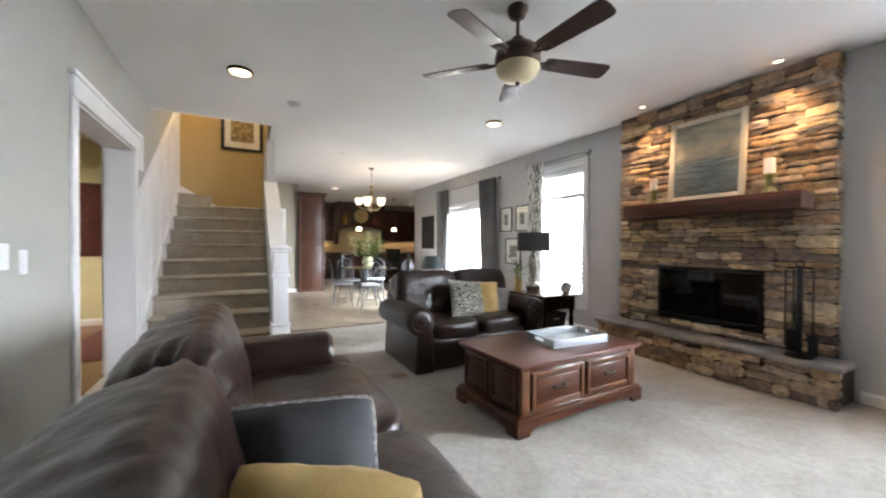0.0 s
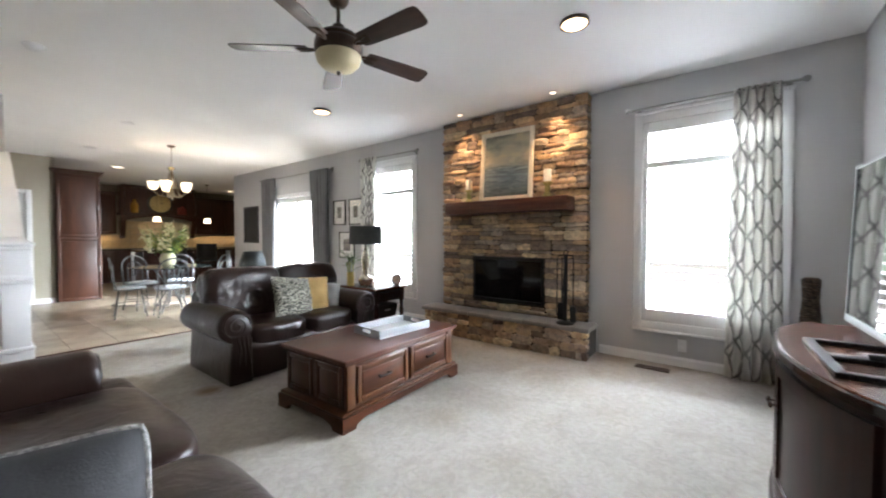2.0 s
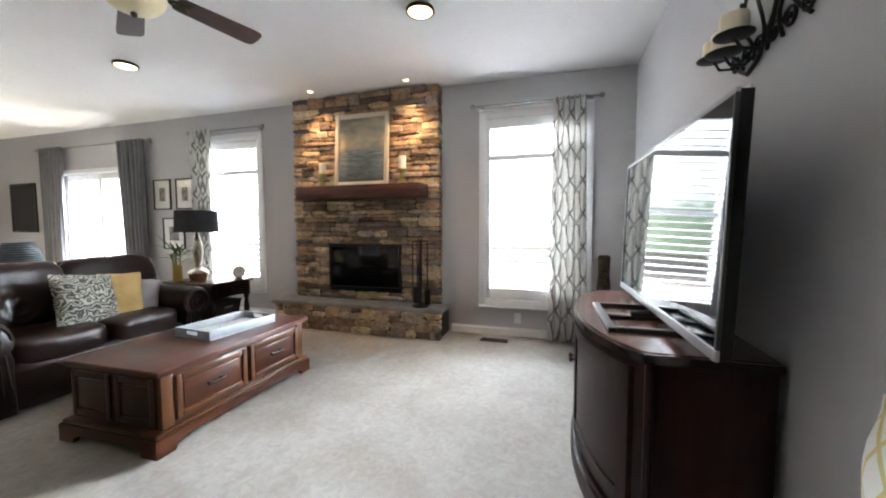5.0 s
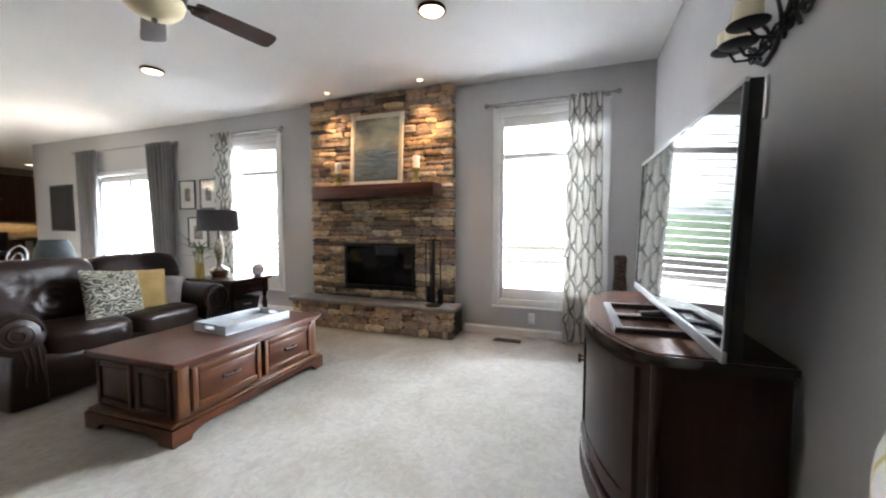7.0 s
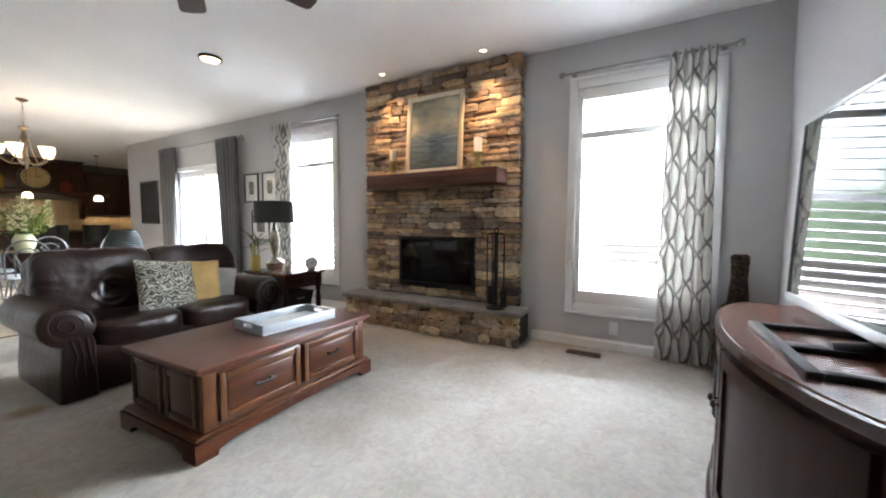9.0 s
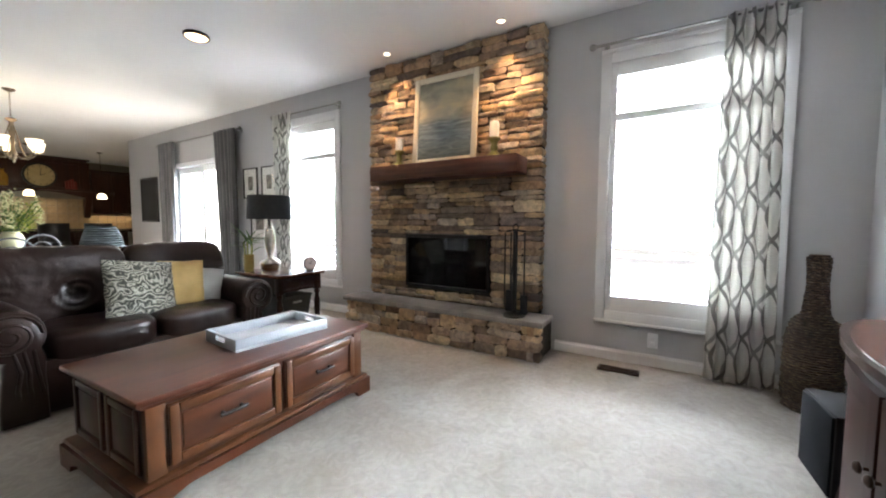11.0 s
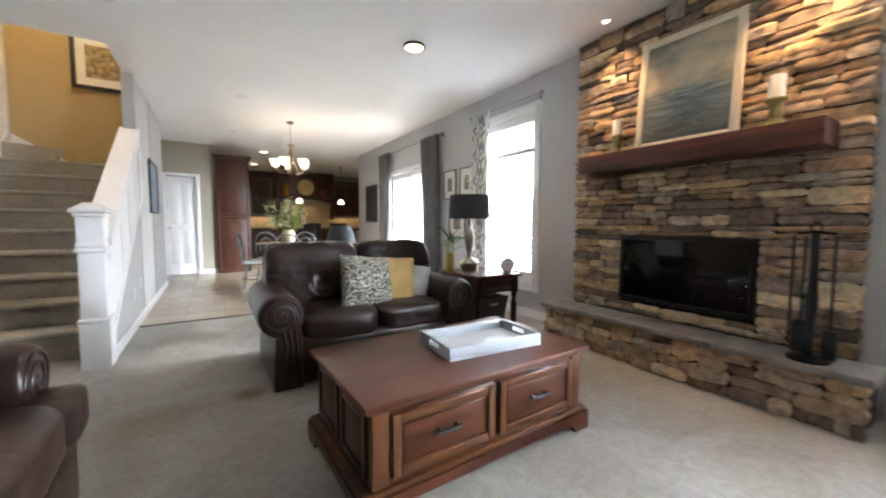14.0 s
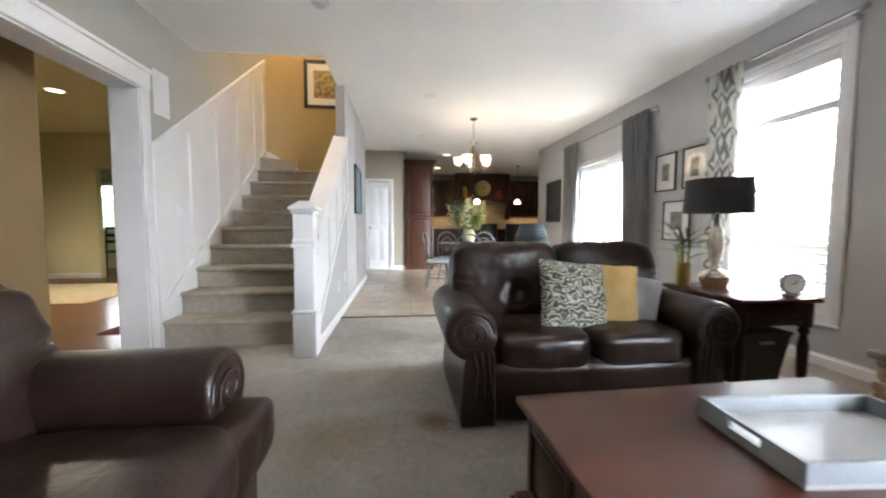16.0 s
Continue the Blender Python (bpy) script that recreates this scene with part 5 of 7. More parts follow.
def desk_clock():
    t = thing("desk_clock", 3.74, 3.52, 0.60, "small round silver desk clock on the end table", "clock", -18)
    t.matrix_world = pose(3.74, 3.52, 0.60, 0, 0, -18) @ Matrix.Scale(1.35, 4)
    bm = lathe(B(), [(0.0, 0), (0.046, 0.0), (0.050, 0.008), (0.050, 0.03), (0.044, 0.034), (0.042, 0.030)], 28)
    for v in bm.verts:
        v.co = Vector((v.co.x, -v.co.z, v.co.y + 0.058))
    part("case", bm, NICKEL, t)
    bm = lathe(B(), [(0.042, 0), (0.042, 0.003)], 28)
    for v in bm.verts:
        v.co = Vector((v.co.x, -0.031 - v.co.z, v.co.y + 0.058))
    face = part("clock_face", bm, WHITE, t)
    part("clock_hand", rod(rod(B(), (0, -0.036, 0.058), (0.012, -0.036, 0.080), 0.0015, None, 6), (0, -0.036, 0.058), (-0.018, -0.036, 0.062), 0.0015, None, 6), IRON, face)
    part("stand", box(B(), -0.03, -0.03, 0, 0.03, 0.01, 0.011, bev=0.004), NICKEL, t)


desk_clock()


# ---- media corner ----
def bowed(bm, w, d, out, z0, z1, grow=0.0, n=56):
    """A slab with a bowed front towards +y; its back lies at y = 0."""
    pts = [(-w / 2 - grow, 0), (w / 2 + grow, 0)]
    for i in range(n + 1):
        x = (w / 2 + grow) * (1 - 2 * i / n)
        u = x / (w / 2 + grow)
        pts.append((x, d + grow + out * max(0.0, 1 - u * u) ** 0.7))
    return extrude_outline(bm, pts, z1 - z0, "z", z0)


EDGE_GLOSS = wood("dark_gloss_edge", (0.010, 0.004, 0.003), (0.040, 0.014, 0.008), 0.14, (1.2, 8, 8), 2.0, 0.5)


def media_console():
    w, d, o = 1.26, 0.36, 0.20
    t = thing("media_console", 2.40, TY + 0.035, 0, "dark mahogany bow-front media console with cabinet doors", "media console")
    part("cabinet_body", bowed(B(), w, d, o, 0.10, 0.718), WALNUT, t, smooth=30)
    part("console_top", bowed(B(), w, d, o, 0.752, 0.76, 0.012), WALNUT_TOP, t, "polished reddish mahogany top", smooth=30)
    part("top_edge", bowed(B(), w, d, o, 0.732, 0.757, 0.032), EDGE_GLOSS, t, "glossy near-black edge moulding", smooth=30)
    part("cornice", bowed(B(), w, d, o, 0.718, 0.732, 0.016), EDGE_GLOSS, t, smooth=30)
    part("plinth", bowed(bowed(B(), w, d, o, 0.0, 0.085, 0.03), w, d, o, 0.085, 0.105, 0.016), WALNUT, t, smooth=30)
    for k in range(2):
        a, b = -w / 2 + 0.03 + k * (w - 0.06) / 2, -w / 2 + 0.03 + (k + 1) * (w - 0.06) / 2
        a, b = a + 0.008, b - 0.008

        def curve(x):
            return d + o * max(0.0, 1 - (2 * x / w) ** 2) ** 0.7

        def strip(x0, x1, z0, z1, e0, e1, n=8):
            pts = [(x0 + (x1 - x0) * i / n, curve(x0 + (x1 - x0) * i / n) + e0) for i in range(n + 1)] + [(x1 - (x1 - x0) * i / n, curve(x1 - (x1 - x0) * i / n) + e1) for i in range(n + 1)]
            return extrude_outline(B(), pts, z1 - z0, "z", z0)
        door = part("door", strip(a, b, 0.145, 0.69, 0.001, 0.010), WALNUT, t, smooth=30)
        for nm, box4 in (("stile", (a, a + 0.045, 0.145, 0.69)), ("stile", (b - 0.045, b, 0.145, 0.69)), ("rail", (a + 0.045, b - 0.045, 0.145, 0.20)), ("rail", (a + 0.045, b - 0.045, 0.635, 0.69))):
            part(nm, strip(*box4, 0.010, 0.020), WALNUT, door, smooth=30)
        kx = b - 0.022 if k % 2 == 0 else a + 0.022
        kn = lathe_y(0, 0, 0, 0.015)
        for v in kn.verts:
            v.co = Vector((kx + v.co.x, curve(kx) + 0.018 - v.co.y, 0.50 + v.co.z))
        part("knob", kn, BRONZE, door, "dark round knob")
    for sx in (-1, 1):
        part("corner_moulding", tube(B(), [(sx * (w / 2 - 0.004), d + 0.004, 0.105), (sx * (w / 2 - 0.004), d + 0.004, 0.72)], 0.016, 10), WALNUT, t)
    return t


media_console()
BLACK_PLASTIC = surface("black_plastic", (0.010, 0.010, 0.011), (0.018, 0.018, 0.02), 0.45, 6, 0.05, 120, spec=0.25)
SPEAKER_CLOTH = surface("black_speaker_cloth", (0.010, 0.011, 0.013), (0.018, 0.019, 0.022), 0.9, 6, 0.2, 300, spec=0.08)
GUNMETAL = surface("gunmetal_bezel", (0.05, 0.052, 0.056), (0.075, 0.078, 0.082), 0.3, 6, 0.02, 120, 0.6)
SILVER_PLASTIC = surface("silver_bezel", (0.35, 0.36, 0.38), (0.45, 0.46, 0.48), 0.25, 6, 0.02, 120, 0.7)


def television():
    t = thing("television", 2.27, -0.44, 0.76, "large flat-screen television with a thin silver bezel", "television", 1.5)
    hw, z0, z1 = 0.69, 0.045, 0.80
    part("tv_body", box(bx(-hw, -0.03, z0, hw, 0.008, z1, bev=0.004), -hw * 0.7, -0.055, z0 + 0.06, hw * 0.7, -0.028, z1 - 0.2, bev=0.02), BLACK_PLASTIC, t)
    part("top_bezel", bx(-hw - 0.003, 0.004, z1 - 0.010, hw + 0.003, 0.016, z1 + 0.003, bev=0.002), SILVER_PLASTIC, t, "thin silver bezel")
    part("bottom_bezel", bx(-hw - 0.003, 0.004, z0 - 0.003, hw + 0.003, 0.018, z0 + 0.030, bev=0.003), SILVER_PLASTIC, t, "silver bezel")
    for sx in (-1, 1):
        a, b = sorted((sx * (hw + 0.003), sx * (hw - 0.010)))
        part("side_bezel", bx(a, 0.004, z0 + 0.030, b, 0.016, z1 - 0.010, bev=0.002), GUNMETAL, t, "dark grey bezel")
    part("screen", bx(-hw + 0.010, 0.006, z0 + 0.030, hw - 0.010, 0.011, z1 - 0.010), BLACK_GLASS, t, "glossy black screen", smooth=0)
    for ob in t.children:
        ob.matrix_basis = pose(0, 0.004, 0, 1.8, 0, 0)
    bm = B()
    for a in ((-0.27, 0.20, 0.0, 0.27, 0.235, 0.016), (-0.27, -0.13, 0.0, 0.27, -0.10, 0.016), (-0.27, -0.10, 0.0, -0.235, 0.20, 0.016), (0.235, -0.10, 0.0, 0.27, 0.20, 0.016)):
        box(bm, *a, bev=0.004)
    part("tv_foot", bm, BLACK_PLASTIC, t, "glossy black open-frame foot")
    part("tv_neck", box(tube(B(), [(0, 0.10, 0.010), (0, 0.02, 0.02), (0, -0.035, 0.06), (0, -0.045, 0.2)], 0.022, 10), -0.03, -0.10, 0.002, 0.03, 0.20, 0.014, bev=0.004), BLACK_PLASTIC, t)


television()
sub = thing("subwoofer", 3.27, -0.42, 0, "black boxy subwoofer on the carpet beside the console", "speaker", 4)
part("speaker_box", bx(-0.15, -0.18, 0.02, 0.15, 0.18, 0.36, bev=0.006), BLACK_PLASTIC, sub)
part("speaker_grille", bx(-0.14, 0.18, 0.03, 0.14, 0.19, 0.35, bev=0.003), SPEAKER_CLOTH, sub)
for sx in (-0.12, 0.12):
    for sy in (-0.14, 0.14):
        part("foot", rod(B(), (sx, sy, 0), (sx, sy, 0.022), 0.015), BLACK_PLASTIC, sub)


def candle_sconce():
    t = thing("candle_sconce", 2.0, TY, 1.80, "black wrought-iron wall sconce with four cream candles", "sconce")
    t.matrix_world = pose(2.0, TY, 1.83) @ Matrix.Scale(0.86, 4)
    for k in range(6):
        bm = B()
        x = -0.28 + 0.11 * k
        pts = [(x + 0.07 * math.sin(i * 0.7 + k), 0.012 + 0.03 * math.sin(i * 0.5) ** 2, -0.02 + 0.045 * i) for i in range(8)]
        tube(bm, pts, 0.008, 6)
        spiral(bm, (x, 0.02, 0.02), 0.045, 0.008, 1.6, 0.007, "xz", 1 if k % 2 else -1, 24)
        part("iron_scroll", bm, IRON, t, smooth=60)
    bm = B()
    tube(bm, [(-0.32 + 0.08 * i, 0.014, 0.06 + 0.12 * math.sin(0.8 * i)) for i in range(9)], 0.010, 6)
    part("iron_stem", bm, IRON, t, smooth=60)
    for x, y, z, h, r in ((-0.22, 0.12, 0.14, 0.10, 0.050), (-0.05, 0.15, 0.03, 0.085, 0.050), (0.10, 0.13, 0.02, 0.090, 0.050), (0.24, 0.12, 0.05, 0.085, 0.046)):
        part("arm", tube(B(), [(x * 0.8, 0.015, z - 0.02), (x * 0.9, y * 0.4, z - 0.06), (x, y * 0.8, z - 0.05), (x, y, z - 0.008)], 0.007, 6), IRON, t)
        pan = part("candle_pan", lathe(B(), [(0.0, -0.012), (0.04, -0.010), (0.070, 0.0), (0.072, 0.005), (0.05, 0.0), (0.0, 0.0)], 20, (x, y, z)), IRON, t)
        part("candle", lathe(B(), [(r, 0.001), (r, h - 0.006), (r * 0.9, h), (r * 0.4, h - 0.006), (0.0, h - 0.006)], 20, (x, y, z)), WAX, pan, "cream pillar candle")


candle_sconce()


def grille(name, m, w, h, label, slats, material=None, kind="vent"):
    g = new(name)
    g.matrix_world = m
    tagged(g, label, "vent")
    mat = material or WHITE
    bm = B()
    f = 0.014
    box(bm, -w / 2, -0.008, -h / 2, w / 2, 0, -h / 2 + f, bev=0.002)
    box(bm, -w / 2, -0.008, h / 2 - f, w / 2, 0, h / 2, bev=0.002)
    box(bm, -w / 2, -0.008, -h / 2 + f, -w / 2 + f, 0, h / 2 - f, bev=0.002)
    box(bm, w / 2 - f, -0.008, -h / 2 + f, w / 2, 0, h / 2 - f, bev=0.002)
    part("vent_frame", bm, mat, g)
    # flat sheet whose tone stands in for the shade between the slats
    part("backing", bx(-w / 2 + f, -0.002, -h / 2 + f, w / 2 - f, -0.0005, h / 2 - f), SHADE_DARK if material else GREY_SHADOW, g, smooth=0)
    for k in range(slats):
        z = -h / 2 + f + (h - 2 * f) * (k + 0.5) / slats
        part("slat", bx(-w / 2 + f, -0.007, z - (h - 2 * f) / slats * 0.32, w / 2 - f, -0.003, z + (h - 2 * f) / slats * 0.25), mat, g, smooth=0)
    return g


GREY_SHADOW = surface("vent_gap_shade", (0.62, 0.62, 0.62), (0.68, 0.68, 0.68), 0.8, 8, 0.05, 60)
grille("wall_vent", pose(2.30, TY + 0.001, 1.66, 0, 0, 180), 0.36, 0.16, "white slatted wall vent above the television", 9)
grille("wall_vent", pose(LX + 0.001, 4.86, 2.13, 0, 0, 90), 0.20, 0.36, "white slatted return vent beside the stairs", 14)
grille("floor_register", pose(4.14, 0.60, 0.009, -90, 0, 90), 0.28, 0.10, "dark brown metal floor register in the carpet", 8, BRONZE)


def wall_plate(m, label, kind, gangs=1):
    w = thing("wall_plate", 0, 0, 0, label, kind)
    w.matrix_world = m
    hw = 0.035 + 0.023 * (gangs - 1)
    part("cover_plate", bx(-hw, -0.006, -0.058, hw, 0, 0.058, bev=0.003), WHITE, w)
    for g in range(gangs):
        x = (g - (gangs - 1) / 2) * 0.046
        if kind == "outlet":
            for z in (-0.024, 0.024):
                part("socket", bx(x - 0.016, -0.009, z - 0.015, x + 0.016, -0.005, z + 0.015, bev=0.003), WHITE, w)
        else:
            part("rocker", bx(x - 0.015, -0.010, -0.033, x + 0.015, -0.005, 0.033, bev=0.002), WHITE, w)
    return w


wall_plate(pose(WX - 0.0005, 0.39, 0.20, 0, 0, -90), "white double outlet low on the grey wall", "outlet")
wall_plate(pose(LX + 0.0005, 2.62, 1.12, 0, 0, 90), "white rocker light switch on the greige wall", "light switch")
wall_plate(pose(LX + 0.0005, 2.44, 1.15, 0, 0, 90), "white two-gang light switch on the greige wall", "light switch", 2)
wall_plate(pose(LX + 0.0085, 5.07, 1.17, 0, 0, 90), "white light switch on the stair wainscot", "light switch", 2)
wall_plate(pose(0.5815, 5.95, 0.42, 0, 0, 90), "white outlet low on the stair wall", "outlet")
wall_plate(pose(0.5815, 5.55, 0.36, 0, 0, 90), "white outlet low on the stair wall", "outlet")


# ---- mantel display and fire tools ----
def painting():
    p = thing("seascape_painting", 4.165, 2.155, 1.657, "framed seascape painting leaning on the stone chimney", "painting")
    p.matrix_world = pose(4.165, 2.155, 1.657, 0, 4.5, 0)
    hy, h, f = 0.345, 0.84, 0.055
    bm = B()
    for a in ((0, -hy, 0, 0.025, -hy + f, h), (0, hy - f, 0, 0.025, hy, h), (0, -hy + f, 0, 0.025, hy - f, f), (0, -hy + f, h - f, 0.025, hy - f, h)):
        box(bm, *a, bev=0.007)
    part("picture_frame", bm, CREAM_PAINT, p, "cream painted wooden frame")
    part("canvas", bx(0.010, -hy + f, f, 0.020, hy - f, h - f), SEA, p, "grey-green sea under a pale sky", smooth=0)


painting()
OLIVE_GLAZE = surface("mustard_glaze", (0.28, 0.24, 0.07), (0.42, 0.36, 0.13), 0.35, 14, 0.2, 60)
IVORY = surface("ivory_wax", (0.80, 0.76, 0.68), (0.86, 0.83, 0.76), 0.5, 8, 0.04, 60)
for y, s in ((2.62, 0.92), (1.61, 1.0)):
    c = thing("candle_holder", 4.12, y, 1.655, "mustard ceramic candle holder with an ivory pillar candle", "candle holder", 0, "candles on the mantel")
    part("holder", lathe(B(), [(r * s, z * s) for r, z in ((0.062, 0), (0.064, 0.012), (0.045, 0.03), (0.026, 0.055), (0.034, 0.08), (0.026, 0.105), (0.032, 0.13), (0.054, 0.155), (0.054, 0.165), (0.0, 0.165))], 24), OLIVE_GLAZE, c)
    part("candle", lathe(B(), [(0.040 * s, 0.165 * s), (0.040 * s, 0.295 * s), (0.036 * s, 0.30 * s), (0.012, 0.294 * s), (0, 0.294 * s)], 20), IVORY, c, "ivory pillar candle")


def fire_tools():
    t = thing("fireplace_tools", 4.06, 1.38, 0.333, "black iron fireplace tool set standing on the hearth", "fireplace tools")
    t.matrix_world = pose(4.06, 1.385, 0.333) @ Matrix.Diagonal((0.95, 0.88, 1.06, 1))
    part("tool_base", lathe(B(), [(0.10, 0), (0.105, 0.01), (0.09, 0.018), (0.02, 0.03), (0.014, 0.05)], 24), IRON, t)
    part("centre_post", tube(B(), [(0, 0, 0.03), (0, 0, 0.30), (0, 0, 0.66)], 0.022, 10), IRON, t)
    part("top_bar", tube(tube(B(), [(0, -0.09, 0.66), (0, 0, 0.67), (0, 0.09, 0.66)], 0.008, 8), arc((0, 0, 0.69), 0.025, -90, 270, 14, "yz"), 0.006, 6), IRON, t)
    part("shovel", box(tube(B(), [(0, -0.09, 0.65), (0, -0.09, 0.16)], 0.007, 6), -0.012, -0.125, 0.02, 0.012, -0.055, 0.17, bev=0.01), IRON, t)
    part("brush", box(tube(B(), [(0.02, 0.05, 0.65), (0.02, 0.05, 0.2)], 0.007, 6), -0.015, 0.01, 0.03, 0.05, 0.09, 0.20, bev=0.015), IRON, t)
    part("poker", tube(B(), [(0, 0.10, 0.65), (0, 0.10, 0.08), (0.01, 0.085, 0.05)], 0.007, 6), IRON, t)
    part("tongs", tube(tube(B(), [(-0.04, -0.02, 0.65), (-0.045, -0.035, 0.3), (-0.04, -0.02, 0.05)], 0.006, 6), [(-0.04, -0.01, 0.65), (-0.045, 0.015, 0.3), (-0.04, 0.0, 0.05)], 0.006, 6), IRON, t)


fire_tools()


# ---- curtains and rods ----
def curtain(name, y_at, z_at, z0, folds, depth, material, label, x, n=None, seed=0, uv=1.9):
    """A hanging cloth: y_at(z) gives its two edges at a height; folds run across it."""
    n = n or folds * 10
    rows = 26
    rnd = random.Random(seed)
    ph = [rnd.uniform(-0.5, 0.5) for _ in range(folds + 2)]
    bm = B()
    layer = bm.loops.layers.uv.new("cloth")
    grid = []
    for j in range(rows + 1):
        z = z0 + (z_at - z0) * j / rows
        a, b = y_at(z)
        row = []
        for i in range(n + 1):
            t = i / n
            k = t * folds
            s = math.sin(2 * math.pi * k + ph[int(k) % len(ph)] * 0.4 + 0.25 * math.sin(z * 2.3 + k))
            g = depth * (0.75 + 0.25 * math.sin(1.7 * k + z * 0.8))
            row.append(bm.verts.new((x - 0.02 + g * s, a + (b - a) * t + 0.01 * math.cos(2 * math.pi * k), z)))
        grid.append(row)
    width = abs(y_at(z_at)[1] - y_at(z_at)[0]) * uv
    for j in range(rows):
        for i in range(n):
            f = bm.faces.new((grid[j][i], grid[j][i + 1], grid[j + 1][i + 1], grid[j + 1][i]))
            for loop, (p, q) in zip(f.loops, ((i, j), (i + 1, j), (i + 1, j + 1), (i, j + 1))):
                loop[layer].uv = (p / n * width, z0 + (z_at - z0) * q / rows)
    ob = part(name, bm, material, None, smooth=0)
    ob.data.polygons.foreach_set("use_smooth", [True] * len(ob.data.polygons))
    mod = ob.modifiers.new("thickness", "SOLIDIFY")
    mod.thickness = 0.003
    return tagged(ob, label, "curtain")


def curtain_rod(y0, y1, z, x, label):
    r = thing("curtain_rod", x, (y0 + y1) / 2, z, label, "curtain rod")
    h = (y1 - y0) / 2
    part("pole", rod(B(), (0, -h, 0), (0, h, 0), 0.011), NICKEL, r)
    for s in (-1, 1):
        bm = B()
        bmesh.ops.create_uvsphere(bm, u_segments=16, v_segments=10, radius=0.026, matrix=Matrix.Translation((0, s * (h + 0.022), 0)))
        rod(bm, (0, s * (h - 0.005), 0), (0, s * (h + 0.005), 0), 0.018)
        part("finial", bm, NICKEL, r)
        part("bracket", box(rod(B(), (0, s * (h - 0.07), -0.004), (WX - x, s * (h - 0.07), -0.004), 0.006), WX - x - 0.006, s * (h - 0.07) - 0.02, -0.035, WX - x, s * (h - 0.07) + 0.02, 0.025, bev=0.003), NICKEL, r)
    return r


RX = 4.30
curtain_rod(-0.38, 0.85, 2.455, RX, "brushed nickel curtain rod with ball finials")
curtain_rod(3.65, 4.86, 2.485, RX, "brushed nickel curtain rod with ball finials")
curtain_rod(5.66, 8.18, 2.455, RX, "brushed nickel curtain rod with ball finials")
curtain("trellis_curtain", lambda z: (0.035 + 0.03 * (2.45 - z) / 2.4, -0.265 - 0.05 * (2.45 - z) / 2.4), 2.475, 0.012, 6, 0.030, TRELLIS, "off-white curtain with grey trellis print", RX, seed=2)
curtain("trellis_curtain", lambda z: (4.83, 4.46 + 0.05 * (2.45 - z) / 2.4), 2.505, 0.012, 6, 0.030, TRELLIS, "off-white curtain with grey trellis print", RX, seed=3)
curtain("grey_curtain", lambda z: (5.74, 6.28 - 0.05 * (2.45 - z)), 2.475, 0.012, 6, 0.034, GREY_CURTAIN, "charcoal grey curtain hanging to the floor", RX, seed=4)
curtain("grey_curtain", lambda z: (7.56 + 0.02 * (2.45 - z), 8.10), 2.475, 0.012, 6, 0.034, GREY_CURTAIN, "charcoal grey curtain hanging to the floor", RX, seed=5)


# ---- pictures on the walls ----
MAT_BOARD = surface("white_mat_board", (0.74, 0.73, 0.70), (0.80, 0.79, 0.76), 0.8, 6, 0.05, 120)
PHOTO = surface("dark_photo_print", (0.05, 0.05, 0.055), (0.40, 0.36, 0.30), 0.5, 14, 0.0, 30)
BLACK_WOOD = surface("black_frame_paint", (0.012, 0.011, 0.010), (0.03, 0.027, 0.024), 0.35, 8, 0.1, 80)
CHALK = surface("chalkboard", (0.018, 0.017, 0.018), (0.038, 0.035, 0.036), 0.75, 3, 0.1, 80)
PRINT = surface("sepia_print", (0.08, 0.055, 0.03), (0.62, 0.47, 0.22), 0.7, 16, 0.0, 40)
BLUE_ART = surface("blue_landscape_print", (0.015, 0.03, 0.07), (0.20, 0.33, 0.48), 0.3, 5, 0.0, 20)


def wall_picture(name, m, w, h, fw, mat_w, frame_mat, art, label, category="picture", d=0.022, art_scale=1.0):
    """A framed picture; its back lies at y = 0 and it looks along -y."""
    p = thing(name, 0, 0, 0, label, category)
    p.matrix_world = m
    bm = B()
    for a in ((-w / 2, -d, -h / 2, -w / 2 + fw, 0, h / 2), (w / 2 - fw, -d, -h / 2, w / 2, 0, h / 2), (-w / 2 + fw, -d, -h / 2, w / 2 - fw, 0, -h / 2 + fw), (-w / 2 + fw, -d, h / 2 - fw, w / 2 - fw, 0, h / 2)):
        box(bm, *a, bev=min(0.004, fw / 4))
    part("picture_frame", bm, frame_mat, p)
    iw, ih = w / 2 - fw, h / 2 - fw
    if mat_w:
        part("mat_board", bx(-iw, -d * 0.45, -ih, iw, -d * 0.2, ih), MAT_BOARD, p, "white mat board", smooth=0)
        part("print", bx(-iw + mat_w, -d * 0.55, -ih + mat_w * 1.1, iw - mat_w, -d * 0.43, ih - mat_w * 1.1), art, p, smooth=0)
        pane = part("pane", bx(-iw, -d * 0.72, -ih, iw, -d * 0.62, ih), GLASS, p, smooth=0)
        pane.visible_shadow = False
    else:
        part("print", bx(-iw, -d * 0.5, -ih, iw, -d * 0.2, ih), art, p, smooth=0)
    return p


EAST = lambda y, z: pose(WX - 0.0005, y, z, 0, 0, -90)
wall_picture("framed_photo", EAST(5.54, 1.67), 0.34, 0.44, 0.018, 0.095, BLACK_WOOD, PHOTO, "small framed photo with a wide white mat")
wall_picture("framed_photo", EAST(5.10, 1.67), 0.34, 0.44, 0.018, 0.095, BLACK_WOOD, PHOTO, "small framed photo with a wide white mat")
wall_picture("framed_photo", EAST(5.34, 1.10), 0.42, 0.46, 0.018, 0.10, BLACK_WOOD, PHOTO, "framed photo with a wide white mat")
wall_picture("chalkboard", EAST(8.82, 1.53), 0.70, 0.84, 0.03, 0, BLACK_WOOD, CHALK, "black framed chalkboard on the greige wall", "chalkboard")
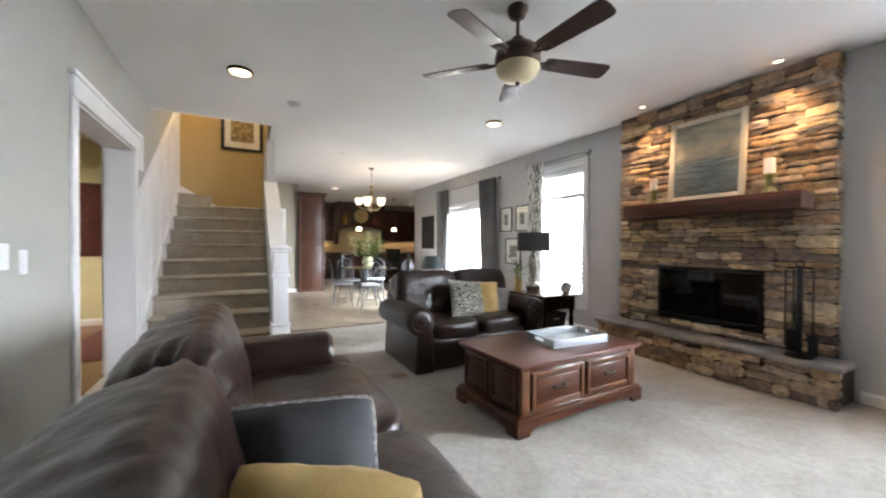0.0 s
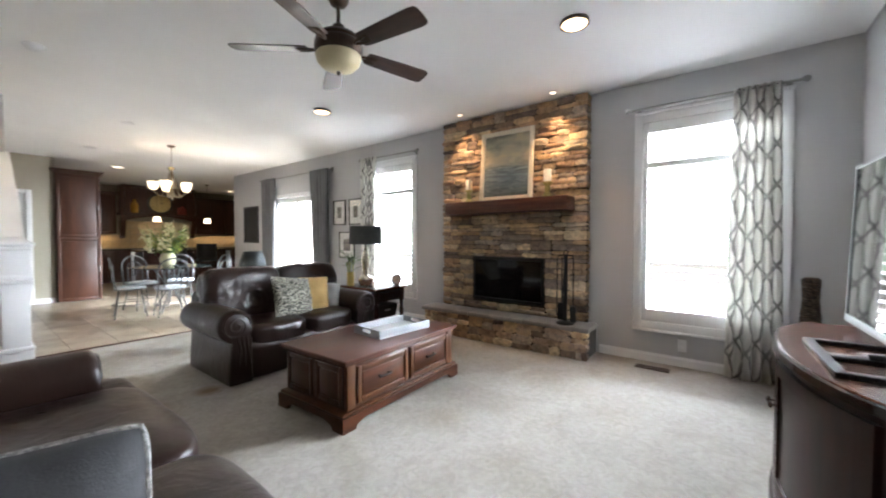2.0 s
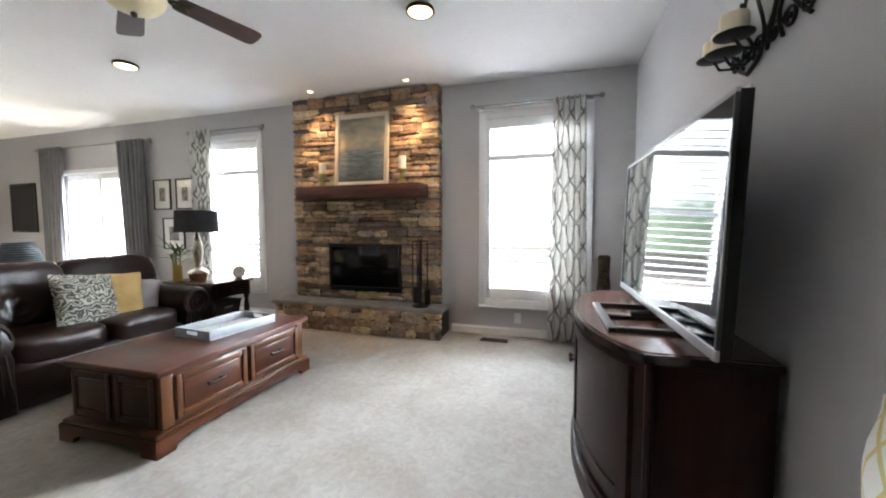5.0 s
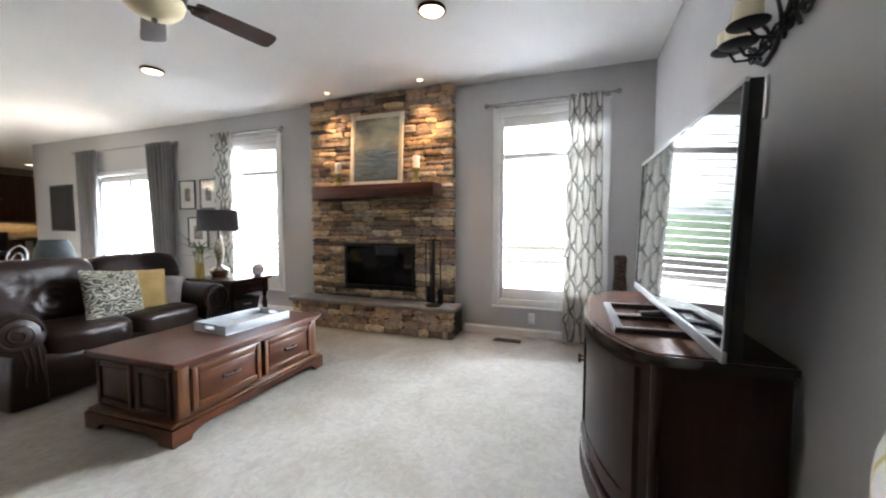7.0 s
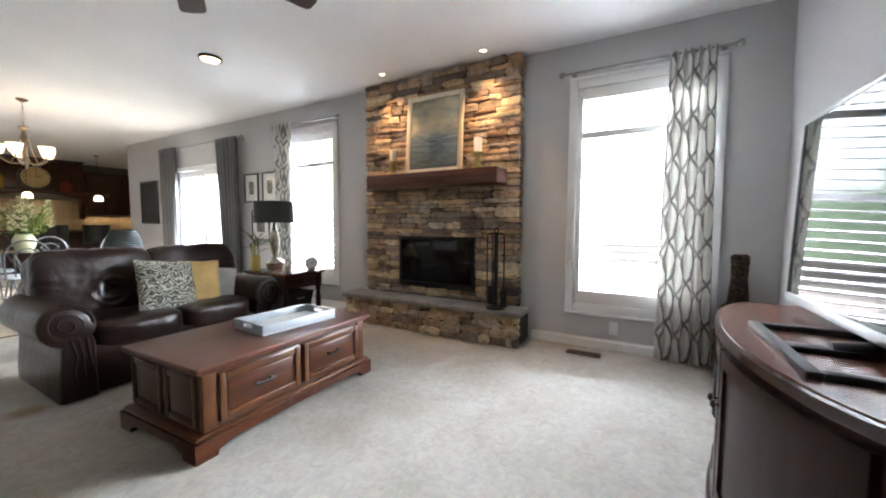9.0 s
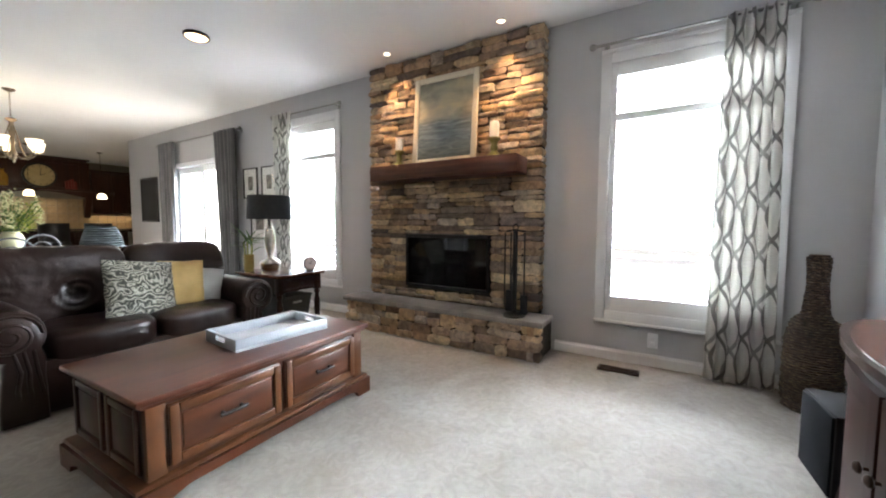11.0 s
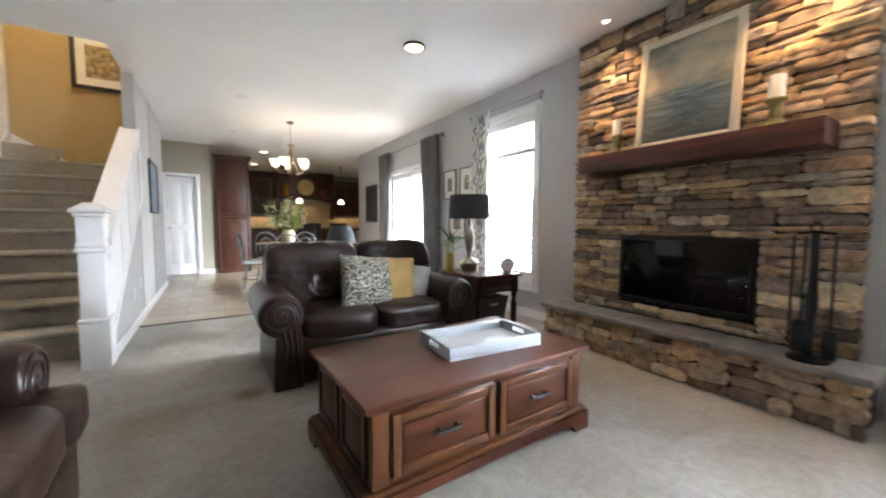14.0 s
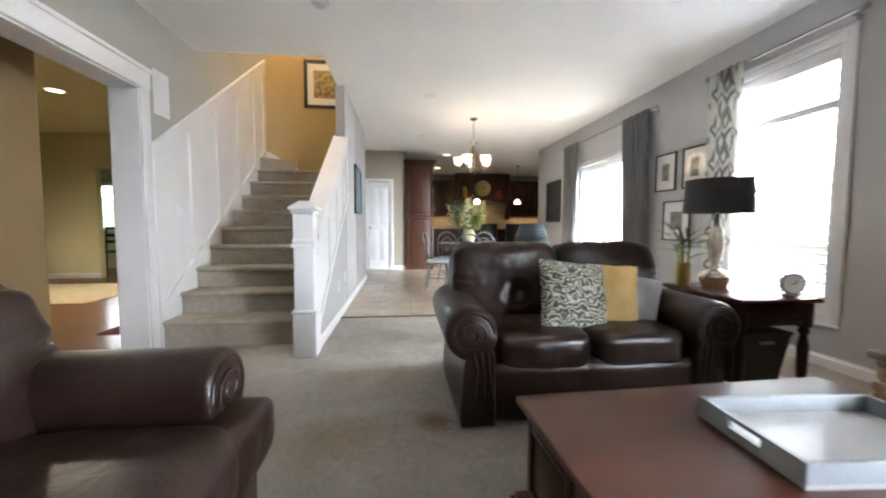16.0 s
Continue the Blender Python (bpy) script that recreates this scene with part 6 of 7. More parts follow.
wall_picture("framed_print", pose(0.5805, 7.40, 1.57, 0, 0, 90), 0.80, 0.72, 0.03, 0, BLACK_WOOD, BLUE_ART, "blue and violet print in a black frame")
wall_picture("botanical_print", pose(0.15, 7.249, 3.12, 0, 0, 0), 0.62, 0.70, 0.05, 0.09, BLACK_WOOD, PRINT, "sepia print in a dark frame on the stairwell wall")


# ---- ceiling fan and ceiling fixtures ----
BOWL = surface("alabaster_glass", (0.62, 0.52, 0.30), (0.74, 0.66, 0.44), 0.3, 6, 0.03, 60)


def ceiling_fan():
    t = thing("ceiling_fan", 1.745, 2.03, H, "bronze five-blade ceiling fan with an alabaster glass bowl", "ceiling fan")
    part("canopy", lathe(B(), [(0.062, 0.0), (0.066, -0.01), (0.064, -0.04), (0.050, -0.065), (0.028, -0.08)][::-1], 28), BRONZE, t)
    part("downrod", rod(B(), (0, 0, -0.21), (0, 0, -0.07), 0.012), BRONZE, t)
    part("motor_housing", lathe(B(), [(0.02, -0.185), (0.035, -0.195), (0.050, -0.235), (0.078, -0.25), (0.12, -0.262), (0.138, -0.285), (0.134, -0.30), (0.146, -0.315), (0.148, -0.352), (0.140, -0.378), (0.134, -0.382), (0.0, -0.382)][::-1], 36), BRONZE, t)
    part("light_bowl", lathe(B(), [(0.138, -0.383), (0.140, -0.39), (0.130, -0.425), (0.102, -0.455), (0.058, -0.474), (0.0, -0.481)][::-1], 36), BOWL, t, "amber alabaster glass bowl")
    part("bowl_finial", lathe(B(), [(0.004, -0.505), (0.012, -0.498), (0.016, -0.488), (0.012, -0.480)], 14), BRONZE, t)
    for k in range(5):
        a = radians(-86 + 72 * k)
        turn = Matrix.Rotation(a, 4, "Z") @ Matrix.Rotation(radians(-12), 4, "X")
        bm = B()
        pts = [(0.19, -0.048), (0.22, -0.055), (0.42, -0.064), (0.60, -0.070), (0.640, -0.066), (0.655, -0.050), (0.660, 0.0), (0.655, 0.050), (0.640, 0.066), (0.60, 0.070), (0.42, 0.064), (0.22, 0.055), (0.19, 0.048)]
        extrude_outline(bm, pts, 0.007, "z", -0.0035)
        blade = part("blade", bm, BLADE, t, "dark wood blade")
        blade.matrix_basis = Matrix.Translation((0, 0, -0.34)) @ turn
        bm = B()
        tube(bm, [(0.10, 0, 0.0), (0.14, 0, -0.006), (0.19, 0.018, -0.008), (0.25, 0.024, -0.008)], 0.009, 6)
        tube(bm, [(0.10, 0, 0.0), (0.14, 0, -0.006), (0.19, -0.018, -0.008), (0.25, -0.024, -0.008)], 0.009, 6)
        box(bm, 0.20, -0.035, -0.010, 0.262, 0.035, -0.004, bev=0.002)
        part("blade_iron", bm, BRONZE, blade)
    return t


ceiling_fan()
LIT = glow("lit_diffuser", (1.0, 0.70, 0.40), 2.2)
LIT_SOFT = glow("lit_amber_glass", (1.0, 0.80, 0.52), 1.3)
LIT_HOT = glow("lit_lamp_face", (1.0, 0.78, 0.50), 2.6)


def disc_light(x, y):
    t = thing("ceiling_light", x, y, H, "round flush ceiling light with a bronze rim", "ceiling light", 0, "flush ceiling lights")
    part("rim", lathe(B(), [(0.085, 0.0), (0.100, -0.004), (0.103, -0.018), (0.100, -0.026), (0.090, -0.028), (0.088, -0.024)][::-1], 36), BRONZE, t, "bronze rim")
    part("diffuser", lathe(B(), [(0.0, -0.038), (0.05, -0.036), (0.080, -0.030), (0.0885, -0.022)], 32), LIT, t, "glowing frosted diffuser")


for x, y in ((0.155, 3.86), (2.93, 3.93), (2.935, 0.95)):
    disc_light(x, y)


def can_light(x, y, r, label, rim=None):
    t = thing("recessed_light", x, y, H, label, "recessed light")
    bm = B()
    n = 32
    rings = []
    for q, z in ((r * 1.3, 0), (r * 1.32, -0.006), (r * 1.02, -0.008), (r, -0.002)):
        rings.append([bm.verts.new((q * math.cos(2 * math.pi * i / n), q * math.sin(2 * math.pi * i / n), z)) for i in range(n)])
    for k in range(3):
        for i in range(n):
            bm.faces.new((rings[k][i], rings[k][(i + 1) % n], rings[k + 1][(i + 1) % n], rings[k + 1][i]))
    part("trim_ring", bm, rim or WHITE, t)
    part("lamp_face", lathe(B(), [(r * 0.98, -0.004), (r * 0.98, -0.001)], 28), LIT_HOT, t, "glowing lamp face")


for x, y in ((4.065, 2.72), (4.08, 1.545)):
    can_light(x, y, 0.030, "small white recessed spot over the mantel")
for x, y in ((2.36, 10.43), (2.33, 12.53), (5.62, 12.85)):
    can_light(x, y, 0.085, "white recessed kitchen downlight")
can_light(-3.12, 6.78, 0.085, "white recessed hall downlight")
for x, y, nm, lb in ((0.66, 4.45, "smoke_detector", "round white smoke detector on the ceiling"), (1.65, 6.39, "ceiling_speaker", "flat white disc on the ceiling"), (1.64, 8.60, "ceiling_speaker", "flat white disc on the ceiling")):
    t = thing(nm, x, y, H, lb, "detector")
    if nm == "smoke_detector":
        part("base_plate", lathe(B(), [(0.068, 0), (0.070, -0.010), (0.066, -0.014)][::-1], 28), WHITE, t)
        part("sensor_dome", lathe(B(), [(0.0, -0.042), (0.035, -0.040), (0.052, -0.028), (0.058, -0.014)], 28), WHITE, t)
    else:
        part("rim", lathe(B(), [(0.075, 0), (0.078, -0.005), (0.070, -0.009), (0.0, -0.007)][::-1], 28), WHITE, t)


def chandelier():
    t = thing("chandelier", 2.42, 7.37, H, "five-arm chandelier with lit frosted glass shades", "chandelier")
    part("canopy", lathe(B(), [(0.02, -0.035), (0.045, -0.022), (0.060, -0.004), (0.060, 0.0)], 24), BRONZE, t)
    bm = B()
    for k in range(12):
        z = -0.04 - k * 0.026
        ring = [(0.008 * math.cos(a), 0.0, z + 0.017 * math.sin(a)) if k % 2 else (0.0, 0.008 * math.cos(a), z + 0.017 * math.sin(a)) for a in [2 * math.pi * i / 10 for i in range(11)]]
        tube(bm, ring, 0.0025, 5)
    part("chain", bm, BRASSY, t)
    part("column", lathe(B(), [(0.006, -0.34), (0.05, -0.36), (0.056, -0.37), (0.022, -0.40), (0.018, -0.46), (0.032, -0.52), (0.020, -0.60), (0.018, -0.72), (0.040, -0.80), (0.030, -0.83), (0.012, -0.87), (0.016, -0.89), (0.0, -0.905)][::-1], 20), BRASSY, t, "antiqued nickel column")
    for k in range(5):
        a = radians(20 + 72 * k)
        c, s = math.cos(a), math.sin(a)
        prof = [(0.02, -0.80), (0.07, -0.84), (0.14, -0.84), (0.20, -0.80), (0.24, -0.755), (0.245, -0.735)]
        arm = part("arm", tube(tube(B(), [(r * c, r * s, z) for r, z in prof], 0.008, 8), [(r * c, r * s, z) for r, z in ((0.015, -0.42), (0.05, -0.55), (0.08, -0.70), (0.13, -0.82))], 0.006, 6), BRASSY, t, smooth=60)
        at = (0.245 * c, 0.245 * s, -0.735)
        part("shade", lathe(B(), [(0.018, 0.0), (0.040, 0.004), (0.058, 0.03), (0.064, 0.065), (0.074, 0.105), (0.084, 0.122), (0.080, 0.122), (0.058, 0.07), (0.030, 0.02), (0.0, 0.016)], 24, at), LIT_SOFT, arm, "lit frosted glass shade")
    return t


BRASSY = surface("antique_nickel", (0.16, 0.13, 0.09), (0.27, 0.22, 0.16), 0.35, 10, 0.1, 60, 0.8)
chandelier()

# ---- lamp behind the loveseat ----
SLATE_SHADE = surface("blue_grey_shade_cloth", (0.060, 0.078, 0.088), (0.115, 0.140, 0.150), 0.5, 18, 0.4, 70)
side = thing("accent_table", 2.42, 4.62, 0, "small round dark wooden accent table", "side table")
part("tabletop", lathe(B(), [(0.0, 0.53), (0.20, 0.53), (0.205, 0.54), (0.20, 0.552), (0.0, 0.552)], 32), WALNUT_TOP, side)
part("pedestal", lathe(B(), [(0.15, 0.0), (0.14, 0.02), (0.04, 0.05), (0.03, 0.2), (0.045, 0.3), (0.03, 0.5), (0.06, 0.53)], 20), WALNUT, side)
lmp = thing("table_lamp", 2.42, 4.62, 0.552, "small table lamp with a blue-grey tapered shade", "table lamp")
part("lamp_base", lathe(B(), [(0.06, 0), (0.065, 0.01), (0.05, 0.03), (0.075, 0.10), (0.06, 0.19), (0.02, 0.24), (0.012, 0.34)], 20), MERCURY, lmp)
bm = B()
rings = []
outer = [(0.150 - 0.052 * (i / 18) ** 1.6 + 0.0035 * math.cos(i * math.pi), 0.325 + 0.18 * i / 18) for i in range(19)]
for r, z in outer + [(r - 0.006, z) for r, z in outer[::-1]]:
    rings.append([bm.verts.new((r * math.cos(2 * math.pi * i / 32), r * math.sin(2 * math.pi * i / 32), z)) for i in range(32)])
for k in range(38):
    for i in range(32):
        bm.faces.new((rings[k][i], rings[k][(i + 1) % 32], rings[(k + 1) % 38][(i + 1) % 32], rings[(k + 1) % 38][i]))
part("shade", bm, SLATE_SHADE, lmp, "blue-grey ribbed shade")
part("harp", rod(rod(B(), (0, 0, 0.33), (0, 0, 0.50), 0.004), (-0.083, 0, 0.50), (0.083, 0, 0.50), 0.003), NICKEL, lmp)

# ---- bench with a patterned cushion by the south wall ----


def lattice_material():
    m, nt, links, b = nodes_of("white_gold_lattice")
    tc = nt.new("ShaderNodeTexCoord")
    w1, w2 = nt.new("ShaderNodeTexWave"), nt.new("ShaderNodeTexWave")
    for w, rz in ((w1, 35), (w2, -35)):
        mp = nt.new("ShaderNodeMapping")
        mp.inputs["Rotation"].default_value = (0, radians(rz), 0)
        links.new(tc.outputs["Object"], mp.inputs[0])
        links.new(mp.outputs[0], w.inputs["Vector"])
        w.inputs["Scale"].default_value, w.inputs["Distortion"].default_value = 4.2, 0.8
    mx = nt.new("ShaderNodeMath")
    mx.operation = "MAXIMUM"
    links.new(w1.outputs[1], mx.inputs[0])
    links.new(w2.outputs[1], mx.inputs[1])
    r = ramp_node(nt, links, mx.outputs[0], [(0.93, (0.80, 0.79, 0.75)), (0.97, (0.66, 0.55, 0.24))])
    links.new(r.outputs[0], b.inputs["Base Color"])
    b.inputs["Roughness"].default_value = 0.8
    bump_node(nt, links, b, noise_node(nt, links, 240, 2).outputs[0], 0.25, 0.002)
    return m


bench = thing("bench", 1.04, -0.50, 0, "low dark upholstered bench by the wall", "bench")
part("seat", soft(B(), (0, 0, 0.40), (0.50, 0.36, 0.12), 7, 8), SHADE_DARK, bench)
for sx in (-0.2, 0.2):
    for sy in (-0.13, 0.13):
        part("leg", rod(B(), (sx, sy, 0), (sx, sy, 0.35), 0.014, 0.022), WALNUT, bench)
ob = throw_pillow(lattice_material(), 0.46, 0.48, 0.14, pose(1.03, -0.575, 0.70, 14, 16, 0), "white pillow with a thin gold lattice print", 9)

# ---- dining set ----
TILES = bpy.data.meshes.new("tile")
bm = bx(-0.198, -0.198, -0.006, 0.198, 0.198, 0.002)
bm.to_mesh(TILES)
bm.free()


def tile_material():
    m, nt, links, b = nodes_of("travertine_tile")
    info = nt.new("ShaderNodeObjectInfo")
    geo = nt.new("ShaderNodeNewGeometry")
    n = nt.new("ShaderNodeTexNoise")
    n.inputs["Scale"].default_value, n.inputs["Detail"].default_value, n.inputs["Distortion"].default_value = 3.5, 7, 1.0
    links.new(geo.outputs["Position"], n.inputs["Vector"])
    r = ramp_node(nt, links, n.outputs[0], [(0.3, (0.29, 0.225, 0.155)), (0.5, (0.40, 0.335, 0.255)), (0.7, (0.48, 0.42, 0.34))])
    c = mixed(nt, links, r.outputs[0], ramp_node(nt, links, info.outputs["Random"], [(0, (0.82, 0.80, 0.78)), (1, (1.05, 1.04, 1.02))]).outputs[0], 1.0, "MULTIPLY")
    links.new(c, b.inputs["Base Color"])
    b.inputs["Roughness"].default_value = 0.28
    bump_node(nt, links, b, n.outputs[0], 0.1, 0.004)
    return m


TILES.materials.append(tile_material())
CHAIR_METAL = surface("pewter_metal", (0.11, 0.11, 0.115), (0.20, 0.20, 0.205), 0.35, 10, 0.1, 80, 0.6)
SEAT_CLOTH = surface("pale_blue_seat", (0.48, 0.53, 0.58), (0.62, 0.66, 0.70), 0.6, 10, 0.1, 120)


def dining_chair(x, y, rz):
    """Bent-metal cafe chair whose back lies towards +y of its own axes."""
    t = thing("dining_chair", x, y, 0, "pewter bent-metal cafe chair with a pale blue seat", "chair", rz, "chairs round the glass table")
    part("seat", soft(B(), (0, 0, 0.455), (0.40, 0.39, 0.045), 4.5, 10), SEAT_CLOTH, t, "pale blue padded seat")
    part("seat_ring", tube(B(), arc((0, 0, 0.43), 0.19, 0, 360, 28, "xy"), 0.010, 8), CHAIR_METAL, t)
    hoop = [(-0.18, 0.16, 0.43), (-0.19, 0.19, 0.60)] + [(0.19 * math.cos(radians(a)), 0.20 + 0.04 * math.sin(radians(a)), 0.72 + 0.19 * math.sin(radians(a))) for a in range(180, -1, -15)] + [(0.19, 0.19, 0.60), (0.18, 0.16, 0.43)]
    back = part("back_hoop", tube(B(), hoop, 0.011, 8), CHAIR_METAL, t, smooth=60)
    inner = [(-0.10, 0.18, 0.44), (-0.11, 0.19, 0.58)] + [(0.11 * math.cos(radians(a)), 0.20 + 0.03 * math.sin(radians(a)), 0.68 + 0.13 * math.sin(radians(a))) for a in range(180, -1, -20)] + [(0.11, 0.19, 0.58), (0.10, 0.18, 0.44)]
    part("inner_hoop", tube(B(), inner, 0.008, 8), CHAIR_METAL, back, smooth=60)
    bm = B()
    spiral(bm, (0.0, 0.205, 0.60), 0.06, 0.012, 1.5, 0.006)
    part("scroll", bm, CHAIR_METAL, back, smooth=60)
    for sx in (-1, 1):
        for sy in (-1, 1):
            part("leg", tube(B(), [(sx * 0.13, sy * 0.13, 0.43), (sx * 0.155, sy * 0.155, 0.25), (sx * 0.19, sy * 0.19, 0.0)], 0.010, 8), CHAIR_METAL, t)
    part("stretcher", tube(B(), arc((0, 0, 0.20), 0.215, 0, 360, 24, "xy"), 0.007, 6), CHAIR_METAL, t)
    return t


first = dining_chair(1.86, 7.42, 80)
for x, y, rz in ((2.26, 6.98, 175), (2.16, 8.05, 15), (2.72, 8.02, -20), (3.05, 7.45, -80)):
    copy_thing(first, pose(x, y, 0, 0, 0, rz))
GLASS_TOP = surface("table_glass", (0.10, 0.13, 0.13), (0.14, 0.17, 0.17), 0.03, 4, 0.0, 60, rough2=0.05)
GLASS_TOP.node_tree.nodes["Principled BSDF"].inputs["Transmission Weight"].default_value = 0.8
table = thing("dining_table", 2.42, 7.46, 0, "round glass dining table on scrolled metal legs", "dining table")
part("glass_top", lathe(B(), [(0.0, 0.735), (0.56, 0.735), (0.565, 0.741), (0.56, 0.747), (0.0, 0.747)], 48), GLASS_TOP, table, "clear round glass top")
for k in range(4):
    a = radians(45 + 90 * k)
    part("leg", tube(B(), [(r * math.cos(a), r * math.sin(a), z) for r, z in ((0.30, 0.0), (0.26, 0.06), (0.10, 0.30), (0.10, 0.45), (0.24, 0.66), (0.28, 0.734))], 0.013, 8), CHAIR_METAL, table, smooth=60)
part("ring", tube(B(), arc((0, 0, 0.38), 0.10, 0, 360, 20, "xy"), 0.008, 6), CHAIR_METAL, table)
CERAMIC = surface("pale_yellow_ceramic", (0.60, 0.58, 0.36), (0.70, 0.67, 0.45), 0.25, 10, 0.05, 60)
PETAL = surface("cream_petal", (0.60, 0.58, 0.30), (0.76, 0.73, 0.48), 0.6, 20, 0.05, 60)
YGREEN = surface("yellow_green_leaf", (0.26, 0.30, 0.03), (0.46, 0.48, 0.08), 0.5, 14, 0.05, 60)
DGREEN = surface("mid_green_leaf", (0.06, 0.12, 0.03), (0.14, 0.22, 0.06), 0.5, 14, 0.05, 60)
bouquet = thing("flower_vase", 2.36, 7.42, 0.747, "pale yellow vase of white and chartreuse flowers", "flower vase")
bouquet.matrix_world = pose(2.36, 7.42, 0.747) @ Matrix.Scale(1.25, 4)
part("vase", lathe(B(), [(0.055, 0), (0.065, 0.01), (0.088, 0.07), (0.092, 0.11), (0.075, 0.155), (0.062, 0.17), (0.066, 0.182), (0.058, 0.18), (0.055, 0.15)], 28), CERAMIC, bouquet, "pale yellow ceramic vase")
rnd = random.Random(21)
stems, lite, dark, white = B(), B(), B(), B()
for k in range(46):
    a, out, up = rnd.uniform(0, 6.28), rnd.uniform(0.05, 0.26), rnd.uniform(0.28, 0.56)
    tip = Vector((out * math.cos(a), out * math.sin(a), up))
    tube(stems, [(0.02 * math.cos(a), 0.02 * math.sin(a), 0.10), (tip.x * 0.4, tip.y * 0.4, up * 0.6), tip], 0.003, 5)
    if k % 3 == 0:
        for q in range(26):
            c = tip + Vector((rnd.gauss(0, 0.018), rnd.gauss(0, 0.018), rnd.uniform(-0.10, 0.06)))
            bmesh.ops.create_icosphere(white, subdivisions=1, radius=rnd.uniform(0.006, 0.013), matrix=Matrix.Translation(c))
    else:
        tgt = lite if k % 3 == 1 else dark
        for q in range(20):
            c = tip * rnd.uniform(0.55, 1.0) + Vector((rnd.gauss(0, 0.03), rnd.gauss(0, 0.03), rnd.gauss(0, 0.03)))
            blade_leaf(tgt, c, (rnd.uniform(-1, 1), rnd.uniform(-1, 1), rnd.uniform(-0.2, 0.9)), rnd.uniform(0.03, 0.06), 0.010, 0.008)
part("stem", stems, DGREEN, bouquet, smooth=60)
tagged(part("blossom", white, PETAL, bouquet, "small white blossoms", smooth=60), kind="stuff")
tagged(part("bright_leaf", lite, YGREEN, bouquet, "chartreuse leaves", smooth=60), kind="stuff")
tagged(part("green_leaf", dark, DGREEN, bouquet, "green leaves", smooth=60), kind="stuff")

# ---- door by the pantry ----
door = fixed(thing("door_2", 0.75, 10.15, 0, "white painted panelled interior door, closed", "door"))
part("door_leaf", bx(-0.245, 0.03, 0.008, 0.245, 0.065, 2.03), WHITE, door)
for x0, x1 in ((-0.20, -0.02), (0.02, 0.20)):
    for z0, z1 in ((0.22, 0.92), (1.05, 1.88)):
        part("panel", bx(x0, 0.024, z0, x1, 0.032, z1, bev=0.006), WHITE, door)
for x0, x1 in ((-0.33, -0.25), (0.25, 0.33)):
    part("casing", bx(x0, -0.018, 0, x1, 0.0, 2.10, bev=0.005), WHITE, door)
part("casing", bx(-0.25, -0.018, 2.035, 0.25, 0.0, 2.10, bev=0.005), WHITE, door)
bm = lathe_y(-0.21, 0.03, 0.98, 0.026)
part("door_knob", bm, NICKEL, door, "nickel knob")

# ---- kitchen ----
CAB = wood("kitchen_cherry", (0.034, 0.012, 0.007), (0.082, 0.029, 0.014), 0.36, (10, 10, 1.2), 2.0)
GRANITE = surface("dark_granite", (0.015, 0.014, 0.013), (0.09, 0.075, 0.06), 0.15, 30, 0.02, 160)
SPLASH = surface("tumbled_splash_tile", (0.42, 0.31, 0.18), (0.60, 0.47, 0.30), 0.5, 9, 0.2, 50)
STEEL = surface("stainless_steel", (0.45, 0.46, 0.47), (0.56, 0.57, 0.58), 0.28, 5, 0.03, 120, 1.0)


def cabinet(name, x0, x1, y0, y1, z0, z1, doors, label, rows=1, crown=False):
    """A cabinet unit whose doors look along -y."""
    c = thing(name, (x0 + x1) / 2, y0, z0, label, "cabinet")
    hw, d, h = (x1 - x0) / 2, y1 - y0, z1 - z0
    part("body", bx(-hw + 0.001, 0.0, 0, hw - 0.001, d, h), CAB, c, smooth=0)
    dw, rh = 2 * hw / doors, h / rows
    for r in range(rows):
        for k in range(doors):
            a, b = -hw + dw * k + 0.006, -hw + dw * (k + 1) - 0.006
            leaf = part("door", framed_panel(bx(a, -0.018, r * rh + 0.008, b, -0.0005, (r + 1) * rh - 0.008, bev=0.002), a + 0.004, r * rh + 0.012, b - 0.004, (r + 1) * rh - 0.012, -0.017, -1, 0.05), CAB, c, "raised-panel door")
            part("pull", rod(B(), (b - 0.03 if k % 2 == 0 else a + 0.03, -0.045, r * rh + rh * 0.45), (b - 0.03 if k % 2 == 0 else a + 0.03, -0.045, r * rh + rh * 0.45 + 0.10), 0.005), NICKEL, leaf)
    if crown:
        bm = B()
        box(bm, -hw - 0.03, -0.05, h, hw + 0.03, d, h + 0.035, bev=0.01)
        box(bm, -hw - 0.055, -0.075, h + 0.035, hw + 0.055, d, h + 0.075, bev=0.012)
        part("crown", bm, CAB, c)
    return c


cabinet("pantry_cabinet", 1.365, 2.0, 10.08, 10.70, 0.0, 2.46, 1, "tall dark cherry pantry cabinet with crown moulding", 2, True)
cabinet("wall_cabinet", 2.0, 2.95, 13.65, 13.99, 1.35, 2.44, 2, "dark cherry wall cabinet with raised panels", 1, True)
cabinet("wall_cabinet", 4.90, 5.75, 13.65, 13.99, 1.35, 2.44, 2, "dark cherry wall cabinet with raised panels", 1, True)
cabinet("wall_cabinet", 5.76, 6.60, 13.65, 13.99, 1.35, 2.44, 2, "dark cherry wall cabinet with raised panels", 1, True)
for x0, x1 in ((1.40, 2.30), (2.31, 3.20), (4.70, 5.60), (5.61, 6.60)):
    cabinet("base_cabinet", x0, x1, 13.40, 13.99, 0.0, 0.88, 2, "dark cherry base cabinet under granite")
stove = thing("range", 3.95, 13.38, 0, "stainless steel range below the hood", "stove")
part("oven_body", bx(-0.745, 0, 0, 0.745, 0.60, 0.90, bev=0.004), STEEL, stove)
part("oven_door", bx(-0.70, -0.03, 0.15, 0.70, -0.001, 0.74, bev=0.01), BLACK_GLASS, stove)
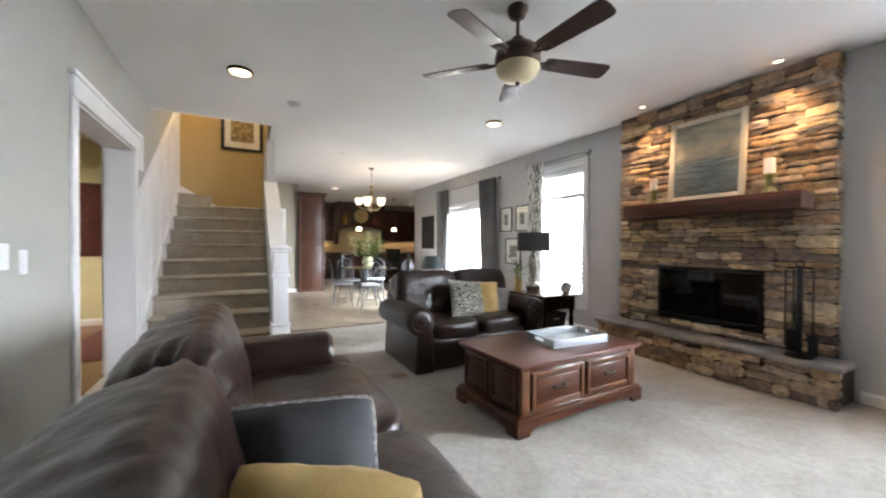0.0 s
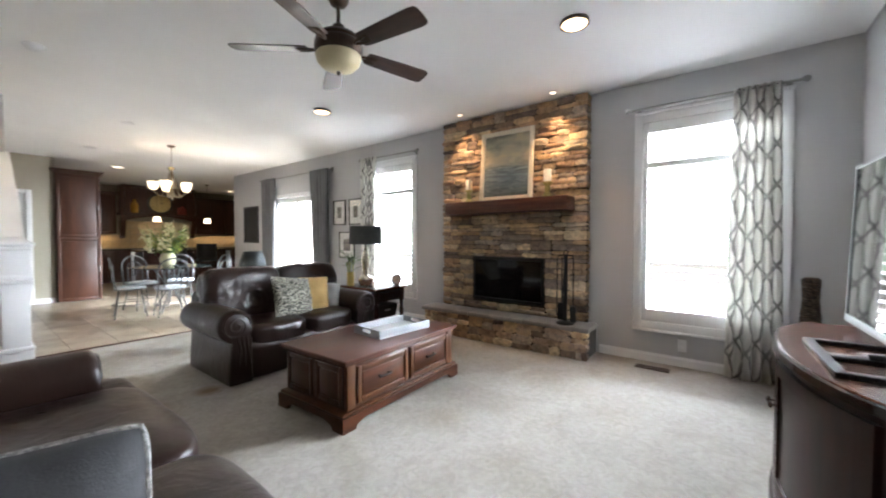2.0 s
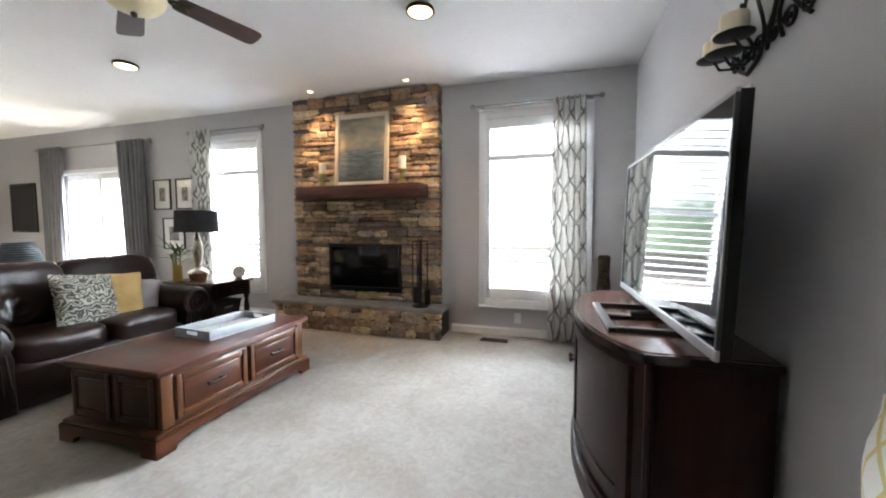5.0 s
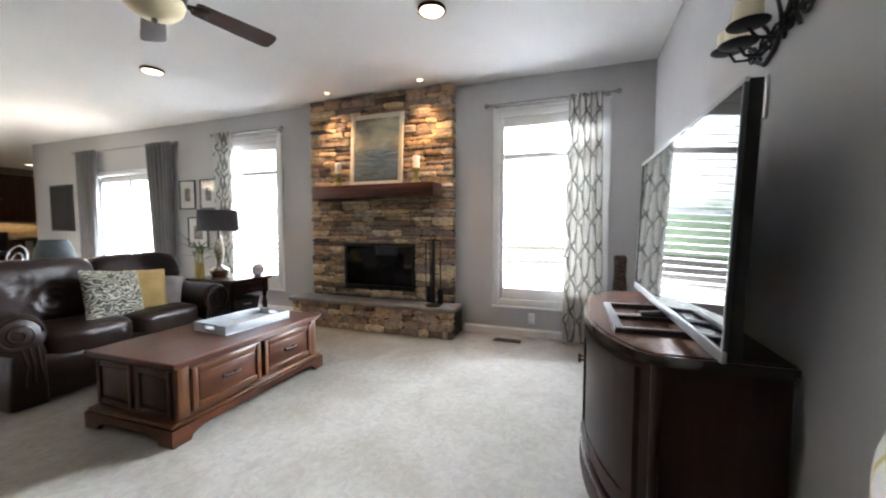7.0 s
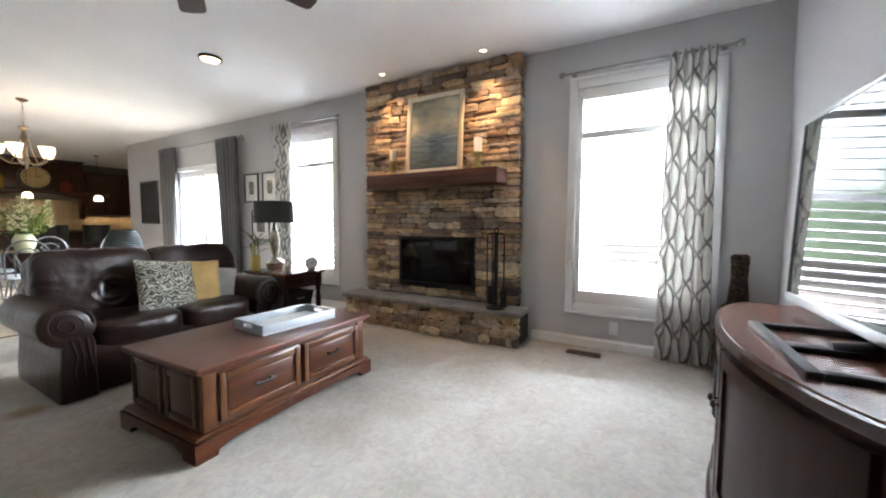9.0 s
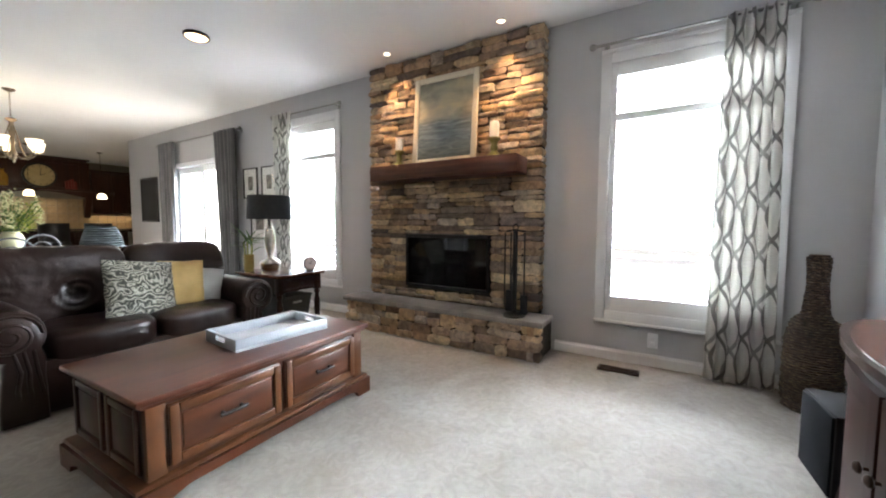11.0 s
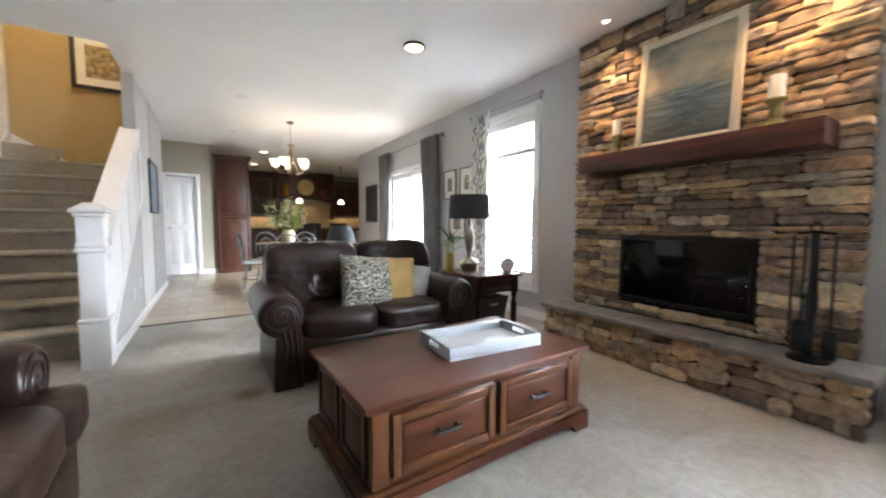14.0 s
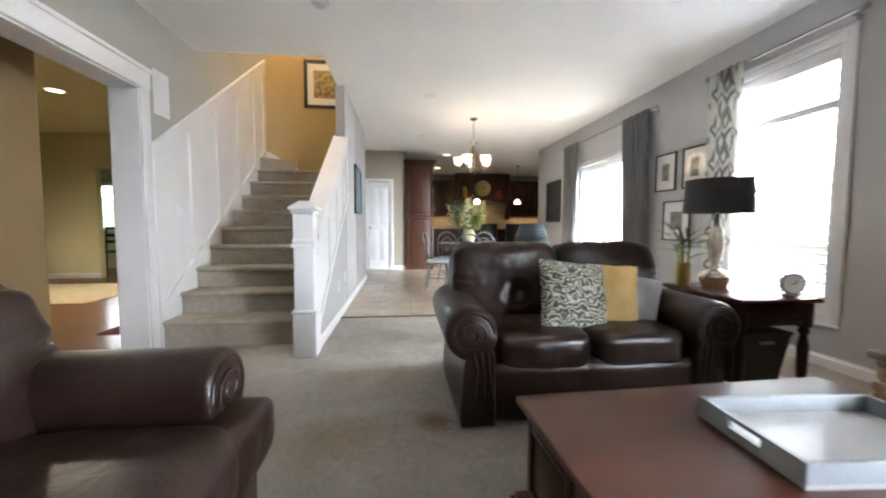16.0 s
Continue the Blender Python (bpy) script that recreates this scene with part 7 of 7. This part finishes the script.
part("handle", rod(B(), (-0.6, -0.06, 0.70), (0.6, -0.06, 0.70), 0.012), STEEL, stove)
part("cooktop", bx(-0.74, 0.01, 0.90, 0.74, 0.59, 0.925, bev=0.006), BLACK_PLASTIC, stove)
for nm, x0, x1 in (("worktop", 1.38, 3.20), ("worktop", 4.70, 6.62)):
    tagged(part(nm, bx(x0, 13.36, 0.88, x1, 13.99, 0.92, bev=0.008), GRANITE), "dark polished granite worktop", "worktop")
tiles = fixed(thing("backsplash", 4.0, 13.995, 0.92, "tan tumbled stone tile backsplash", "backsplash"))
k = 0
me = bpy.data.meshes.new("splash_tile")
bm = bx(-0.096, -0.010, -0.096, 0.096, 0.0, 0.096, bev=0.004, seg=1)
bm.to_mesh(me)
bm.free()
me.materials.append(SPLASH)
for i in range(25):
    for j in range(4 if 8 <= i <= 17 else 2):
        ob = bpy.data.objects.new("tile", me)
        scene.collection.objects.link(ob)
        ob.parent = tiles
        ob.matrix_basis = pose(-2.4 + 0.2 * i, 0, 0.11 + 0.2 * j)
hood = thing("range_hood", 3.92, 13.42, 1.72, "dark cherry mantel-style range hood with corbels", "range hood")
part("hood_box", bx(-0.82, 0.04, 0.22, 0.82, 0.57, 0.98), CAB, hood)
bm = B()
pts = [(-0.94, 0.0), (-0.78, 0.0)] + [(-0.78 + 1.56 * i / 12, 0.02 + 0.12 * math.sin(math.pi * i / 12)) for i in range(13)] + [(0.78, 0.0), (0.94, 0.0), (0.94, 0.17), (-0.94, 0.17)]
extrude_outline(bm, pts, 0.05, "y", -0.02)
part("arched_valance", bm, CAB, hood)
part("hood_shelf", bx(-0.98, -0.08, 0.17, 0.98, 0.57, 0.22, bev=0.012), CAB, hood)
part("crown", box(bx(-0.86, 0.0, 0.94, 0.86, 0.57, 0.975, bev=0.01), -0.90, -0.04, 0.975, 0.90, 0.57, 1.01, bev=0.012), CAB, hood)
for sx in (-0.86, 0.86):
    bm = B()
    extrude_outline(bm, [(0.0, 0.0), (0.0, -0.50), (0.10, -0.44), (0.10, -0.30), (0.16, -0.18), (0.22, -0.06), (0.22, 0.0)], 0.12, "x", sx - 0.06)
    for v in bm.verts:
        v.co.y = 0.24 - v.co.y
    part("corbel", bm, CAB, hood)
    part("side_pilaster", bx(sx - 0.06, 0.10, 0.22, sx + 0.06, 0.18, 0.94, bev=0.006), CAB, hood)
part("front_panel", framed_panel(B(), -0.76, 0.26, 0.76, 0.92, 0.039, -1, 0.06), CAB, hood)
FACE = surface("aged_clock_face", (0.48, 0.36, 0.16), (0.62, 0.48, 0.24), 0.6, 8, 0.05, 50)
clock = thing("wall_clock", 3.90, 13.38, 2.24, "large round clock with an aged gold face", "clock")
for r, y0, y1, mt, nm in ((0.30, 0.02, 0.06, BLACK_WOOD, "clock_rim"), (0.255, -0.005, 0.021, FACE, "clock_face")):
    bm = lathe(B(), [(r, 0), (r, y1 - y0 - 0.006), (r - 0.012, y1 - y0)], 40)
    for v in bm.verts:
        v.co = Vector((v.co.x, y1 - v.co.z, v.co.y))
    part(nm, bm, mt, clock)
for k in range(12):
    a = radians(30 * k)
    part("hour_mark", rod(B(), (0.20 * math.cos(a), -0.007, 0.20 * math.sin(a)), (0.235 * math.cos(a), -0.007, 0.235 * math.sin(a)), 0.006, None, 6), BLACK_WOOD, clock)
part("clock_hand", rod(rod(B(), (0, -0.010, 0), (0.02, -0.010, 0.18), 0.006, 0.003, 6), (0, -0.010, 0), (0.10, -0.010, 0.05), 0.007, 0.004, 6), BLACK_WOOD, clock)
AMBER = surface("amber_glass", (0.30, 0.15, 0.02), (0.42, 0.23, 0.04), 0.15, 8, 0.03, 60)
bottle = thing("amber_bottle", 3.30, 13.42, 1.94, "amber glass bottle on the hood shelf", "bottle")
part("bottle_body", lathe(B(), [(0.06, 0), (0.085, 0.02), (0.095, 0.20), (0.08, 0.27), (0.035, 0.32), (0.035, 0.37), (0.042, 0.38)], 20), AMBER, bottle)
RED = surface("red_book_cloth", (0.16, 0.02, 0.015), (0.24, 0.035, 0.025), 0.6, 10, 0.1, 80)
for k in range(4):
    b = thing("book", 4.36 + 0.055 * k, 13.40, 1.94, "dark red clothbound book standing on the hood shelf", "book", 0, "books on the hood shelf")
    h = 0.20 + 0.03 * ((k * 7) % 3)
    part("cover", box(box(bx(-0.022, -0.02, 0, -0.019, 0.12, h), 0.019, -0.02, 0, 0.022, 0.12, h), -0.019, -0.02, 0, 0.019, -0.016, h), RED, b)
    part("pages", bx(-0.0185, -0.0155, 0.004, 0.0185, 0.116, h - 0.004), MAT_BOARD, b)
island = thing("kitchen_island", 3.95, 11.75, 0, "dark cherry kitchen island with a granite top", "kitchen island")
part("island_body", bx(-0.95, -0.30, 0, 0.95, 0.40, 0.88), CAB, island)
for k in range(4):
    part("panel", framed_panel(B(), -0.93 + 0.47 * k, 0.12, -0.49 + 0.47 * k, 0.84, -0.3005, -1, 0.05), CAB, island)
part("island_top", bx(-1.05, -0.52, 0.88, 1.05, 0.45, 0.92, bev=0.01), GRANITE, island, "dark polished granite")


def bar_stool(x, y, rz):
    t = thing("bar_stool", x, y, 0, "black leather bar stool with a curved back", "bar stool", rz, "stools at the island")
    part("seat", soft(B(), (0, 0, 0.66), (0.44, 0.42, 0.09), 5, 8), BLACK_LEATHER, t)
    bm = B()
    pts = [(0.23 * math.cos(radians(a)), -0.02 - 0.21 * math.sin(radians(a))) for a in range(-10, 191, 10)] + [(0.19 * math.cos(radians(a)), -0.02 - 0.17 * math.sin(radians(a))) for a in range(190, -11, -10)]
    extrude_outline(bm, pts, 0.38, "z", 0.70)
    part("backrest", bm, BLACK_LEATHER, t)
    for sx in (-0.17, 0.17):
        for sy in (-0.16, 0.16):
            part("leg", rod(B(), (sx * 1.15, sy * 1.15, 0), (sx, sy, 0.64), 0.015, 0.02), WALNUT, t)
    part("footrest", tube(B(), [(-0.18, -0.17, 0.25), (0.18, -0.17, 0.25), (0.18, 0.17, 0.25), (-0.18, 0.17, 0.25), (-0.18, -0.17, 0.25)], 0.009, 6), WALNUT, t)
    return t


BLACK_LEATHER = surface("black_leather", (0.010, 0.010, 0.010), (0.022, 0.02, 0.02), 0.45, 12, 0.3, 90)
st = bar_stool(3.55, 11.05, 6)
copy_thing(st, pose(4.25, 11.05, 0, 0, 0, -8))
for x in (3.40, 4.58):
    p = thing("pendant_lamp", x, 11.86, H, "small pendant lamp with a lit amber glass shade", "pendant lamp", 0, "pendants over the island")
    part("canopy", lathe(B(), [(0.012, -0.03), (0.05, -0.012), (0.055, 0.0)], 20), BRONZE, p)
    part("cord", rod(B(), (0, 0, -0.95), (0, 0, -0.02), 0.004, None, 8), BRONZE, p)
    part("socket", rod(B(), (0, 0, -0.98), (0, 0, -0.92), 0.022, 0.014), BRONZE, p)
    part("shade", lathe(B(), [(0.02, -0.955), (0.05, -0.965), (0.075, -1.0), (0.085, -1.06), (0.088, -1.08), (0.082, -1.08), (0.06, -1.01), (0.0, -0.98)][::-1], 24), LIT_HOT, p, "lit frosted glass shade")
dish = thing("dishwasher", 5.30, 12.9, 0, "stainless steel dishwasher in a kitchen counter run", "dishwasher")
part("dishwasher_door", bx(-0.30, 0, 0.10, 0.30, 0.5, 0.87, bev=0.005), STEEL, dish)
part("handle", rod(B(), (-0.25, -0.035, 0.78), (0.25, -0.035, 0.78), 0.010), STEEL, dish)
part("kick_plate", bx(-0.30, 0.04, 0, 0.30, 0.5, 0.10), BLACK_PLASTIC, dish)
tagged(part("worktop", bx(4.95, 12.86, 0.875, 5.95, 13.395, 0.915, bev=0.008), GRANITE), "dark granite worktop over the dishwasher", "worktop")
cabinet("base_cabinet", 5.605, 5.95, 12.90, 13.39, 0.0, 0.874, 1, "dark cherry base cabinet beside the dishwasher")

# ---- hall through the cased opening ----
RED_CLOTH = surface("red_woven_cloth", (0.045, 0.009, 0.007), (0.085, 0.018, 0.013), 0.9, 14, 0.4, 120)
RUG = surface("cream_rug_wool", (0.30, 0.25, 0.15), (0.40, 0.34, 0.22), 0.95, 8, 0.5, 200)
hang = thing("wall_hanging", -1.80, 7.369, 1.02, "dark red woven wall hanging in the hall", "wall hanging")
part("cloth", bx(-0.17, -0.012, 0, 0.17, -0.002, 1.06, bev=0.003), RED_CLOTH, hang)
part("hanging_rod", rod(B(), (-0.19, -0.014, 1.07), (0.19, -0.014, 1.07), 0.008), BLACK_WOOD, hang)
rug = thing("runner_rug", -1.55, 6.0, -0.004, "dark red runner rug on the hall floor", "rug")
part("carpet_field", bx(-0.05, -0.8, 0, 0.40, 1.1, 0.010, bev=0.004), RED_CLOTH, rug)
rug2 = thing("area_rug", -3.6, 7.7, -0.004, "cream area rug with a pale border on hardwood", "rug")
part("carpet_field", bx(-1.3, -1.0, 0, 0.75, 0.75, 0.010, bev=0.004), RUG, rug2)
win = fixed(thing("window_3", -5.25, 10.9, 0.85, "bright white hall window", "window"))
bm = B()
for a in ((-0.65, -0.02, 0, -0.57, 0.10, 1.15), (0.57, -0.02, 0, 0.65, 0.10, 1.15), (-0.57, -0.02, 1.07, 0.57, 0.10, 1.15), (-0.57, -0.02, 0, 0.57, 0.10, 0.08), (-0.03, 0.03, 0.08, 0.03, 0.07, 1.07)):
    box(bm, *a, bev=0.004)
part("window_frame", bm, WHITE, win)
for z in (0.30, 0.52, 0.74):
    part("muntin", bx(-0.57, 0.04, z, 0.57, 0.06, z + 0.02), WHITE, win)
pane = part("pane", bx(-0.57, 0.05, 0.08, 0.57, 0.054, 1.07), GLASS, win, smooth=0)
pane.visible_shadow = False
structure("backdrop_north", bx(-45, 50, -6, 28, 50.2, 26), bpy.data.materials["bright_garden_distance"], "bright hazy garden distance")
chair = thing("hall_chair", -4.95, 10.2, 0, "dark wooden side chair near the hall window", "chair", 20)
part("seat", bx(-0.22, -0.21, 0.43, 0.22, 0.21, 0.47, bev=0.01), WALNUT, chair)
for sx in (-0.19, 0.19):
    part("leg", rod(B(), (sx, -0.18, 0), (sx, -0.18, 0.43), 0.018), WALNUT, chair)
    part("back_post", tube(B(), [(sx, 0.18, 0), (sx, 0.19, 0.5), (sx, 0.24, 1.0)], 0.018, 8), WALNUT, chair)
for z in (0.62, 0.76, 0.92):
    part("back_rail", bx(-0.18, 0.195 + (z - 0.6) * 0.12, z, 0.18, 0.22 + (z - 0.6) * 0.12, z + 0.06, bev=0.004), WALNUT, chair)

# ---- turn of the stairs ----
WIND = fixed(thing("stair_winder", LX, 6.86, 0, "carpeted winder step and white skirt at the turn of the stairs", "stairs"))
bm = B()
extrude_outline(bm, [(0.03, 0.10), (0.03, 0.386), (0.46, 0.386)], 0.19, "z", Z1 + 8 * RISE)
part("winder_step", bm, STAIR_CARPET, WIND, smooth=0)
bm = B()
extrude_outline(bm, [(0.03, Z1 + 8 * RISE + 0.0), (0.52, Z1 + 8 * RISE), (0.52, Z1 + 8 * RISE + 0.03), (0.03, Z1 + 8 * RISE + 0.33)], 0.016, "y", 0.372)
part("skirt", bm, WHITE, WIND, smooth=0)

# ---- floor tiles ----
for i in range(-1, 10):
    for j in range(21):
        x, y = 0.78 + 0.402 * i, CARPET_END + 0.225 + 0.402 * j
        if x > 4.35 and y < 9.5 or x < 0.75 and y < 8.7 or (x < 2.1 and y > 10.3):
            continue
        ob = bpy.data.objects.new("tile", TILES)
        scene.collection.objects.link(ob)
        ob.parent = tile_floor
        ob.matrix_basis = pose(x, y, -0.004)
